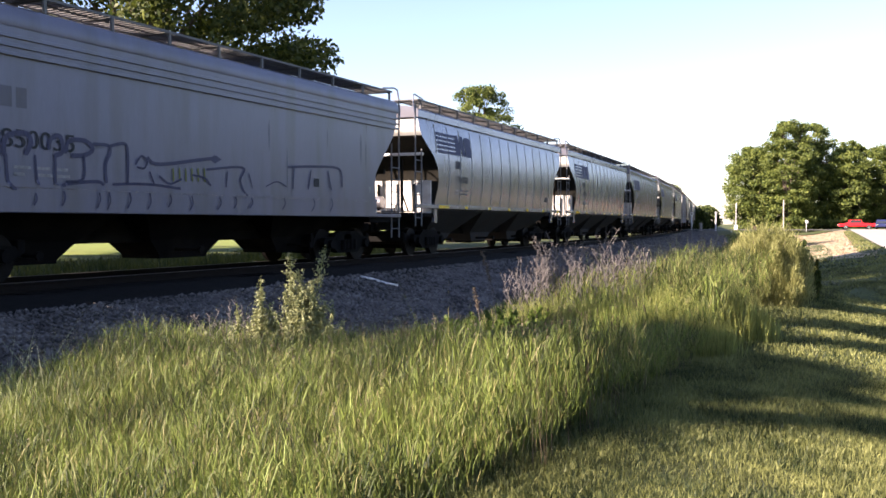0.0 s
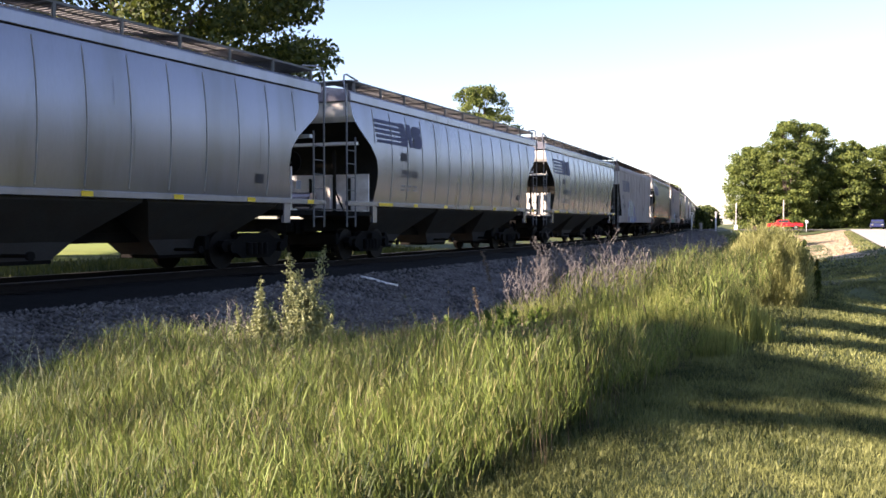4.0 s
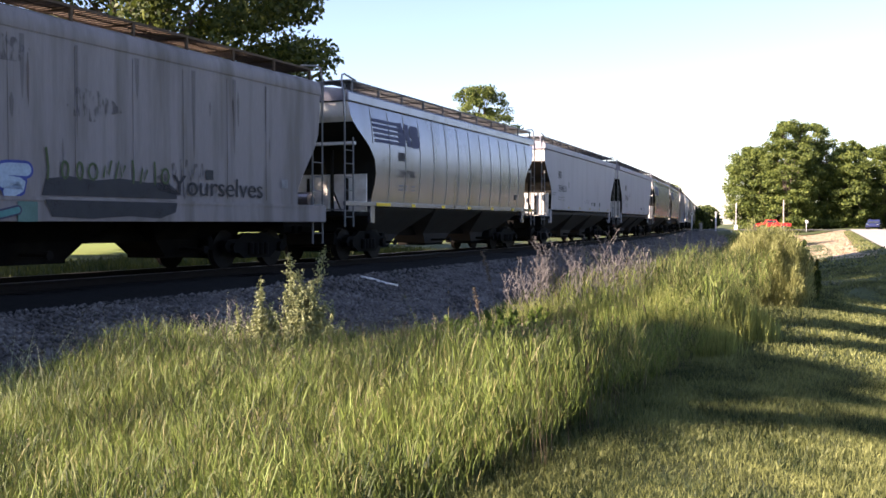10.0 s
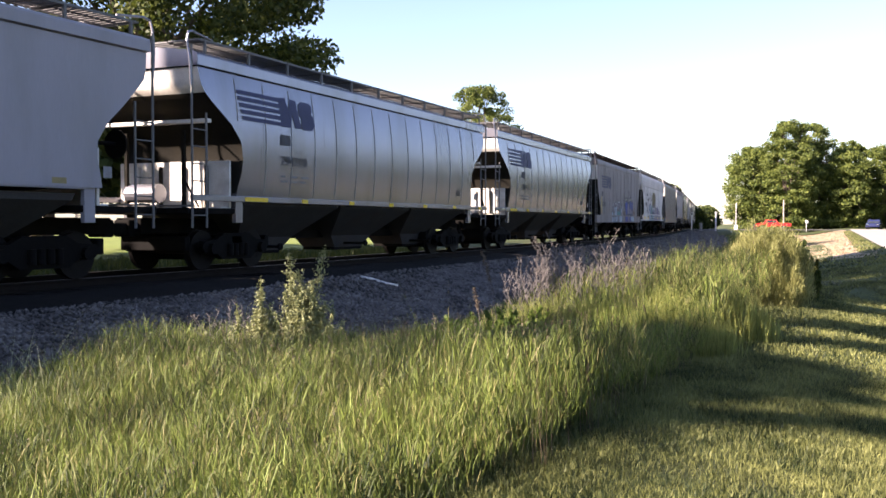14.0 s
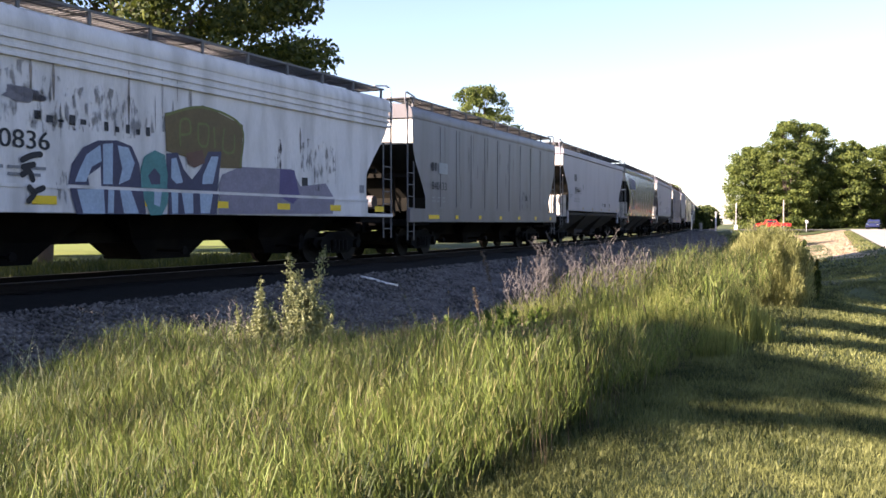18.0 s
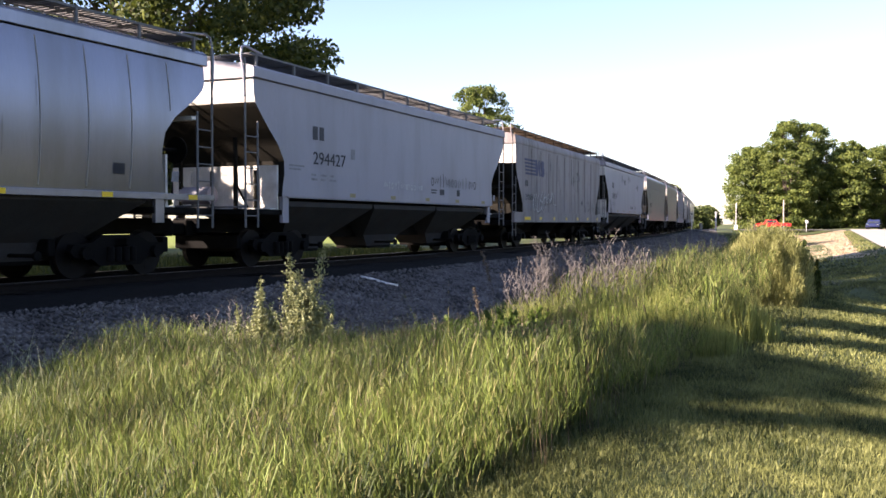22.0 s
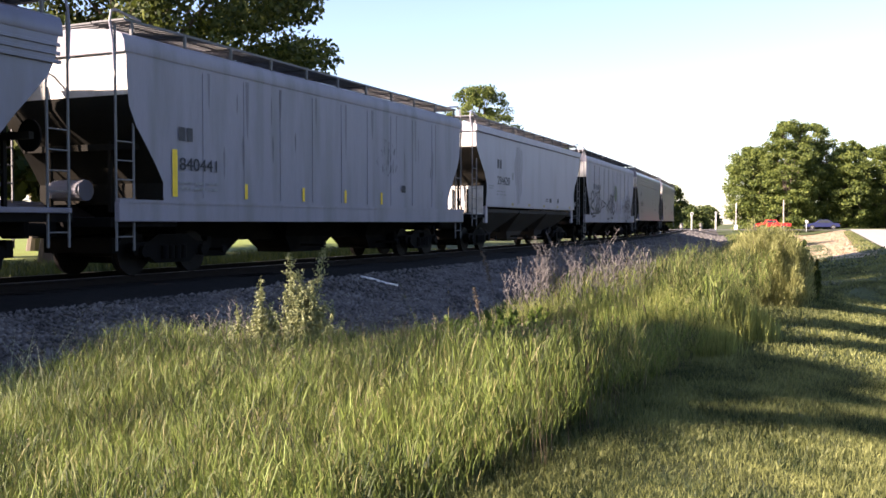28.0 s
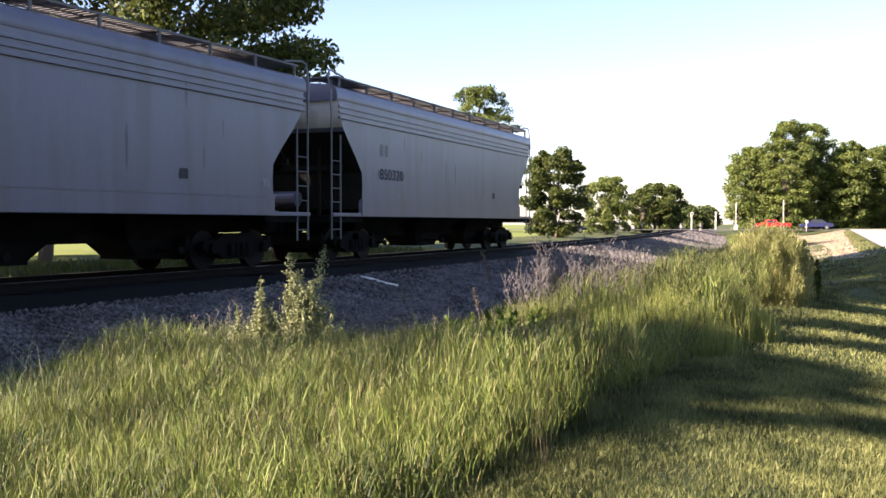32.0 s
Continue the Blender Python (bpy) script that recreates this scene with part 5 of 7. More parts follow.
def streaks(car, kind, seed, count, color, width=0.03):
    """Rust runs down the side."""
    rng = np.random.default_rng(seed)
    for k in range(count):
        u, z, d = rng.uniform(2.6, 14.5), rng.uniform(2.4, 3.9), rng.uniform(0.3, 1.0)
        w = width * rng.uniform(0.5, 1.5)
        bm = bmesh.new()
        shape(bm, kind, ((u - w * 0.1, z), (u + w * 0.1, z), (u + w / 2, z - d * 0.3), (u + w * 0.3, z - d * 0.8), (u, z - d), (u - w * 0.3, z - d * 0.75), (u - w / 2, z - d * 0.25)))
        part("rust_run", bm, color, car)


RUN_DARK = material("dark_grime_run", (0.05, 0.045, 0.042), 0.85, scale=5, vary=0.3, bump=0)
RUN_GREY = material("grime_run", (0.13, 0.12, 0.11), 0.8, scale=5, vary=0.3, bump=0)
GRIME = material("flaking_grime", (0.06, 0.055, 0.055), 0.85, scale=5, vary=0.3, bump=0)
flakes = GRIME.node_tree.nodes.new("ShaderNodeTexNoise")
flakes.inputs["Scale"].default_value, flakes.inputs["Detail"].default_value = 5.0, 8
spread_out = GRIME.node_tree.nodes.new("ShaderNodeMapping")
spread_out.inputs["Scale"].default_value = (2.0, 2.0, 0.7)
where = GRIME.node_tree.nodes.new("ShaderNodeTexCoord")
cover = GRIME.node_tree.nodes.new("ShaderNodeMapRange")
cover.inputs["From Min"].default_value, cover.inputs["From Max"].default_value = 0.5, 0.62
GRIME.node_tree.links.new(where.outputs["Object"], spread_out.inputs["Vector"])
GRIME.node_tree.links.new(spread_out.outputs["Vector"], flakes.inputs["Vector"])
GRIME.node_tree.links.new(flakes.outputs["Fac"], cover.inputs["Value"])
GRIME.node_tree.links.new(cover.outputs["Result"], GRIME.node_tree.nodes["Principled BSDF"].inputs["Alpha"])
RUST = material("rust_stain", (0.13, 0.07, 0.035), 0.9, scale=6, vary=0.4, bump=0)
GRIME_THIN = GRIME.copy()
GRIME_THIN.name = "thin_grime"
for node in GRIME_THIN.node_tree.nodes:
    if node.type == "MAP_RANGE" and node.inputs["From Min"].default_value == 0.5:
        node.inputs["To Max"].default_value = 0.45
RUST_FLAKES = GRIME.copy()
RUST_FLAKES.name = "rust_flakes"
for node in RUST_FLAKES.node_tree.nodes:
    if node.type == "HUE_SAT":
        node.inputs["Color"].default_value = (0.17, 0.14, 0.085, 1)
    if node.type == "MAP_RANGE" and node.inputs["From Min"].default_value == 0.5:
        node.inputs["From Min"].default_value, node.inputs["From Max"].default_value, node.inputs["To Max"].default_value = 0.38, 0.72, 0.75
PATCH_GREY = material("repaint_patch", (0.24, 0.26, 0.27), 0.6, scale=3, vary=0.1, bump=0)
for worn, share in ((RUN_GREY, 0.3), (RUST, 0.45), (RUN_DARK, 0.28)):
    worn.node_tree.nodes["Principled BSDF"].inputs["Alpha"].default_value = share
SOOT = material("painted_over_grey", (0.045, 0.045, 0.05), 0.8, scale=3, vary=0.25, bump=0)
SOOT.node_tree.nodes["Principled BSDF"].inputs["Alpha"].default_value = 0.85
SPRAY["soot"] = SOOT
SMUDGE = material("faint_grey_smudge", (0.12, 0.115, 0.115), 0.7, scale=5, vary=0.3, bump=0)
SMUDGE.node_tree.nodes["Principled BSDF"].inputs["Alpha"].default_value = 0.16
DULL_YELLOW = material("dull_yellow_reflector", (0.26, 0.21, 0.1), 0.6, scale=6, vary=0.25, bump=0)
TEAL_SILL = material("teal_sill_paint", (0.09, 0.17, 0.15), 0.7, scale=3, vary=0.25, bump=0)


def dress(car, kind, text, logo_ink, seed):
    """The standard lettering and reflectors of one wagon."""
    rng = np.random.default_rng(seed)
    if logo_ink:
        logo(car, kind, logo_ink, 1.98 if kind == "curved" else 1.95, 3.17 if kind == "curved" else 2.92, 1.0)
    if kind == "curved":
        mark, num, small = (3.48, 2.74, 0.24), (3.48, 2.29, 0.22), (3.5, 2.02)
    elif kind == "smooth":
        mark, num, small = (3.12, 2.98, 0.32), (3.12, 2.4, 0.31), (3.05, 2.12)
    elif kind == "posted":
        mark, num, small = ((2.15, 2.58, 0.26), (2.15, 2.02, 0.25), (2.2, 1.75)) if not logo_ink else ((2.0, 2.45, 0.24), (2.02, 1.92, 0.23), (2.2, 1.7))
    else:
        mark, num, small = (3.0, 2.8, 0.32), (3.0, 2.18, 0.3), (3.25, 1.85)
    if text == "850836":
        mark = (2.62, 2.2, 0.25)
    elif text == "840818":
        mark, num, small = (2.62, 2.74, 0.28), (3.25, 2.74, 0.27), (11.3, 1.32)
    ink = BLACK_INK if kind == "smooth" else DARK_LETTER if kind == "curved" else BLACK_INK
    if text:
        u, z, h = mark
        bars(car, kind, "stencil_mark", [(u, u + h * 0.72, z, z + h), (u + h * 0.95, u + h * 1.6, z, z + h)], RUN_GREY if kind == "ribbed" and text != "850836" else DARK_LETTER)
        number(car, kind, text, num[0], num[1], num[2], ink)
    u, z = small
    bars(car, kind, "stencil", [(u + 0.42 * (k % 3), u + 0.42 * (k % 3) + rng.uniform(0.2, 0.36), z - 0.11 * (k // 3), z - 0.11 * (k // 3) + 0.05) for k in range(6)], GREY_LETTER)
    bars(car, kind, "stencil", [(11.9 if kind != "curved" else 13.7, 12.15 if kind != "curved" else 13.98, 1.86, 2.06)], BLACK_INK)
    bars(car, kind, "stencil", [(15.2 if kind in ("smooth", "curved") else 14.6, 15.4 if kind in ("smooth", "curved") else 14.85, 1.78, 1.98)], GREY_LETTER)
    zr = {"curved": (1.455, 1.545), "posted": (1.12, 1.24), "ribbed": (1.3, 1.44), "smooth": (1.64, 1.72)}[kind]
    if kind == "curved" or text in ("850836", "840133", "292889"):
        for k in range(7):
            u = (2.2 if kind == "curved" else 1.85) + 2.25 * k
            wide = 0.85 if k == 0 else 0.5 if kind == "ribbed" else 0.26
            bm = bmesh.new()
            y = 1.552 if kind == "curved" else 1.612
            for uu, zz in ((u, zr[0]), (u + wide, zr[0]), (u + wide, zr[1]), (u, zr[1])):
                bm.verts.new((at_u(uu), y, zz))
            bm.verts.ensure_lookup_table()
            bm.faces.new(bm.verts[:])
            part("reflector", bm, YELLOW, car)
    if kind == "smooth":
        bars(car, kind, "stencil", [(4.95, 5.17, 2.62, 2.88), (2.1, 2.75, 2.3, 2.34), (2.1, 2.6, 2.22, 2.26)], GREY_LETTER)
        bars(car, kind, "stencil", [(9.9, 10.35, 1.98, 2.02), (9.9, 10.3, 1.9, 1.94), (10.55, 10.9, 1.86, 2.04)], DARK_LETTER)
        for k in range(5):
            bars(car, kind, "reflector", [(4.9 + 2.3 * k, 5.2 + 2.3 * k, 1.65, 1.75)], DULL_YELLOW)
    if kind == "posted":
        streaks(car, kind, seed, 5 if text[:2] == "84" else 16, RUN_GREY, 0.075)
        streaks(car, kind, seed + 1, 5, RUST, 0.04)
    if kind == "posted":
        for i in range(9):
            u, d, w = 2.95 + 1.39 * i + rng.uniform(-0.08, 0.3), rng.uniform(0.5, 1.9), rng.uniform(0.06, 0.16)
            bm = bmesh.new()
            shape(bm, kind, ((u - w / 2, 3.98), (u + w / 2, 3.98), (u + w * 0.4, 3.98 - d * 0.6), (u + w * 0.1, 3.98 - d), (u - w * 0.15, 3.98 - d * 0.9), (u - w * 0.4, 3.98 - d * 0.5)), 0.0005)
            part("grime_run", bm, RUN_DARK, car)
        for k in range(1 if text[:2] == "84" else 2):
            u, z = rng.uniform(8.2, 13.5), rng.uniform(1.6, 3.6)
            patch(car, kind, u, u + rng.uniform(0.8, 2.2), z - rng.uniform(0.3, 0.8), z + 0.2, GRIME_THIN, seed + 30 + k, "grime_patch")
    elif kind == "ribbed":
        streaks(car, kind, seed, 6, RUN_GREY, 0.06)
    elif kind == "curved":
        streaks(car, kind, seed, 4, RUN_GREY, 0.03)


KIND_LABEL = {"curved": "silver curved-side covered hopper wagon", "smooth": "pale grey smooth covered hopper wagon",
              "posted": "worn grey covered hopper wagon", "ribbed": "grey ribbed covered hopper wagon"}
CAR_LIST = [
    # kind, paint, number, logo, what sets it apart
    ("ribbed", GREY_BLUE, "850035", None, "with dark bubble graffiti"), ("curved", SILVER, "294706", NAVY_INK, ""), ("curved", SILVER, "294753", NAVY_INK, ""), ("curved", SILVER, "295049", NAVY_INK, ""),
    ("curved", SILVER, "294740", NAVY_INK, ""), ("curved", SILVER, "294783", NAVY_INK, ""), ("posted", GREY_WORN, "292535", NAVY_INK, "with green and white graffiti"), ("curved", SILVER, "294808", NAVY_INK, ""),
    ("posted", GREY_WORN, "292727", NAVY_INK, "with scrawls and a teal sill"), ("curved", SILVER, "294703", NAVY_INK, ""), ("smooth", WHITE_GREY, "294631", None, ""), ("smooth", WHITE_GREY, "294461", None, ""),
    ("curved", SILVER, "294719", NAVY_INK, ""), ("curved", SILVER, "294712", NAVY_INK, ""), ("posted", GREY_WORN, "292738", NAVY_INK, "with blue and purple graffiti"), ("ribbed", WHITE_WORN, "850836", None, "with blue graffiti and rust"),
    ("posted", GREY_PLAIN, "840133", None, "with a repainted patch"), ("smooth", WHITE_GREY, "294441", None, ""), ("curved", SILVER, "295007", NAVY_INK, ""), ("smooth", WHITE_GREY, "294427", None, "with scrawled writing"),
    ("posted", GREY_WORN, "292889", NAVY_INK, "with white bubble graffiti"), ("smooth", WHITE_GREY, "294139", None, "with rust spots"), ("ribbed", GREY_BLUE, "850957", None, ""), ("ribbed", GREY_BLUE, "", None, ""),
    ("posted", GREY_LIGHT, "840441", None, "with yellow reflectors"), ("smooth", WHITE_GREY, "294620", None, "with a grey soot band"), ("posted", GREY_LIGHT, "840818", None, "with black graffiti and a green disc"), ("ribbed", GREY_BLUE, "850205", None, ""),
    ("ribbed", GREY_BLUE, "850320", None, "at the train's end"),
]
# where the gap behind each wagon lies along the track at the start
GAPS = [23.90, 40.97, 58.62, 76.05, 93.28, 110.31, 126.84, 144.51, 161.02, 178.02, 195.29, 212.32, 229.35, 245.9, 262.44, 279.49, 295.93, 312.81,
        329.63, 346.88, 363.52, 380.60, 397.26, 413.64, 430.35, 446.45, 463.00, 479.91, 496.9]


def rolled(t):
    """How far the train has run by t."""
    return 14.004 * t + 0.01239 * t * t


def car_pose(s):
    xa, ya, _ = on_track(s - 5.9)
    xb, yb, _ = on_track(s + 5.9)
    return pose((xa + xb) / 2, (ya + yb) / 2, 0, 0, 0, math.degrees(math.atan2(ya - yb, xa - xb)))


train = []
prototypes = {}
CAR_LIST.append(("ribbed", GREY_BLUE, "", None, "ahead of the others"))
GAPS.append(GAPS[0] - 17.0)
for i, (kind, paint, text, ink, apart) in enumerate(CAR_LIST):
    key = (kind, paint.name)
    # wagons differ a little in length between their couplings
    length = GAPS[i] - GAPS[i - 1] if 0 < i < len(GAPS) - 1 else COUPLED
    s = GAPS[i] - length / 2
    if key not in prototypes:
        prototypes[key] = hopper(kind, paint)
        car = prototypes[key]
        car.matrix_basis = car_pose(s)
    else:
        car = copy_thing(prototypes[key], car_pose(s))
    car.scale = (length / COUPLED, 1, 1)
    train.append((car, s))
    tagged(car, (KIND_LABEL[kind] + " " + apart).strip(), "freight wagon", "wagons of the freight train")
for i, (kind, paint, text, ink, apart) in enumerate(CAR_LIST):
    dress(train[i][0], kind, text, ink, 100 + 7 * i)

car = train[6][0]
for k, spot in enumerate(((4.2, 4.75, 1.95, 2.3), (4.1, 5.0, 1.06, 1.42), (6.9, 7.7, 1.55, 2.1), (7.2, 8.1, 1.1, 1.5))):
    patch(car, "posted", *spot, "purple", 60 + k, "graffiti")
piece(car, "posted", [("pale", [(4.75, 2.25), (5.2, 2.35), (5.15, 2.0), (4.5, 1.75), (4.6, 1.5), (4.95, 1.6)]), ("green", [(5.3, 2.3), (5.15, 1.85), (5.0, 1.4), (4.85, 1.15)]), ("pale", [(5.75, 2.3), (5.45, 1.8), (5.4, 1.45)]),
                      ("white", [(5.85, 2.25), (5.95, 1.9), (5.9, 1.45)]), ("green", [(6.2, 2.2), (6.1, 1.9), (6.15, 1.5)]), ("pale", [(6.5, 2.25), (6.35, 1.8), (6.3, 1.5)]), ("mauve", [(6.8, 2.2), (6.75, 1.8), (6.65, 1.5)])], "black", "white", 0.045, 0.13)
piece(car, "posted", [("pale", [(5.3, 1.36), (5.3, 1.1)]), ("pale", [(5.3, 1.22), (5.65, 1.22)]), ("blue", [(5.7, 1.36), (5.7, 1.1)]), ("pale", [(6.0, 1.38), (6.05, 1.1)]), ("pale", [(6.35, 1.38), (6.3, 1.1), (6.6, 1.12)]), ("blue", [(6.9, 1.36), (6.85, 1.1), (7.2, 1.2)]), ("mauve", [(7.35, 1.75), (7.55, 1.7), (7.5, 1.35), (7.3, 1.3)])], "blue", "pale", 0.03, 0.09)
patch(car, "posted", 2.4, 3.6, 1.6, 1.75, "grey", 6)
car = train[8][0]
piece(car, "posted", [("pale", [(5.75, 1.82), (5.8, 1.5)]), ("pale", [(6.15, 1.8), (6.25, 1.5)]), ("pale", [(6.2, 1.84), (6.6, 1.72), (6.45, 1.5)]), ("pale", [(7.4, 1.84), (6.95, 1.82), (6.95, 1.66)]), ("pale", [(6.95, 1.64), (7.3, 1.6), (7.05, 1.48)])], "blue", None, 0.045, 0.2)
piece(car, "posted", [("teal", [(6.0, 1.3), (6.05, 1.15)]), ("teal", [(6.5, 1.3), (6.7, 1.12), (7.2, 1.2)])], "ink", None, 0.03, 0.1)
bars(car, "posted", "graffiti", [(5.6, 6.6, 1.98, 2.08)], SPRAY["teal"])
blob(car, "posted", "soot", ((7.7, 1.42), (7.8, 1.72), (8.3, 1.78), (8.9, 1.73), (9.5, 1.79), (10.2, 1.74), (10.8, 1.77), (11.05, 1.6), (11.0, 1.4)), 0.001)
blob(car, "posted", "soot", ((7.75, 1.38), (11.0, 1.38), (10.95, 1.2), (10.5, 1.08), (9.7, 1.12), (8.8, 1.07), (7.9, 1.1)), 0.001)
number(car, "posted", "Yourselves", 10.9, 1.54, 0.4, SPRAY["black"], 1.0, "letter")
scribble(car, "posted", 3.7, 5.3, 1.8, 0.28, "grey", 9)
scribble(car, "posted", 7.7, 10.7, 1.72, 0.4, "moss", 10, 0.05)
bars(car, "posted", "sill_paint", [(1.2, 5.4, 1.02, 1.34), (7.2, 7.6, 1.02, 1.34)], TEAL_SILL)
for k, spot in enumerate(((0.9, 2.6, 3.3, 4.0), (1.2, 4.2, 3.6, 4.02), (5.0, 7.5, 3.5, 4.0))):
    patch(car, "posted", *spot, RUST_FLAKES if k < 2 else GRIME_THIN, 90 + k, "grime_patch")
car = train[10][0]
scribble(car, "smooth", 8.3, 9.6, 1.95, 0.22, "grey", 11)
car = train[14][0]
bars(car, "posted", "stripe", [(1.9, 2.02, 1.5, 2.4)], YELLOW)
scribble(car, "posted", 1.2, 1.9, 3.3, 0.3, "grey", 14)
car = train[15][0]
for k, spot in enumerate(((2.9, 5.0, 2.5, 3.5), (4.0, 7.2, 2.5, 3.3), (4.9, 5.4, 2.55, 2.7), (4.6, 4.85, 1.25, 2.05), (10.8, 11.1, 2.2, 2.9), (11.8, 13.4, 1.9, 3.0), (1.2, 2.4, 2.9, 3.6), (12.9, 13.2, 1.8, 2.05))):
    patch(car, "ribbed", *spot, GRIME if k in (4, 6) else GRIME_THIN, 80 + k, "grime_patch")
bars(car, "ribbed", "stencil", [(4.2 + 0.24 * k, 4.33 + 0.24 * k, 2.66 - 0.03 * (k % 2), 2.8 - 0.05 * (k % 3)) for k in range(5)] + [(5.7 + 0.26 * k, 5.8 + 0.26 * k, 2.6, 2.76 - 0.06 * (k % 2)) for k in range(5)], DARK_LETTER)
streaks(car, "ribbed", 19, 14, RUST, 0.06)
patch(car, "ribbed", 3.6, 4.4, 2.9, 3.15, "grey", 20)
car = train[16][0]
bars(car, "posted", "repaint", [(2.75, 3.5, 2.52, 2.86)], PATCH_GREY)
car = train[19][0]
scribble(car, "smooth", 9.9, 13.5, 2.12, 0.34, "black", 21, 0.03)
scribble(car, "smooth", 6.8, 9.2, 1.95, 0.2, "white", 22)
car = train[21][0]
for k, (u0, u1, z0, z1) in enumerate(((6.5, 6.8, 3.5, 3.75), (7.4, 7.95, 3.4, 3.6), (9.05, 9.65, 3.62, 3.8), (12.6, 12.75, 3.3, 3.4), (12.95, 13.2, 3.2, 3.4), (2.6, 2.75, 1.7, 2.2), (2.4, 3.0, 1.64, 1.74))):
    patch(car, "smooth", u0 - 0.15, u1 + 0.15, z0 - 0.1, z1 + 0.1, RUST_FLAKES, 30 + k)
car = train[24][0]
bars(car, "posted", "stripe", [(1.95, 2.1, 1.5, 2.4)], YELLOW)
for u in (4.3, 6.6, 8.6, 10.6):
    bars(car, "posted", "stripe", [(u, u + 0.1, 1.5, 1.82)], YELLOW)
car = train[25][0]
patch(car, "smooth", 5.3, 6.4, 1.8, 4.0, SMUDGE, 41)
car = train[26][0]
bars(car, "posted", "stencil", [(2.35, 2.55, 2.9, 3.1)], GREY_LETTER)
# the larger sprayed pieces, shape by shape
car = train[14][0]
blob(car, "posted", "slate", ((5.22, 2.02), (5.85, 2.17), (6.32, 2.23), (6.95, 2.24), (7.87, 2.26), (8.36, 2.21), (8.78, 1.74), (8.90, 1.48), (8.86, 1.04), (5.15, 1.03)), 0.0010)
blob(car, "posted", "grey", ((5.27, 1.95), (5.75, 2.10), (5.85, 1.91), (5.72, 1.71), (5.31, 1.64)), 0.0030)
blob(car, "posted", "pale", ((5.29, 1.58), (5.61, 1.65), (5.69, 1.40), (5.26, 1.39)), 0.0030)
blob(car, "posted", "mauve", ((5.87, 1.91), (6.03, 2.11), (6.08, 1.82), (6.18, 1.44), (5.89, 1.40)), 0.0030)
blob(car, "posted", "grey", ((6.07, 2.07), (6.26, 2.18), (6.49, 2.10), (6.46, 1.97), (6.11, 1.92)), 0.0030)
blob(car, "posted", "pale", ((6.11, 1.89), (6.42, 1.90), (6.53, 1.64), (6.46, 1.41), (6.24, 1.42), (6.19, 1.63)), 0.0030)
blob(car, "posted", "grey", ((6.55, 2.04), (6.83, 2.17), (7.02, 2.08), (6.99, 1.97), (6.60, 1.93)), 0.0030)
blob(car, "posted", "pale", ((6.66, 1.90), (6.99, 1.97), (7.00, 1.46), (6.64, 1.43)), 0.0030)
blob(car, "posted", "mauve", ((7.07, 2.07), (7.34, 2.21), (7.52, 2.05), (7.50, 1.80), (7.21, 1.73), (7.09, 1.89)), 0.0030)
blob(car, "posted", "grey", ((7.57, 2.16), (7.83, 2.23), (7.93, 1.99), (7.75, 1.69), (7.54, 1.72)), 0.0030)
blob(car, "posted", "teal", ((7.09, 1.66), (7.54, 1.67), (7.76, 1.64), (7.76, 1.44), (7.09, 1.43)), 0.0030)
blob(car, "posted", "teal", ((7.83, 1.65), (8.12, 1.87), (8.36, 1.46), (7.84, 1.44)), 0.0030)
blob(car, "posted", "grey", ((7.98, 2.12), (8.27, 2.14), (8.32, 1.97), (8.09, 1.91)), 0.0030)
blob(car, "posted", "pale", ((8.35, 1.95), (8.50, 2.02), (8.74, 1.66), (8.55, 1.57)), 0.0030)
blob(car, "posted", "mauve", ((8.45, 1.54), (8.76, 1.63), (8.86, 1.48), (8.48, 1.46)), 0.0030)
blob(car, "posted", "pale", ((5.21, 1.32), (5.55, 1.34), (5.52, 1.05), (5.22, 1.05)), 0.0030)
blob(car, "posted", "grey", ((5.60, 1.34), (5.85, 1.34), (5.85, 1.05), (5.60, 1.05)), 0.0030)
blob(car, "posted", "pale", ((5.90, 1.34), (6.18, 1.35), (6.15, 1.07), (5.94, 1.06)), 0.0030)
blob(car, "posted", "grey", ((6.24, 1.35), (6.47, 1.35), (6.48, 1.07), (6.21, 1.07)), 0.0030)
blob(car, "posted", "pale", ((6.53, 1.36), (7.03, 1.36), (6.93, 1.06), (6.54, 1.06)), 0.0030)
blob(car, "posted", "grey", ((7.09, 1.37), (7.60, 1.38), (7.44, 1.07), (7.05, 1.07)), 0.0030)
blob(car, "posted", "mauve", ((7.63, 1.30), (7.76, 1.35), (7.79, 1.06), (7.47, 1.06)), 0.0030)
blob(car, "posted", "pale", ((7.81, 1.38), (8.23, 1.39), (8.23, 1.06), (7.85, 1.06)), 0.0030)
blob(car, "posted", "pale", ((8.30, 1.39), (8.81, 1.40), (8.63, 1.06), (8.29, 1.06)), 0.0030)
stroke(car, "posted", "slate", ((6.32, 1.81), (6.24, 1.54)), 0.050, 0.0050)
stroke(car, "posted", "slate", ((6.83, 1.84), (6.81, 1.60)), 0.050, 0.0050)
stroke(car, "posted", "slate", ((7.27, 2.02), (7.33, 1.92)), 0.050, 0.0050)
stroke(car, "posted", "slate", ((7.67, 2.05), (7.70, 1.87)), 0.050, 0.0050)
stroke(car, "posted", "slate", ((5.47, 1.89), (5.64, 1.94)), 0.050, 0.0050)
stroke(car, "posted", "white", ((6.22, 2.20), (6.59, 2.10), (6.92, 2.21), (7.12, 2.07)), 0.035, 0.0060)
stroke(car, "posted", "white", ((7.10, 2.12), (7.34, 2.23), (7.55, 2.18), (7.87, 2.25), (8.29, 2.17)), 0.035, 0.0060)
stroke(car, "posted", "white", ((8.39, 2.03), (8.72, 1.72), (8.86, 1.50)), 0.035, 0.0060)
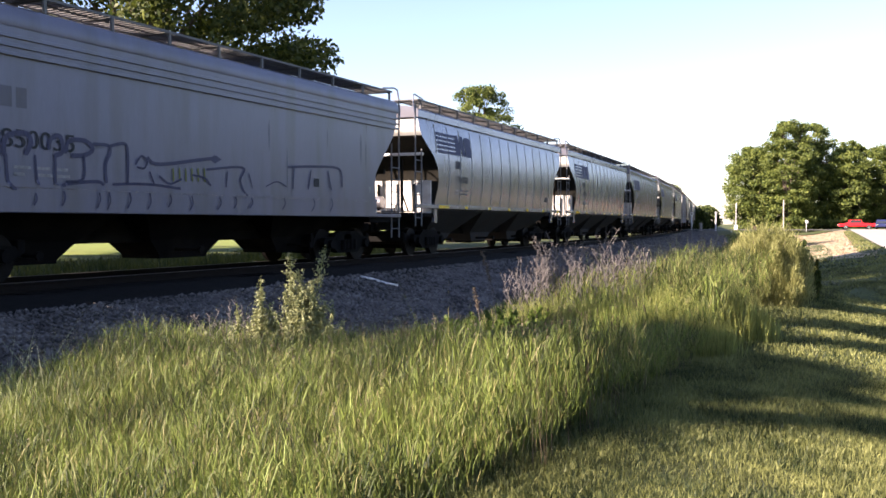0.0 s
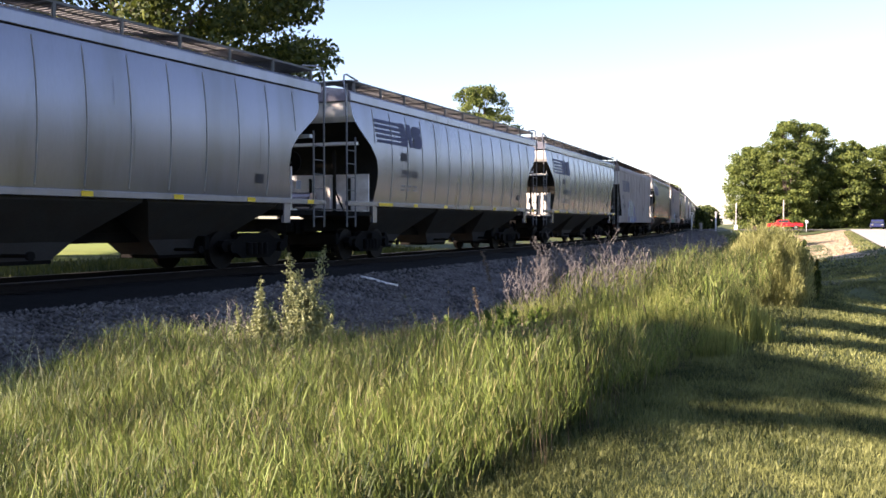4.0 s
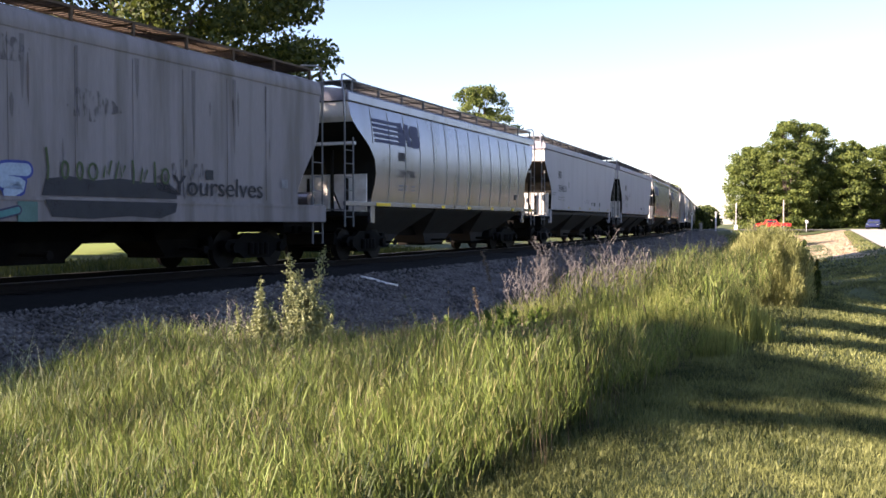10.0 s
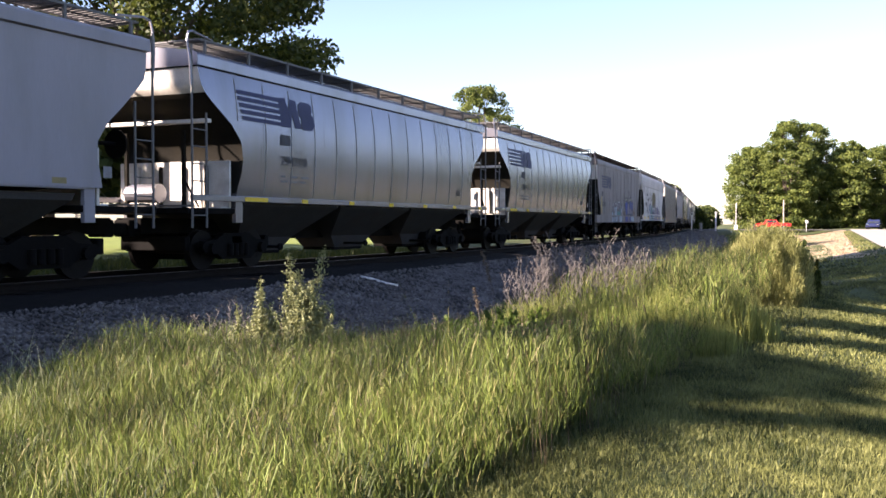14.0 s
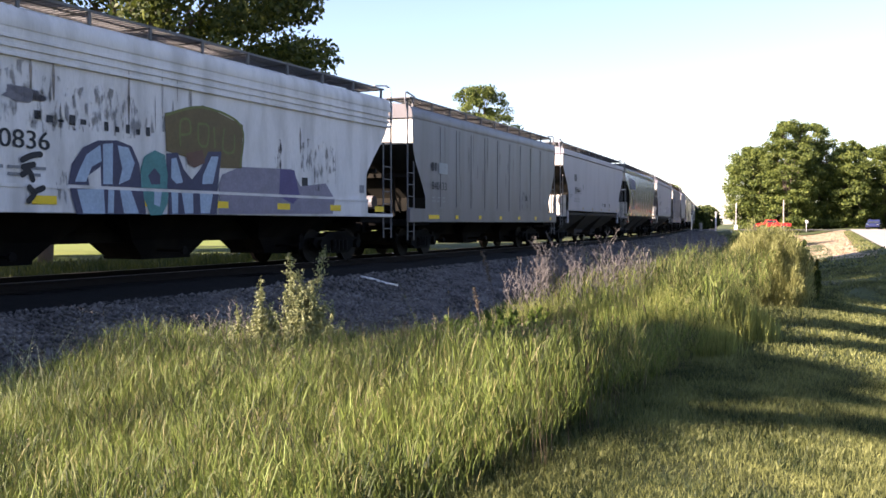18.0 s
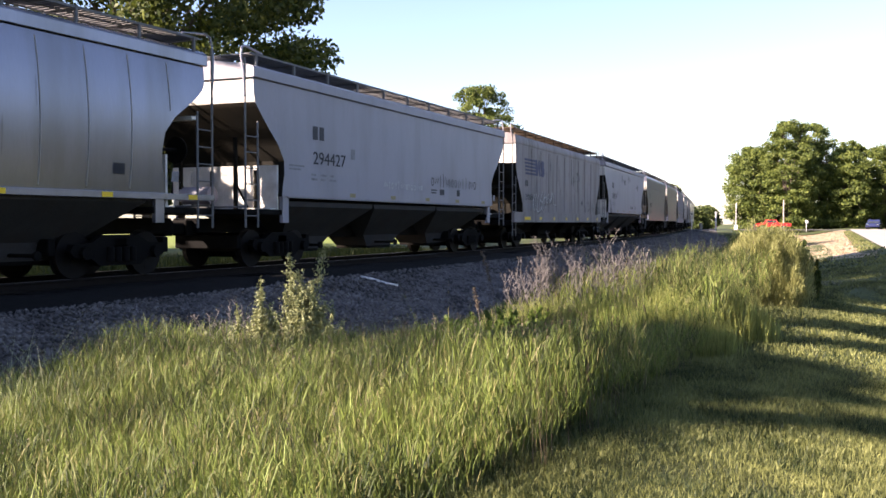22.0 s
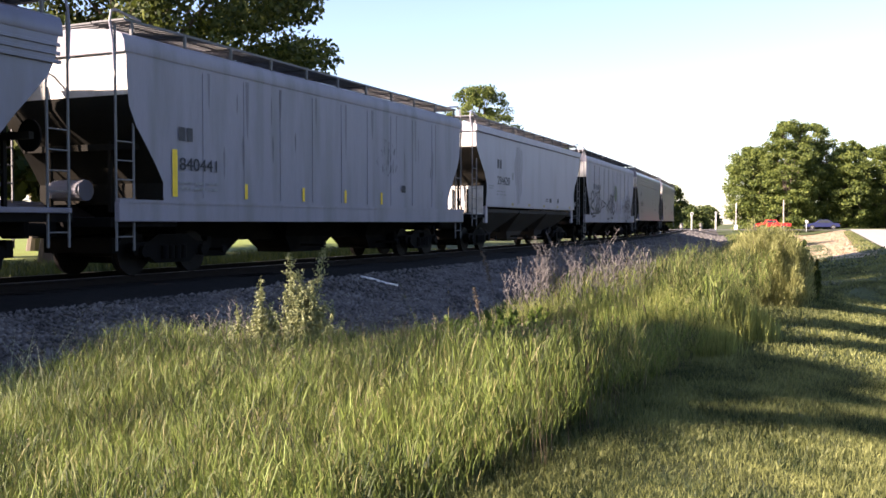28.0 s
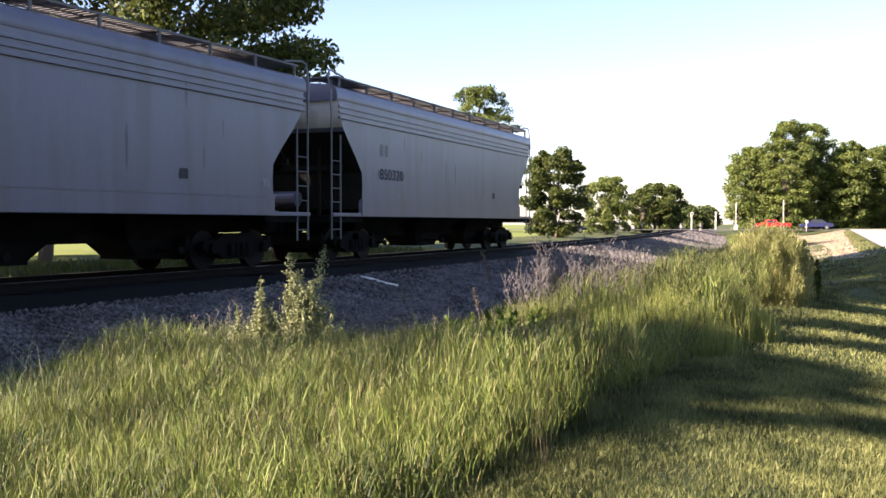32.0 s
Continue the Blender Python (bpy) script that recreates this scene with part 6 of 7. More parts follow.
stroke(car, "posted", "white", ((5.29, 1.97), (5.80, 2.14), (5.98, 2.11)), 0.035, 0.0060)
blob(car, "posted", "ink", ((9.94, 2.09), (10.18, 2.31), (10.89, 2.39), (11.17, 2.25), (11.66, 2.37), (11.90, 2.29), (12.30, 2.46), (12.71, 2.28), (12.96, 2.47), (13.24, 2.32), (13.39, 1.88), (13.15, 1.63), (13.59, 1.05), (9.81, 1.04), (9.95, 1.36), (10.27, 1.53)), 0.0010)
blob(car, "posted", "blue", ((10.14, 2.20), (10.58, 2.30), (10.89, 2.33), (11.08, 2.19), (11.00, 2.02), (10.95, 1.52), (10.41, 1.51), (10.37, 1.71), (10.17, 1.98)), 0.0030)
blob(car, "posted", "mauve", ((11.15, 2.11), (11.34, 2.19), (11.65, 2.20), (11.76, 1.57), (11.54, 1.54), (11.43, 1.62), (11.32, 1.54), (11.12, 1.55), (11.08, 1.80)), 0.0030)
blob(car, "posted", "blue", ((11.93, 2.20), (12.23, 2.38), (12.59, 2.24), (12.51, 2.00), (12.16, 1.90), (11.90, 2.02)), 0.0030)
blob(car, "posted", "mauve", ((11.99, 1.87), (12.25, 1.94), (12.39, 1.76), (12.44, 1.57), (12.08, 1.55), (11.95, 1.64)), 0.0030)
blob(car, "posted", "blue", ((12.69, 2.17), (12.96, 2.37), (13.16, 2.14), (13.13, 1.93), (12.83, 1.79), (12.59, 1.85)), 0.0030)
blob(car, "posted", "mauve", ((12.58, 1.72), (12.85, 1.75), (12.83, 1.58), (12.61, 1.57)), 0.0030)
blob(car, "posted", "blue", ((10.01, 1.34), (10.37, 1.43), (10.70, 1.42), (10.69, 1.07), (9.97, 1.07)), 0.0030)
blob(car, "posted", "blue", ((10.74, 1.42), (11.05, 1.43), (11.07, 1.07), (10.76, 1.07)), 0.0030)
blob(car, "posted", "mauve", ((11.18, 1.43), (11.65, 1.44), (11.55, 1.08), (11.20, 1.08)), 0.0030)
blob(car, "posted", "blue", ((11.78, 1.44), (12.15, 1.45), (12.17, 1.07), (11.85, 1.07)), 0.0030)
blob(car, "posted", "pale", ((12.25, 1.44), (12.70, 1.44), (12.70, 1.09), (12.36, 1.09)), 0.0030)
blob(car, "posted", "pale", ((12.83, 1.45), (13.41, 1.42), (13.54, 1.08), (12.82, 1.08)), 0.0030)
stroke(car, "posted", "cream", ((9.98, 2.16), (10.18, 2.35), (10.58, 2.42), (10.92, 2.42)), 0.050, 0.0020)
stroke(car, "posted", "cream", ((11.17, 2.30), (11.66, 2.42), (11.86, 2.36)), 0.050, 0.0020)
stroke(car, "posted", "cream", ((11.95, 2.34), (12.30, 2.51), (12.69, 2.38), (12.98, 2.54), (13.29, 2.36)), 0.050, 0.0020)
stroke(car, "posted", "cream", ((9.82, 1.38), (9.74, 1.19), (9.78, 1.05)), 0.050, 0.0020)
stroke(car, "posted", "cream", ((13.64, 1.39), (13.80, 1.23), (13.70, 1.06)), 0.050, 0.0020)
stroke(car, "posted", "ink", ((11.30, 1.91), (11.38, 1.81), (11.30, 1.71)), 0.060, 0.0060)
stroke(car, "posted", "ink", ((12.16, 2.22), (12.25, 2.15)), 0.060, 0.0060)
for k, spot in enumerate(((9.40, 9.86, 1.42, 1.72), (13.49, 14.08, 1.44, 1.85))):
    patch(car, "posted", *spot, "rust", 66 + k, "graffiti")
for k, spot in enumerate(((10.27, 11.32, 2.32, 2.63), (11.88, 12.54, 2.44, 2.72), (7.31, 7.62, 2.23, 2.65), (7.94, 8.35, 2.18, 2.42), (8.43, 8.90, 1.54, 2.20))):
    patch(car, "posted", *spot, GRIME, 70 + k, "grime_patch")
car = train[15][0]
blob(car, "ribbed", "mauve", ((8.83, 1.75), (8.94, 1.99), (9.55, 2.18), (11.47, 2.23), (11.85, 1.85), (12.95, 1.96), (13.32, 1.63), (13.21, 1.22), (8.78, 1.18)), 0.0008)
blob(car, "ribbed", "purple", ((11.02, 2.21), (11.59, 2.21), (11.80, 1.66), (11.47, 1.43), (10.97, 1.57)), 0.0012)
blob(car, "ribbed", "brown", ((7.24, 3.07), (8.36, 3.34), (9.66, 3.07), (9.61, 2.15), (8.90, 2.12), (7.27, 2.36)), 0.0012)
stroke(car, "ribbed", "olive", ((7.27, 3.04), (8.36, 3.30), (9.60, 3.04), (9.55, 2.18)), 0.050, 0.0030)
stroke(car, "ribbed", "olive", ((7.67, 2.50), (7.68, 2.95), (7.93, 3.00), (7.96, 2.76), (7.72, 2.70)), 0.050, 0.0030)
stroke(car, "ribbed", "olive", ((8.20, 2.94), (8.23, 2.57), (8.47, 2.56), (8.51, 2.94), (8.23, 2.96)), 0.050, 0.0030)
stroke(car, "ribbed", "olive", ((8.69, 2.92), (8.72, 2.53)), 0.050, 0.0030)
stroke(car, "ribbed", "olive", ((9.02, 2.92), (8.98, 2.50), (9.32, 2.48), (9.36, 2.83)), 0.050, 0.0030)
blob(car, "ribbed", "ink", ((4.87, 1.61), (4.96, 1.99), (5.21, 2.28), (5.54, 2.42), (6.01, 2.46), (6.36, 2.38), (6.55, 2.08), (6.67, 1.16), (5.01, 1.15), (4.92, 1.42)), 0.0020)
blob(car, "ribbed", "worn", ((5.31, 1.80), (5.60, 1.97), (5.61, 1.64), (5.35, 1.61)), 0.0040)
blob(car, "ribbed", "pale", ((5.12, 1.89), (5.28, 2.16), (5.60, 2.35), (5.63, 2.07), (5.40, 1.96), (5.27, 1.70), (5.02, 1.69)), 0.0040)
blob(car, "ribbed", "pale", ((5.66, 2.37), (5.90, 2.40), (5.88, 1.68), (5.66, 1.67)), 0.0040)
blob(car, "ribbed", "pale", ((6.01, 2.37), (6.28, 2.35), (6.43, 2.08), (6.30, 1.78), (6.03, 1.68), (6.12, 1.96)), 0.0040)
blob(car, "ribbed", "pale", ((5.03, 1.56), (5.63, 1.59), (5.66, 1.16), (5.16, 1.16)), 0.0040)
blob(car, "ribbed", "pale", ((5.74, 1.58), (5.88, 1.59), (5.86, 1.17), (5.72, 1.17)), 0.0040)
blob(car, "ribbed", "pale", ((6.01, 1.59), (6.28, 1.60), (6.49, 1.17), (6.11, 1.17)), 0.0040)
blob(car, "ribbed", "teal", ((6.58, 1.98), (6.68, 2.22), (6.96, 2.35), (7.23, 2.28), (7.31, 1.91), (7.25, 1.37), (7.10, 1.15), (6.79, 1.14), (6.61, 1.46)), 0.0030)
blob(car, "ribbed", "ink", ((6.77, 1.87), (6.94, 2.02), (7.10, 1.90), (7.09, 1.72), (6.86, 1.71)), 0.0050)
blob(car, "ribbed", "pale", ((6.89, 1.60), (7.10, 1.60), (7.04, 1.30), (6.88, 1.34)), 0.0050)
blob(car, "ribbed", "ink", ((7.27, 2.31), (7.59, 2.35), (7.76, 2.04), (8.00, 1.85), (8.26, 2.07), (8.51, 2.43), (8.93, 2.46), (8.71, 1.17), (7.28, 1.16)), 0.0025)
blob(car, "ribbed", "pale", ((7.41, 2.22), (7.55, 2.25), (7.74, 1.78), (7.55, 1.75), (7.40, 1.85)), 0.0050)
blob(car, "ribbed", "pale", ((8.60, 2.34), (8.83, 2.35), (8.64, 1.79), (8.31, 1.77), (8.33, 1.94)), 0.0050)
blob(car, "ribbed", "pale", ((7.35, 1.61), (7.55, 1.62), (7.54, 1.18), (7.38, 1.18)), 0.0050)
blob(car, "ribbed", "pale", ((7.64, 1.62), (7.98, 1.63), (7.99, 1.19), (7.74, 1.18)), 0.0050)
blob(car, "ribbed", "pale", ((8.18, 1.64), (8.61, 1.65), (8.49, 1.19), (8.21, 1.19)), 0.0050)
blob(car, "ribbed", "rust", ((7.82, 2.35), (8.33, 2.45), (8.40, 2.20), (8.08, 2.08), (7.88, 2.15)), 0.0050)
stroke(car, "ribbed", "black", ((3.95, 1.99), (4.13, 2.07), (4.31, 2.10)), 0.100, 0.0060)
stroke(car, "ribbed", "black", ((3.97, 1.88), (4.17, 1.93)), 0.100, 0.0060)
stroke(car, "ribbed", "black", ((3.95, 1.76), (4.08, 1.82), (4.15, 1.69)), 0.100, 0.0060)
stroke(car, "ribbed", "black", ((4.05, 1.56), (4.14, 1.46), (4.03, 1.35)), 0.100, 0.0060)
stroke(car, "ribbed", "black", ((4.19, 1.51), (4.32, 1.56)), 0.100, 0.0060)
car = train[0][0]
stroke(car, "ribbed", "ink", ((3.06, 2.07), (3.11, 2.33), (3.48, 2.41), (3.58, 2.28), (3.49, 2.11)), 0.090, 0.0060)
stroke(car, "ribbed", "ink", ((3.94, 2.22), (3.99, 2.37), (4.18, 2.42), (4.22, 2.18), (4.07, 2.10)), 0.080, 0.0060)
stroke(car, "ribbed", "ink", ((4.29, 2.19), (4.37, 2.36), (4.72, 2.39), (4.89, 2.26), (4.71, 2.15), (4.44, 2.12)), 0.080, 0.0060)
stroke(car, "ribbed", "ink", ((4.91, 2.35), (5.24, 2.35), (5.30, 2.23), (5.19, 2.03), (5.20, 1.72)), 0.060, 0.0060)
stroke(car, "ribbed", "ink", ((5.32, 2.35), (5.65, 2.41), (5.73, 2.21), (5.71, 1.70)), 0.060, 0.0060)
stroke(car, "ribbed", "ink", ((5.93, 2.07), (6.07, 2.22), (6.22, 2.14), (6.14, 2.00), (5.97, 2.01)), 0.040, 0.0060)
stroke(car, "ribbed", "ink", ((6.25, 2.19), (6.40, 2.10), (6.83, 2.12), (7.58, 2.23), (8.26, 2.32)), 0.070, 0.0060)
stroke(car, "ribbed", "ink", ((7.94, 2.07), (9.13, 2.17), (9.03, 1.89), (9.21, 1.59)), 0.050, 0.0060)
stroke(car, "ribbed", "ink", ((10.83, 2.27), (11.93, 2.34), (13.08, 2.34), (13.22, 1.92)), 0.060, 0.0060)
stroke(car, "ribbed", "ink", ((11.06, 2.23), (11.01, 1.79)), 0.050, 0.0060)
stroke(car, "ribbed", "ink", ((11.78, 2.22), (11.66, 1.81)), 0.050, 0.0060)
stroke(car, "ribbed", "ink", ((12.55, 2.25), (12.70, 1.82)), 0.050, 0.0060)
stroke(car, "ribbed", "ink", ((4.19, 1.62), (4.58, 1.68), (4.99, 1.71), (5.12, 1.67)), 0.060, 0.0060)
stroke(car, "ribbed", "ink", ((5.36, 1.68), (6.22, 1.71), (7.12, 1.66)), 0.050, 0.0060)
stroke(car, "ribbed", "ink", ((3.10, 2.05), (3.14, 1.64), (3.24, 1.53)), 0.050, 0.0060)
stroke(car, "ribbed", "ink", ((3.66, 2.07), (3.70, 1.62)), 0.040, 0.0060)
stroke(car, "ribbed", "ink", ((4.07, 2.06), (4.07, 1.64)), 0.050, 0.0060)
stroke(car, "ribbed", "ink", ((4.69, 2.12), (4.67, 1.75), (4.31, 1.68)), 0.050, 0.0060)
stroke(car, "ribbed", "ink", ((6.29, 1.93), (6.40, 1.72)), 0.040, 0.0060)
stroke(car, "ribbed", "ink", ((6.55, 1.87), (6.83, 1.74), (7.15, 1.84)), 0.040, 0.0060)
stroke(car, "ribbed", "ink", ((7.49, 1.94), (7.87, 1.89), (8.04, 1.76)), 0.040, 0.0060)
stroke(car, "ribbed", "ink", ((8.59, 2.04), (8.55, 1.75)), 0.040, 0.0060)
stroke(car, "ribbed", "ink", ((9.33, 2.05), (9.45, 1.76)), 0.030, 0.0060)
stroke(car, "ribbed", "ink", ((9.95, 1.80), (10.38, 1.92), (10.74, 1.83)), 0.030, 0.0060)
stroke(car, "ribbed", "ink", ((3.63, 1.46), (3.65, 1.38), (3.60, 1.29)), 0.035, 0.0060)
stroke(car, "ribbed", "ink", ((4.21, 1.51), (4.23, 1.40), (4.17, 1.29)), 0.035, 0.0060)
stroke(car, "ribbed", "ink", ((4.99, 1.51), (5.01, 1.39), (4.94, 1.26)), 0.035, 0.0060)
stroke(car, "ribbed", "ink", ((5.22, 1.52), (5.25, 1.38), (5.18, 1.24)), 0.035, 0.0060)
stroke(car, "ribbed", "ink", ((5.72, 1.53), (5.75, 1.40), (5.67, 1.27)), 0.035, 0.0060)
stroke(car, "ribbed", "ink", ((6.24, 1.53), (6.27, 1.39), (6.19, 1.26)), 0.035, 0.0060)
stroke(car, "ribbed", "ink", ((6.80, 1.52), (6.83, 1.42), (6.75, 1.31)), 0.035, 0.0060)
stroke(car, "ribbed", "ink", ((7.42, 1.52), (7.45, 1.38), (7.36, 1.25)), 0.035, 0.0060)
stroke(car, "ribbed", "ink", ((8.29, 1.52), (8.33, 1.40), (8.23, 1.28)), 0.035, 0.0060)
stroke(car, "ribbed", "ink", ((8.82, 1.53), (8.85, 1.42), (8.76, 1.31)), 0.035, 0.0060)
stroke(car, "ribbed", "ink", ((9.37, 1.52), (9.41, 1.42), (9.30, 1.32)), 0.035, 0.0060)
stroke(car, "ribbed", "ink", ((10.60, 1.55), (10.64, 1.43), (10.53, 1.31)), 0.035, 0.0060)
stroke(car, "ribbed", "ink", ((11.83, 1.57), (11.88, 1.43), (11.75, 1.28)), 0.035, 0.0060)
stroke(car, "ribbed", "ink", ((12.65, 1.59), (12.70, 1.44), (12.57, 1.29)), 0.035, 0.0060)
stroke(car, "ribbed", "olive", ((6.93, 2.02), (6.94, 1.81)), 0.045, 0.0050)
stroke(car, "ribbed", "olive", ((7.11, 2.03), (7.12, 1.81)), 0.045, 0.0050)
stroke(car, "ribbed", "olive", ((7.29, 2.04), (7.30, 1.82)), 0.045, 0.0050)
stroke(car, "ribbed", "olive", ((7.47, 2.05), (7.49, 1.83)), 0.045, 0.0050)
stroke(car, "ribbed", "olive", ((7.66, 2.06), (7.67, 1.84)), 0.045, 0.0050)
stroke(car, "ribbed", "olive", ((7.85, 2.07), (7.87, 1.84)), 0.045, 0.0050)
blob(car, "ribbed", "ink", ((7.98, 2.30), (8.19, 2.37), (8.41, 2.30), (8.19, 2.20)), 0.0040)
car = train[26][0]
stroke(car, "posted", "black", ((7.24, 2.00), (7.52, 2.33), (7.75, 2.26), (7.72, 1.89), (7.51, 1.74), (7.29, 1.77), (7.23, 1.97)), 0.090, 0.0060)
stroke(car, "posted", "black", ((7.52, 2.33), (7.64, 2.54), (7.87, 2.59), (8.01, 2.45), (7.92, 2.22), (8.02, 2.19)), 0.080, 0.0060)
stroke(car, "posted", "black", ((8.02, 2.41), (8.19, 2.47), (8.28, 2.30), (8.20, 2.04)), 0.070, 0.0060)
stroke(car, "posted", "black", ((8.33, 2.44), (8.52, 2.55), (8.61, 2.38), (8.40, 2.11), (8.73, 2.07), (8.94, 1.93)), 0.080, 0.0060)
stroke(car, "posted", "black", ((7.71, 1.68), (7.99, 1.88), (8.08, 2.09), (8.20, 1.74), (7.96, 1.56), (7.74, 1.64)), 0.080, 0.0060)
stroke(car, "posted", "black", ((8.59, 1.91), (8.92, 1.98), (9.01, 1.75), (8.80, 1.58), (8.52, 1.62)), 0.080, 0.0060)
stroke(car, "posted", "black", ((6.47, 1.95), (6.71, 1.96), (6.99, 1.85), (7.11, 1.60)), 0.100, 0.0060)
stroke(car, "posted", "black", ((6.91, 2.27), (7.11, 2.14), (6.77, 2.02)), 0.120, 0.0060)
stroke(car, "posted", "black", ((7.11, 2.11), (7.46, 2.26)), 0.100, 0.0060)
stroke(car, "posted", "black", ((8.19, 1.91), (8.40, 1.63), (8.56, 1.49), (8.86, 1.56)), 0.090, 0.0060)
stroke(car, "posted", "black", ((9.05, 1.69), (9.28, 1.60), (9.52, 1.77), (9.61, 2.02)), 0.050, 0.0060)
stroke(car, "posted", "black", ((12.58, 1.63), (12.69, 2.01), (12.97, 2.37), (13.28, 2.28), (13.34, 1.92), (12.90, 1.66)), 0.080, 0.0060)
stroke(car, "posted", "black", ((13.73, 2.33), (14.04, 2.44), (14.20, 2.21), (13.95, 1.84), (14.13, 1.62)), 0.090, 0.0060)
stroke(car, "posted", "black", ((14.36, 2.19), (14.52, 2.40), (14.66, 2.23), (14.45, 1.83), (14.82, 1.64)), 0.080, 0.0060)
stroke(car, "posted", "black", ((13.43, 2.17), (13.55, 1.80)), 0.070, 0.0060)
stroke(car, "posted", "black", ((12.73, 2.11), (13.09, 1.96), (13.51, 1.85)), 0.080, 0.0060)
stroke(car, "posted", "black", ((12.93, 2.07), (13.21, 1.74)), 0.070, 0.0060)
stroke(car, "posted", "black", ((13.55, 1.63), (13.75, 2.18), (13.97, 1.64)), 0.080, 0.0060)
stroke(car, "posted", "black", ((14.17, 1.65), (14.29, 2.13)), 0.080, 0.0060)
stroke(car, "posted", "black", ((14.78, 2.23), (14.97, 1.85), (14.78, 1.64)), 0.060, 0.0060)
stroke(car, "posted", "black", ((13.10, 2.32), (12.81, 1.90)), 0.070, 0.0060)
stroke(car, "posted", "black", ((7.71, 1.31), (8.06, 1.25), (8.29, 1.34)), 0.100, 0.0060)
stroke(car, "posted", "black", ((6.54, 1.23), (6.76, 1.18), (7.07, 1.28)), 0.120, 0.0060)
stroke(car, "posted", "black", ((12.64, 1.39), (12.76, 1.13), (13.25, 1.09), (13.44, 1.40)), 0.120, 0.0060)
stroke(car, "posted", "black", ((13.59, 1.41), (13.77, 1.21), (14.03, 1.39)), 0.090, 0.0060)
stroke(car, "posted", "black", ((14.12, 1.42), (14.54, 1.29), (14.73, 1.43)), 0.050, 0.0060)
stroke(car, "posted", "mauve", ((9.76, 1.99), (9.88, 1.73), (10.10, 1.63)), 0.050, 0.0060)
stroke(car, "posted", "mauve", ((10.19, 1.90), (10.35, 1.64), (10.61, 1.83)), 0.050, 0.0060)
stroke(car, "posted", "mauve", ((10.85, 1.82), (11.02, 1.66)), 0.050, 0.0060)
stroke(car, "posted", "mauve", ((11.82, 1.92), (11.91, 1.65)), 0.050, 0.0060)
stroke(car, "posted", "mauve", ((10.36, 2.12), (10.52, 1.83)), 0.050, 0.0060)
stroke(car, "posted", "black", ((2.12, 2.16), (2.03, 2.42), (2.31, 2.60), (2.61, 2.53), (2.73, 2.29), (2.54, 2.14)), 0.130, 0.0060)
stroke(car, "posted", "black", ((2.61, 2.15), (2.10, 2.03), (1.87, 1.86), (2.30, 1.75), (2.75, 1.64), (2.53, 1.46), (1.98, 1.47)), 0.140, 0.0060)
stroke(car, "posted", "black", ((1.74, 1.80), (1.85, 1.55), (2.05, 1.41)), 0.100, 0.0060)
stroke(car, "posted", "black", ((3.02, 2.33), (3.27, 2.57), (3.52, 2.26), (3.39, 1.70)), 0.120, 0.0060)
stroke(car, "posted", "black", ((3.68, 2.60), (3.83, 2.27), (3.67, 1.65)), 0.100, 0.0060)
stroke(car, "posted", "black", ((3.94, 2.60), (4.31, 2.64), (4.36, 2.37), (4.04, 2.15), (4.47, 1.73)), 0.120, 0.0060)
stroke(car, "posted", "black", ((4.58, 2.24), (4.83, 1.97), (4.58, 1.67)), 0.100, 0.0060)
stroke(car, "posted", "black", ((1.68, 2.48), (1.67, 2.09)), 0.060, 0.0060)
stroke(car, "posted", "black", ((1.48, 2.20), (1.87, 2.22)), 0.060, 0.0060)
stroke(car, "posted", "black", ((5.00, 1.75), (5.06, 2.18), (5.50, 2.13), (6.23, 2.02)), 0.080, 0.0060)
stroke(car, "posted", "black", ((5.15, 1.83), (5.92, 1.93)), 0.080, 0.0060)
stroke(car, "posted", "black", ((6.23, 1.73), (6.48, 1.96), (6.74, 1.67)), 0.080, 0.0060)
blob(car, "posted", "black", ((2.02, 1.41), (3.01, 1.56), (4.52, 1.67), (4.63, 1.56), (3.51, 1.43), (2.77, 1.29), (2.20, 1.26)), 0.0030)
blob(car, "posted", "black", ((3.01, 1.65), (3.31, 2.01), (3.57, 1.66), (3.93, 1.87), (4.20, 1.64), (3.51, 1.51)), 0.0035)
blob(car, "posted", "mauve", ((1.98, 1.63), (2.30, 1.72), (2.53, 1.60), (2.25, 1.46), (1.98, 1.51)), 0.0048)
bm = bmesh.new()
shape(bm, "posted", [(9.37 + 0.44 * math.cos(k * math.pi / 14), 2.67 + 0.5 * math.sin(k * math.pi / 14)) for k in range(28)], 0.003)
part("graffiti", bm, SPRAY["moss"], car, "dark green sprayed disc")
blob(car, "posted", "ink", ((9.07, 2.87), (9.39, 2.93), (9.44, 2.69), (9.18, 2.54), (9.04, 2.67)), 0.0045)
car = train[20][0]
stroke(car, "posted", "black", ((3.45, 2.13), (3.26, 1.80), (3.50, 1.46)), 0.050, 0.0030)
stroke(car, "posted", "white", ((3.37, 2.15), (3.18, 1.82), (3.42, 1.48)), 0.035, 0.0050)
stroke(car, "posted", "black", ((3.76, 2.14), (3.55, 1.75), (3.83, 1.47)), 0.050, 0.0030)
stroke(car, "posted", "white", ((3.67, 2.16), (3.47, 1.77), (3.75, 1.49)), 0.035, 0.0050)
stroke(car, "posted", "black", ((4.07, 2.16), (3.86, 1.52), (4.15, 1.47), (4.33, 1.90)), 0.050, 0.0030)
stroke(car, "posted", "white", ((3.99, 2.18), (3.77, 1.54), (4.07, 1.50), (4.24, 1.92)), 0.035, 0.0050)
stroke(car, "posted", "black", ((4.67, 2.24), (4.40, 1.93), (4.73, 1.79), (4.39, 1.48)), 0.050, 0.0030)
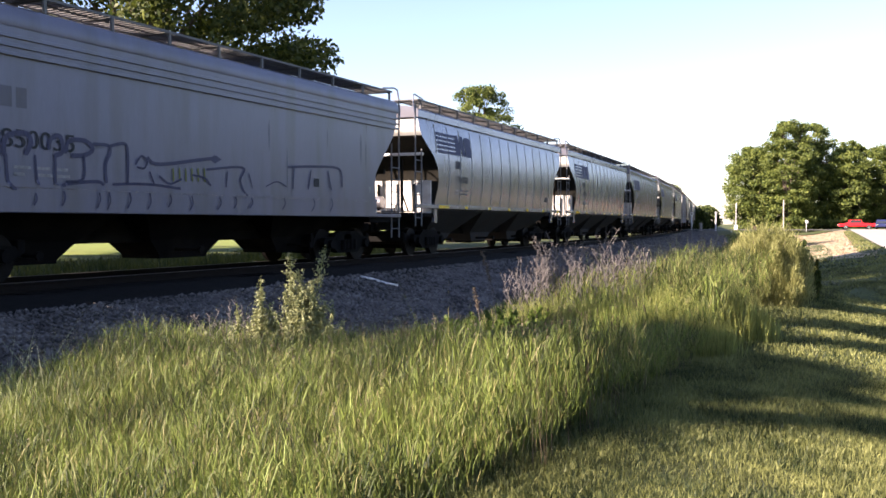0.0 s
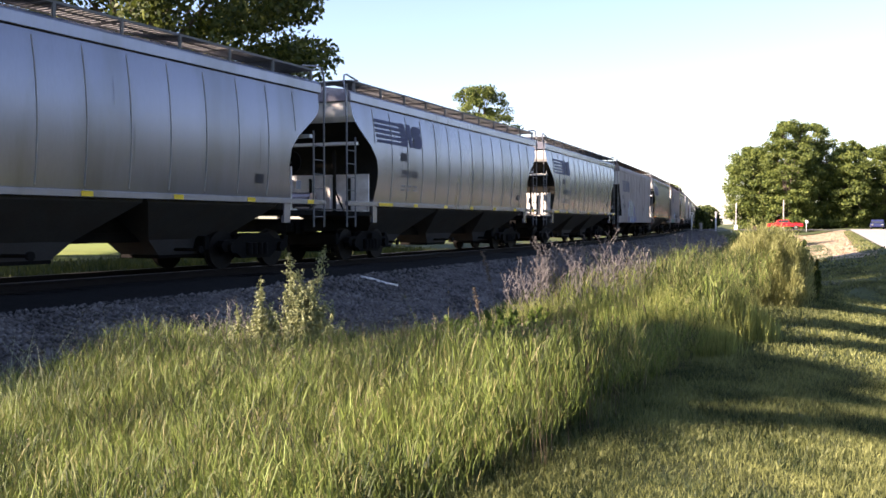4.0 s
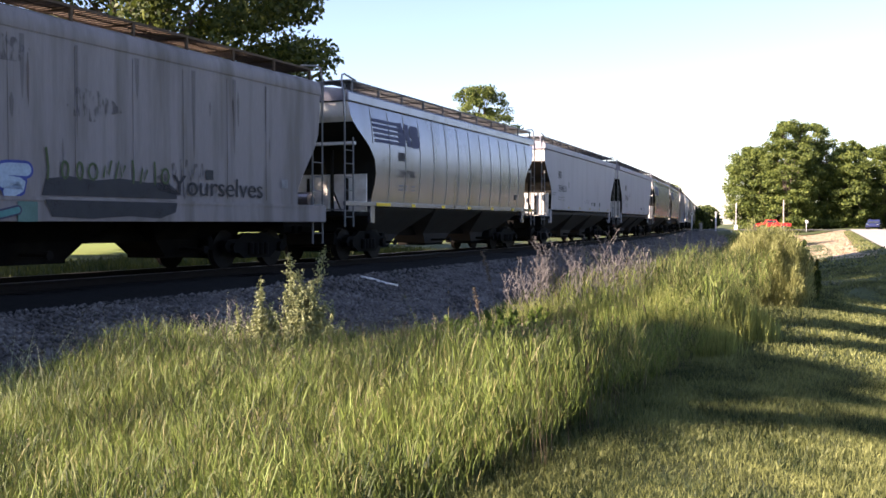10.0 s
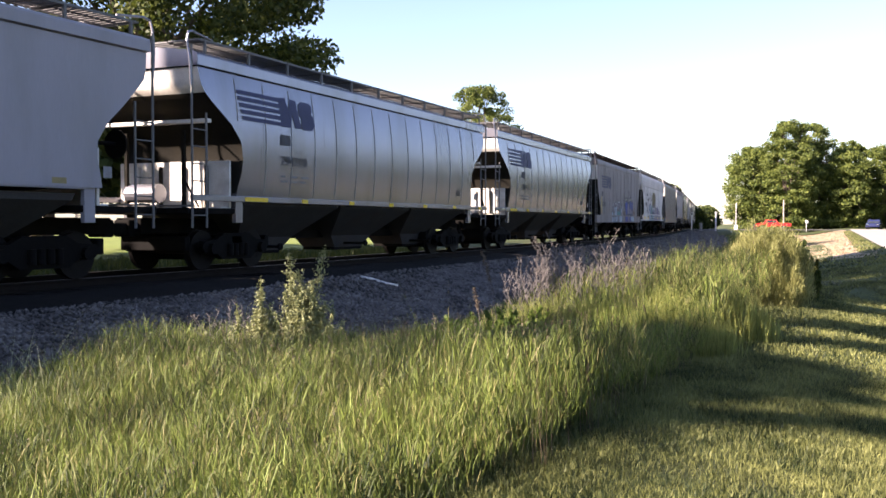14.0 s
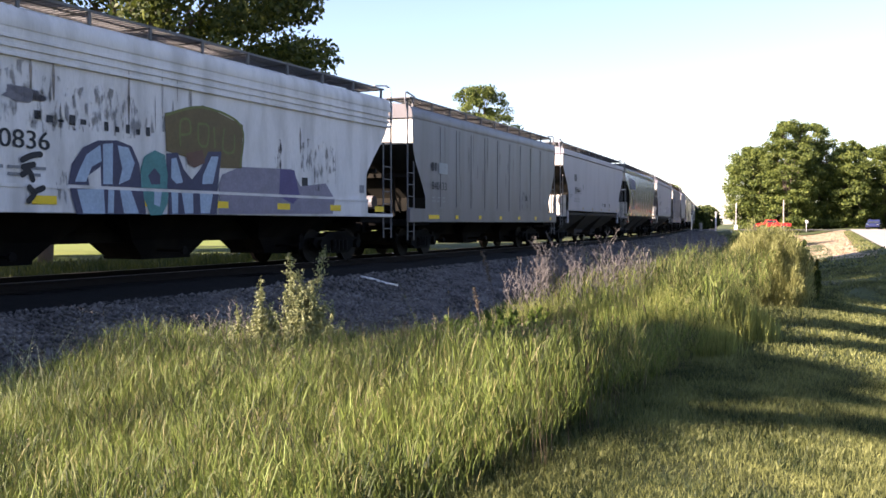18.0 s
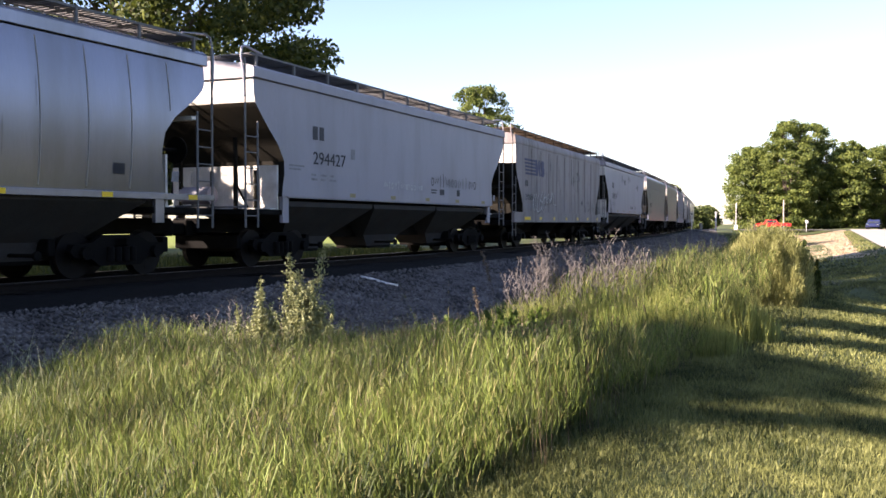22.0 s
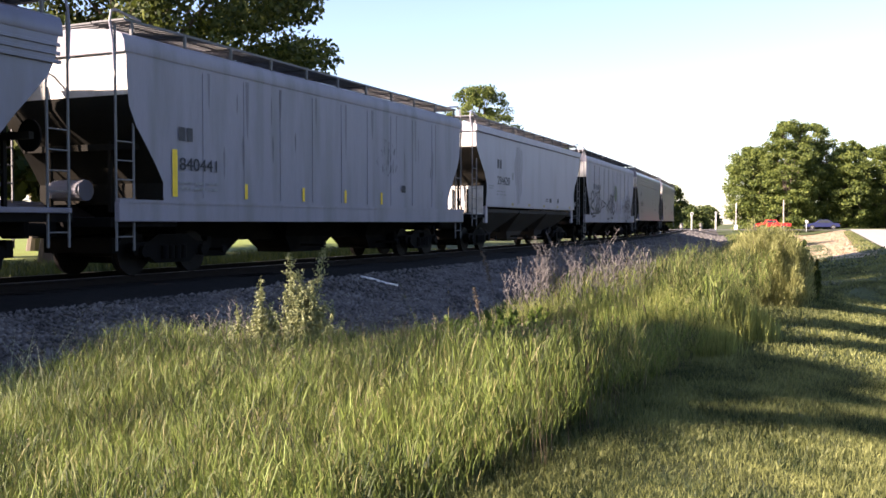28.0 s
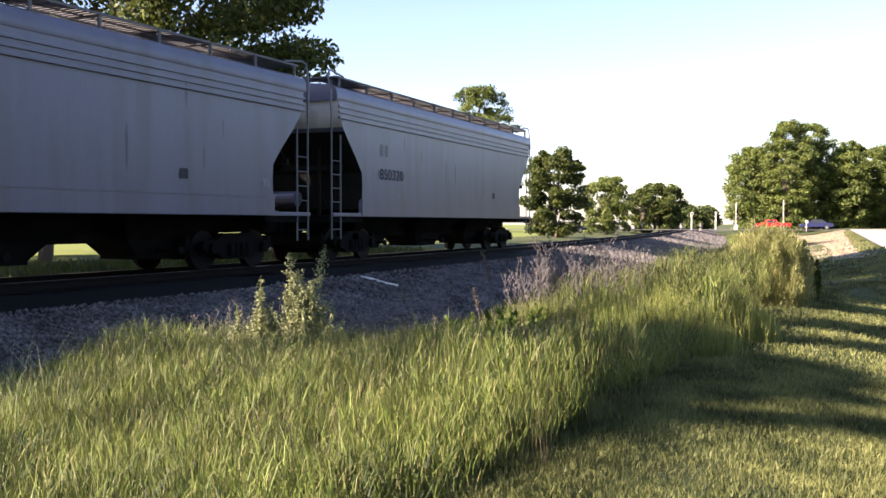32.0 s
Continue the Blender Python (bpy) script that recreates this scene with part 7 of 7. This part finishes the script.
stroke(car, "posted", "white", ((4.58, 2.26), (4.31, 1.95), (4.64, 1.81), (4.31, 1.50)), 0.035, 0.0050)
stroke(car, "posted", "black", ((5.10, 2.26), (4.73, 1.49)), 0.050, 0.0030)
stroke(car, "posted", "white", ((5.01, 2.28), (4.64, 1.51)), 0.035, 0.0050)
stroke(car, "posted", "black", ((5.19, 1.65), (4.94, 1.90), (5.29, 2.06), (5.53, 1.79), (5.68, 2.21), (5.92, 1.80)), 0.050, 0.0030)
stroke(car, "posted", "white", ((5.10, 1.67), (4.85, 1.92), (5.20, 2.09), (5.43, 1.81), (5.58, 2.23), (5.82, 1.82)), 0.035, 0.0050)
stroke(car, "posted", "black", ((6.18, 2.26), (6.05, 1.83), (6.44, 2.25), (6.67, 1.80), (6.97, 1.73)), 0.050, 0.0030)
stroke(car, "posted", "white", ((6.08, 2.28), (5.95, 1.86), (6.33, 2.27), (6.56, 1.82), (6.86, 1.75)), 0.035, 0.0050)
stroke(car, "posted", "grey", ((8.01, 2.28), (8.10, 2.00), (8.40, 2.06)), 0.040, 0.0060)
stroke(car, "posted", "grey", ((8.31, 2.40), (8.37, 1.94)), 0.040, 0.0060)
stroke(car, "posted", "grey", ((10.17, 1.88), (10.87, 1.95)), 0.040, 0.0060)
stroke(car, "posted", "grey", ((2.66, 1.57), (2.95, 1.66)), 0.040, 0.0060)


# ---- ties and stones ----
bm = bmesh.new()
box(bm, -0.115, 0.115, -1.3, 1.3, -0.36, -0.175, 0.012)
tie_mesh = bpy.data.meshes.new("tie")
bm.to_mesh(tie_mesh)
bm.free()
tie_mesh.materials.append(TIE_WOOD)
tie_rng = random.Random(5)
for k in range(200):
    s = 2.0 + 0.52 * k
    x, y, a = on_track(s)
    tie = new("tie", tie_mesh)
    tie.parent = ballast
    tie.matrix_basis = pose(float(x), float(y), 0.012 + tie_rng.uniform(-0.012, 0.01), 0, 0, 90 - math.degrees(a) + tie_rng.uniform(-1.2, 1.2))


def stones(name, s0, s1, o0, o1, density, size, seed):
    rng = np.random.default_rng(seed)
    n = int((s1 - s0) * (o1 - o0) * density)
    s, o = rng.uniform(s0, s1, n), rng.uniform(o0, o1, n)
    keep = rng.uniform(0, 1, n) < np.clip((7.6 - o) / 1.5, 0, 1)
    s, o = s[keep], o[keep]
    n = len(s)
    x, y, _ = on_track(s, o)
    z = ground_z(o) + 0.035
    base = np.array([(1, 0, 0), (0, 1, 0), (-1, 0, 0), (0, -1, 0), (0.3, 0.2, 0.8), (-0.2, -0.3, -0.8)], float)
    turn = rng.uniform(0, 2 * np.pi, n)
    r = size * rng.uniform(0.5, 1.5, n)
    v = np.repeat(base[None], n, 0) * rng.uniform(0.6, 1.3, (n, 6, 1)) * r[:, None, None]
    c, d = np.cos(turn)[:, None], np.sin(turn)[:, None]
    v = np.stack([v[:, :, 0] * c - v[:, :, 1] * d + x[:, None], v[:, :, 0] * d + v[:, :, 1] * c + y[:, None], v[:, :, 2] + z[:, None]], 2)
    f = np.array([(0, 1, 4), (1, 2, 4), (2, 3, 4), (3, 0, 4), (1, 0, 5), (2, 1, 5), (3, 2, 5), (0, 3, 5)])
    faces = (f[None] + (np.arange(n) * 6)[:, None, None]).reshape(-1)
    me = bpy.data.meshes.new(name)
    me.vertices.add(n * 6)
    me.vertices.foreach_set("co", v.reshape(-1))
    me.loops.add(len(faces))
    me.loops.foreach_set("vertex_index", faces)
    me.polygons.add(n * 8)
    me.polygons.foreach_set("loop_start", np.arange(n * 8) * 3)
    me.update(calc_edges=True)
    me.materials.append(STONE_MIX)
    ob = new(name, me)
    return tagged(ob, "loose grey crushed stone of the track bed", "gravel", kind="stuff")


STONE_MIX = leafy("crushed_stone", (0.04, 0.037, 0.036), (0.17, 0.156, 0.145), 0.0, 0.9)
stones("gravel", -10.0, 2.0, 2.3, 7.4, 120, 0.045, 84)
stones("gravel", 2.0, 16.0, 2.45, 7.4, 330, 0.032, 81)
stones("gravel", 16.0, 36.0, 2.3, 7.4, 150, 0.045, 82)
stones("gravel", 36.0, 80.0, 1.85, 6.5, 45, 0.08, 83)
stones("gravel", 80.0, 142.0, 1.85, 6.5, 18, 0.12, 85)

# a pale split board left on the stones
bm = bmesh.new()
tube(bm, [(-0.5, 0.0, 0.0), (-0.2, 0.02, 0.012), (0.2, -0.015, 0.0), (0.5, 0.01, 0.01)], 0.03, 7)
board = part("stick", bm, material("bleached_wood", (0.72, 0.7, 0.66), 0.8, scale=8, vary=0.25, stretch=(0.2, 1, 1)))
board.matrix_basis = pose(-1.52, 22.6, -0.39, 0, 11.5, -24)
tagged(board, "bleached broken stick lying on the grey stones", "stick")

# ---- the crossing, the street and its cars ----
PAINT_WHITE = material("white_paint", (0.52, 0.52, 0.5), 0.5, scale=5, vary=0.1)
POLE_GREY = material("weathered_pole", (0.3, 0.27, 0.23), 0.8, scale=5, vary=0.2)
RED_PAINT = material("red_car_paint", (0.62, 0.02, 0.025), 0.25, scale=4, vary=0.05, bump=0)
NAVY_PAINT = material("dark_blue_car_paint", (0.02, 0.025, 0.07), 0.2, scale=4, vary=0.05, bump=0)
CAR_GLASS = material("car_glass", (0.03, 0.035, 0.04), 0.05, scale=4, vary=0.05, bump=0)
RUBBER = material("tyre_rubber", (0.02, 0.02, 0.02), 0.9, scale=8, vary=0.2)
CHROME = material("chrome", (0.7, 0.7, 0.7), 0.15, 1.0, scale=8, vary=0.05, bump=0)
LAMP_RED = material("red_lens", (0.35, 0.01, 0.01), 0.3, scale=8, vary=0.05, bump=0)


def crossing_signal(x, y, turn):
    thing = new("crossing_signal")
    thing.matrix_basis = pose(x, y, 0.02, 0, 0, turn)
    tagged(thing, "white railway crossing signal with crossed boards", "railway signal", "crossing signals")
    bm = bmesh.new()
    disc(bm, (0, 0, 1.9), "z", 0.055, 1.95, 12)
    part("mast", bm, PAINT_WHITE, thing)
    bm = bmesh.new()
    box(bm, -0.25, 0.25, -0.25, 0.25, -0.1, 0.6, 0.03)
    part("base", bm, PAINT_WHITE, thing)
    for a in (45, -45):
        bm = bmesh.new()
        box(bm, -0.5, 0.5, -0.015, 0.015, -0.07, 0.07)
        bm.transform(pose(0, -0.09 - (0.02 if a > 0 else 0), 3.45, 0, a, 0))
        part("crossbuck_board", bm, PAINT_WHITE, thing)
    for dx in (-0.38, 0.38):
        bm = bmesh.new()
        disc(bm, (dx, -0.12, 2.6), "y", 0.25, 0.02, 20)
        disc(bm, (dx, -0.16, 2.6), "y", 0.12, 0.03, 14)
        tube(bm, [(0, 0, 2.6), (dx, -0.08, 2.6)], 0.025, 6)
        part("lamp_disc", bm, CAST_IRON, thing)
    return thing


crossing_signal(42.5, 138.0, 84 - math.degrees(CROSS_A))
crossing_signal(32.9, 150.0, 84 - math.degrees(CROSS_A))


def post(x, y, z, height, radius, label, board=None):
    thing = new("post")
    thing.location = (x, y, z)
    tagged(thing, label, "post")
    bm = bmesh.new()
    disc(bm, (0, 0, height / 2 - 0.1), "z", radius, height / 2 + 0.1, 10)
    part("shaft", bm, POLE_GREY if not board else PAINT_WHITE, thing)
    if board:
        bm = bmesh.new()
        disc(bm, (0, -0.08, height - 0.2), "y", board, 0.02, 24)
        part("sign_board", bm, PAINT_WHITE, thing)
        if radius > 0.08:
            bm = bmesh.new()
            disc(bm, (0, -0.115, height - 0.2), "y", board * 0.45, 0.012, 18)
            part("lens", bm, CAST_IRON, thing)
    return thing


post(36.6, 140.0, 0.0, 2.5, 0.1, "white post with a round board beside the crossing", 0.26)
post(41.3, 144.0, 0.0, 2.7, 0.12, "white post beside the crossing", 0.2)
post(50.3, 140.5, 0.0, 4.4, 0.1, "thin weathered pole before the trees")
post(50.05, 131.0, 0.0, 1.35, 0.04, "small round white sign on a post", 0.24)
for px, d in ((1135, 143), (1240, 150), (1206, 146)):
    post((px - 784) / 1682.9 * d, d, 0, 1.0, 0.25, "stubby white marker post near the crossing")


def road_car(name, paint, length, label, pickup):
    """A car that faces -x, towards the crossing."""
    thing = new(name)
    tagged(thing, label, "car")
    h = length / 2
    if pickup:
        low = [(-h, 0.42), (h, 0.45), (h, 0.9), (0.35, 0.93), (-h + 1.0, 0.92), (-h + 0.1, 0.82)]
        cab = [(-1.35, 0.91), (-0.85, 1.4), (0.5, 1.42), (0.8, 0.91)]
        glass = [(-1.15, 0.97), (-0.78, 1.34), (0.43, 1.36), (0.64, 0.97)]
    else:
        low = [(-h, 0.35), (h, 0.38), (h - 0.02, 0.85), (h - 0.9, 0.98), (-h + 1.2, 0.95), (-h + 0.08, 0.75)]
        cab = [(-1.1, 0.94), (-0.45, 1.42), (0.75, 1.43), (1.5, 0.96)]
        glass = [(-0.9, 0.98), (-0.4, 1.36), (0.7, 1.37), (1.25, 0.98)]
    bm = bmesh.new()
    prism(bm, low, -0.92, 0.92)
    bmesh.ops.bevel(bm, geom=bm.edges[:], offset=0.06, segments=2, affect="EDGES", profile=0.5)
    part("body", bm, paint, thing)
    bm = bmesh.new()
    prism(bm, cab, -0.78, 0.78)
    bmesh.ops.bevel(bm, geom=bm.edges[:], offset=0.05, segments=2, affect="EDGES", profile=0.5)
    part("cab", bm, paint, thing)
    for y in (-0.79, 0.79):
        bm = bmesh.new()
        prism(bm, glass, y - 0.012, y + 0.012)
        part("side_window", bm, CAR_GLASS, thing)
    (x0, z0), (x1, z1) = glass[0], glass[1]
    bm = bmesh.new()
    prism(bm, [(x0 - 0.2, z0), (x0 - 0.17, z0), (x1 - 0.05, z1), (x1 - 0.08, z1)], -0.68, 0.68)
    part("windscreen", bm, CAR_GLASS, thing)
    for x in (-h * 0.62, h * 0.6):
        for y in (-0.82, 0.82):
            bm = bmesh.new()
            disc(bm, (0, 0, 0), "y", 0.34, 0.11, 20)
            wheel = part("wheel", bm, RUBBER, thing)
            wheel.location = (x, y, 0.34)
            bm = bmesh.new()
            disc(bm, (0, math.copysign(0.1, y), 0), "y", 0.2, 0.02, 14)
            part("rim", bm, CHROME, wheel)
    for y in (-0.65, 0.65):
        bm = bmesh.new()
        box(bm, -h - 0.02, -h + 0.06, y - 0.16, y + 0.16, 0.62, 0.78, 0.02)
        part("headlight", bm, CHROME, thing)
        bm = bmesh.new()
        box(bm, h - 0.06, h + 0.02, y - 0.12, y + 0.12, 0.62, 0.85, 0.02)
        part("tail_light", bm, LAMP_RED, thing)
    bm = bmesh.new()
    box(bm, -h - 0.06, -h + 0.04, -0.85, 0.85, 0.4, 0.56, 0.03)
    part("bumper", bm, CHROME if pickup else paint, thing)
    return thing


red_pickup = road_car("pickup_truck", RED_PAINT, 5.0, "bright red pickup truck waiting at the railway crossing", True)
blue_sedan = road_car("sedan_car", NAVY_PAINT, 4.6, "dark blue sedan car on the street to the crossing", False)
parked_far = road_car("parked_car", NAVY_PAINT, 4.6, "dark car parked beyond the far lawn", False)
parked_far.matrix_basis = pose(15.4, 118.0, -0.28, 0, 0, 15)
parked_white = road_car("parked_car", PAINT_WHITE, 4.8, "white car parked beyond the far lawn", False)
parked_white.matrix_basis = pose(25.6, 140.0, -0.28, 0, 0, 10)


def street_pose(px, lane, yaw=0.0):
    """Pose of a car on the street at a bearing, turned by yaw."""
    k = (px - 784) / 1682.9
    # meet the bearing with the lane's line
    bx, by, _ = on_street(0, lane)
    w = (k * by - bx) / (ACROSS.x - k * ACROSS.y)
    x, y, z = on_street(w, lane, 0.035)
    return pose(x, y, z, 0, 0, math.degrees(math.atan2(ACROSS.y, ACROSS.x)) + yaw)


def motions():
    times = [0.5 * k for k in range(65)]
    for car, s in train:
        walk(car, [(t, car_pose(s - rolled(t))) for t in times])
        # wheels turn while the wagon runs past the camera
        t0 = 0.0
        for bogie in car.children:
            if not bogie.name.startswith("bogie"):
                continue
            x = bogie.location.x
            for wheels in bogie.children:
                if not wheels.name.startswith("wheelset"):
                    continue
                place = wheels.location.copy()
                near = [k * 0.045 for k in range(712) if -6 < s - rolled(k * 0.045) < 45] or [0.0]
                rows = [(t, pose(*place, 0, math.degrees(rolled(t) / 0.42), 0)) for t in near]
                if rows[0][0] > 0:
                    rows.insert(0, (0.0, rows[0][1]))
                if rows[-1][0] < CLIP - 0.01:
                    rows.append((CLIP, rows[-1][1]))
                walk(wheels, rows)
    red = ((0.0, 1516), (0.5, 1503), (1.0, 1487), (1.5, 1470), (2.0, 1452), (2.6, 1429), (3.0, 1415), (3.5, 1400), (4.2, 1384), (5.0, 1372), (5.5, 1368), (6.0, 1367), (CLIP, 1367))
    walk(red_pickup, [(t, street_pose(px, 1.6)) for t, px in red])
    blue = ((0.0, 1562, 80), (1.4, 1560, 80), (2.6, 1558, 80), (4.0, 1553, 80), (5.5, 1548, 78), (7.0, 1547, 76), (22.5, 1547, 76), (23.5, 1545, 72), (24.2, 1538, 64), (25.0, 1522, 48), (25.5, 1512, 36), (26.5, 1484, 12), (27.5, 1460, 0), (28.0, 1455, 0), (29.0, 1449, 0), (30.0, 1446, 0), (CLIP, 1444, 0))
    walk(blue_sedan, [(t, street_pose(px, 1.6, yaw)) for t, px, yaw in blue])


motions()
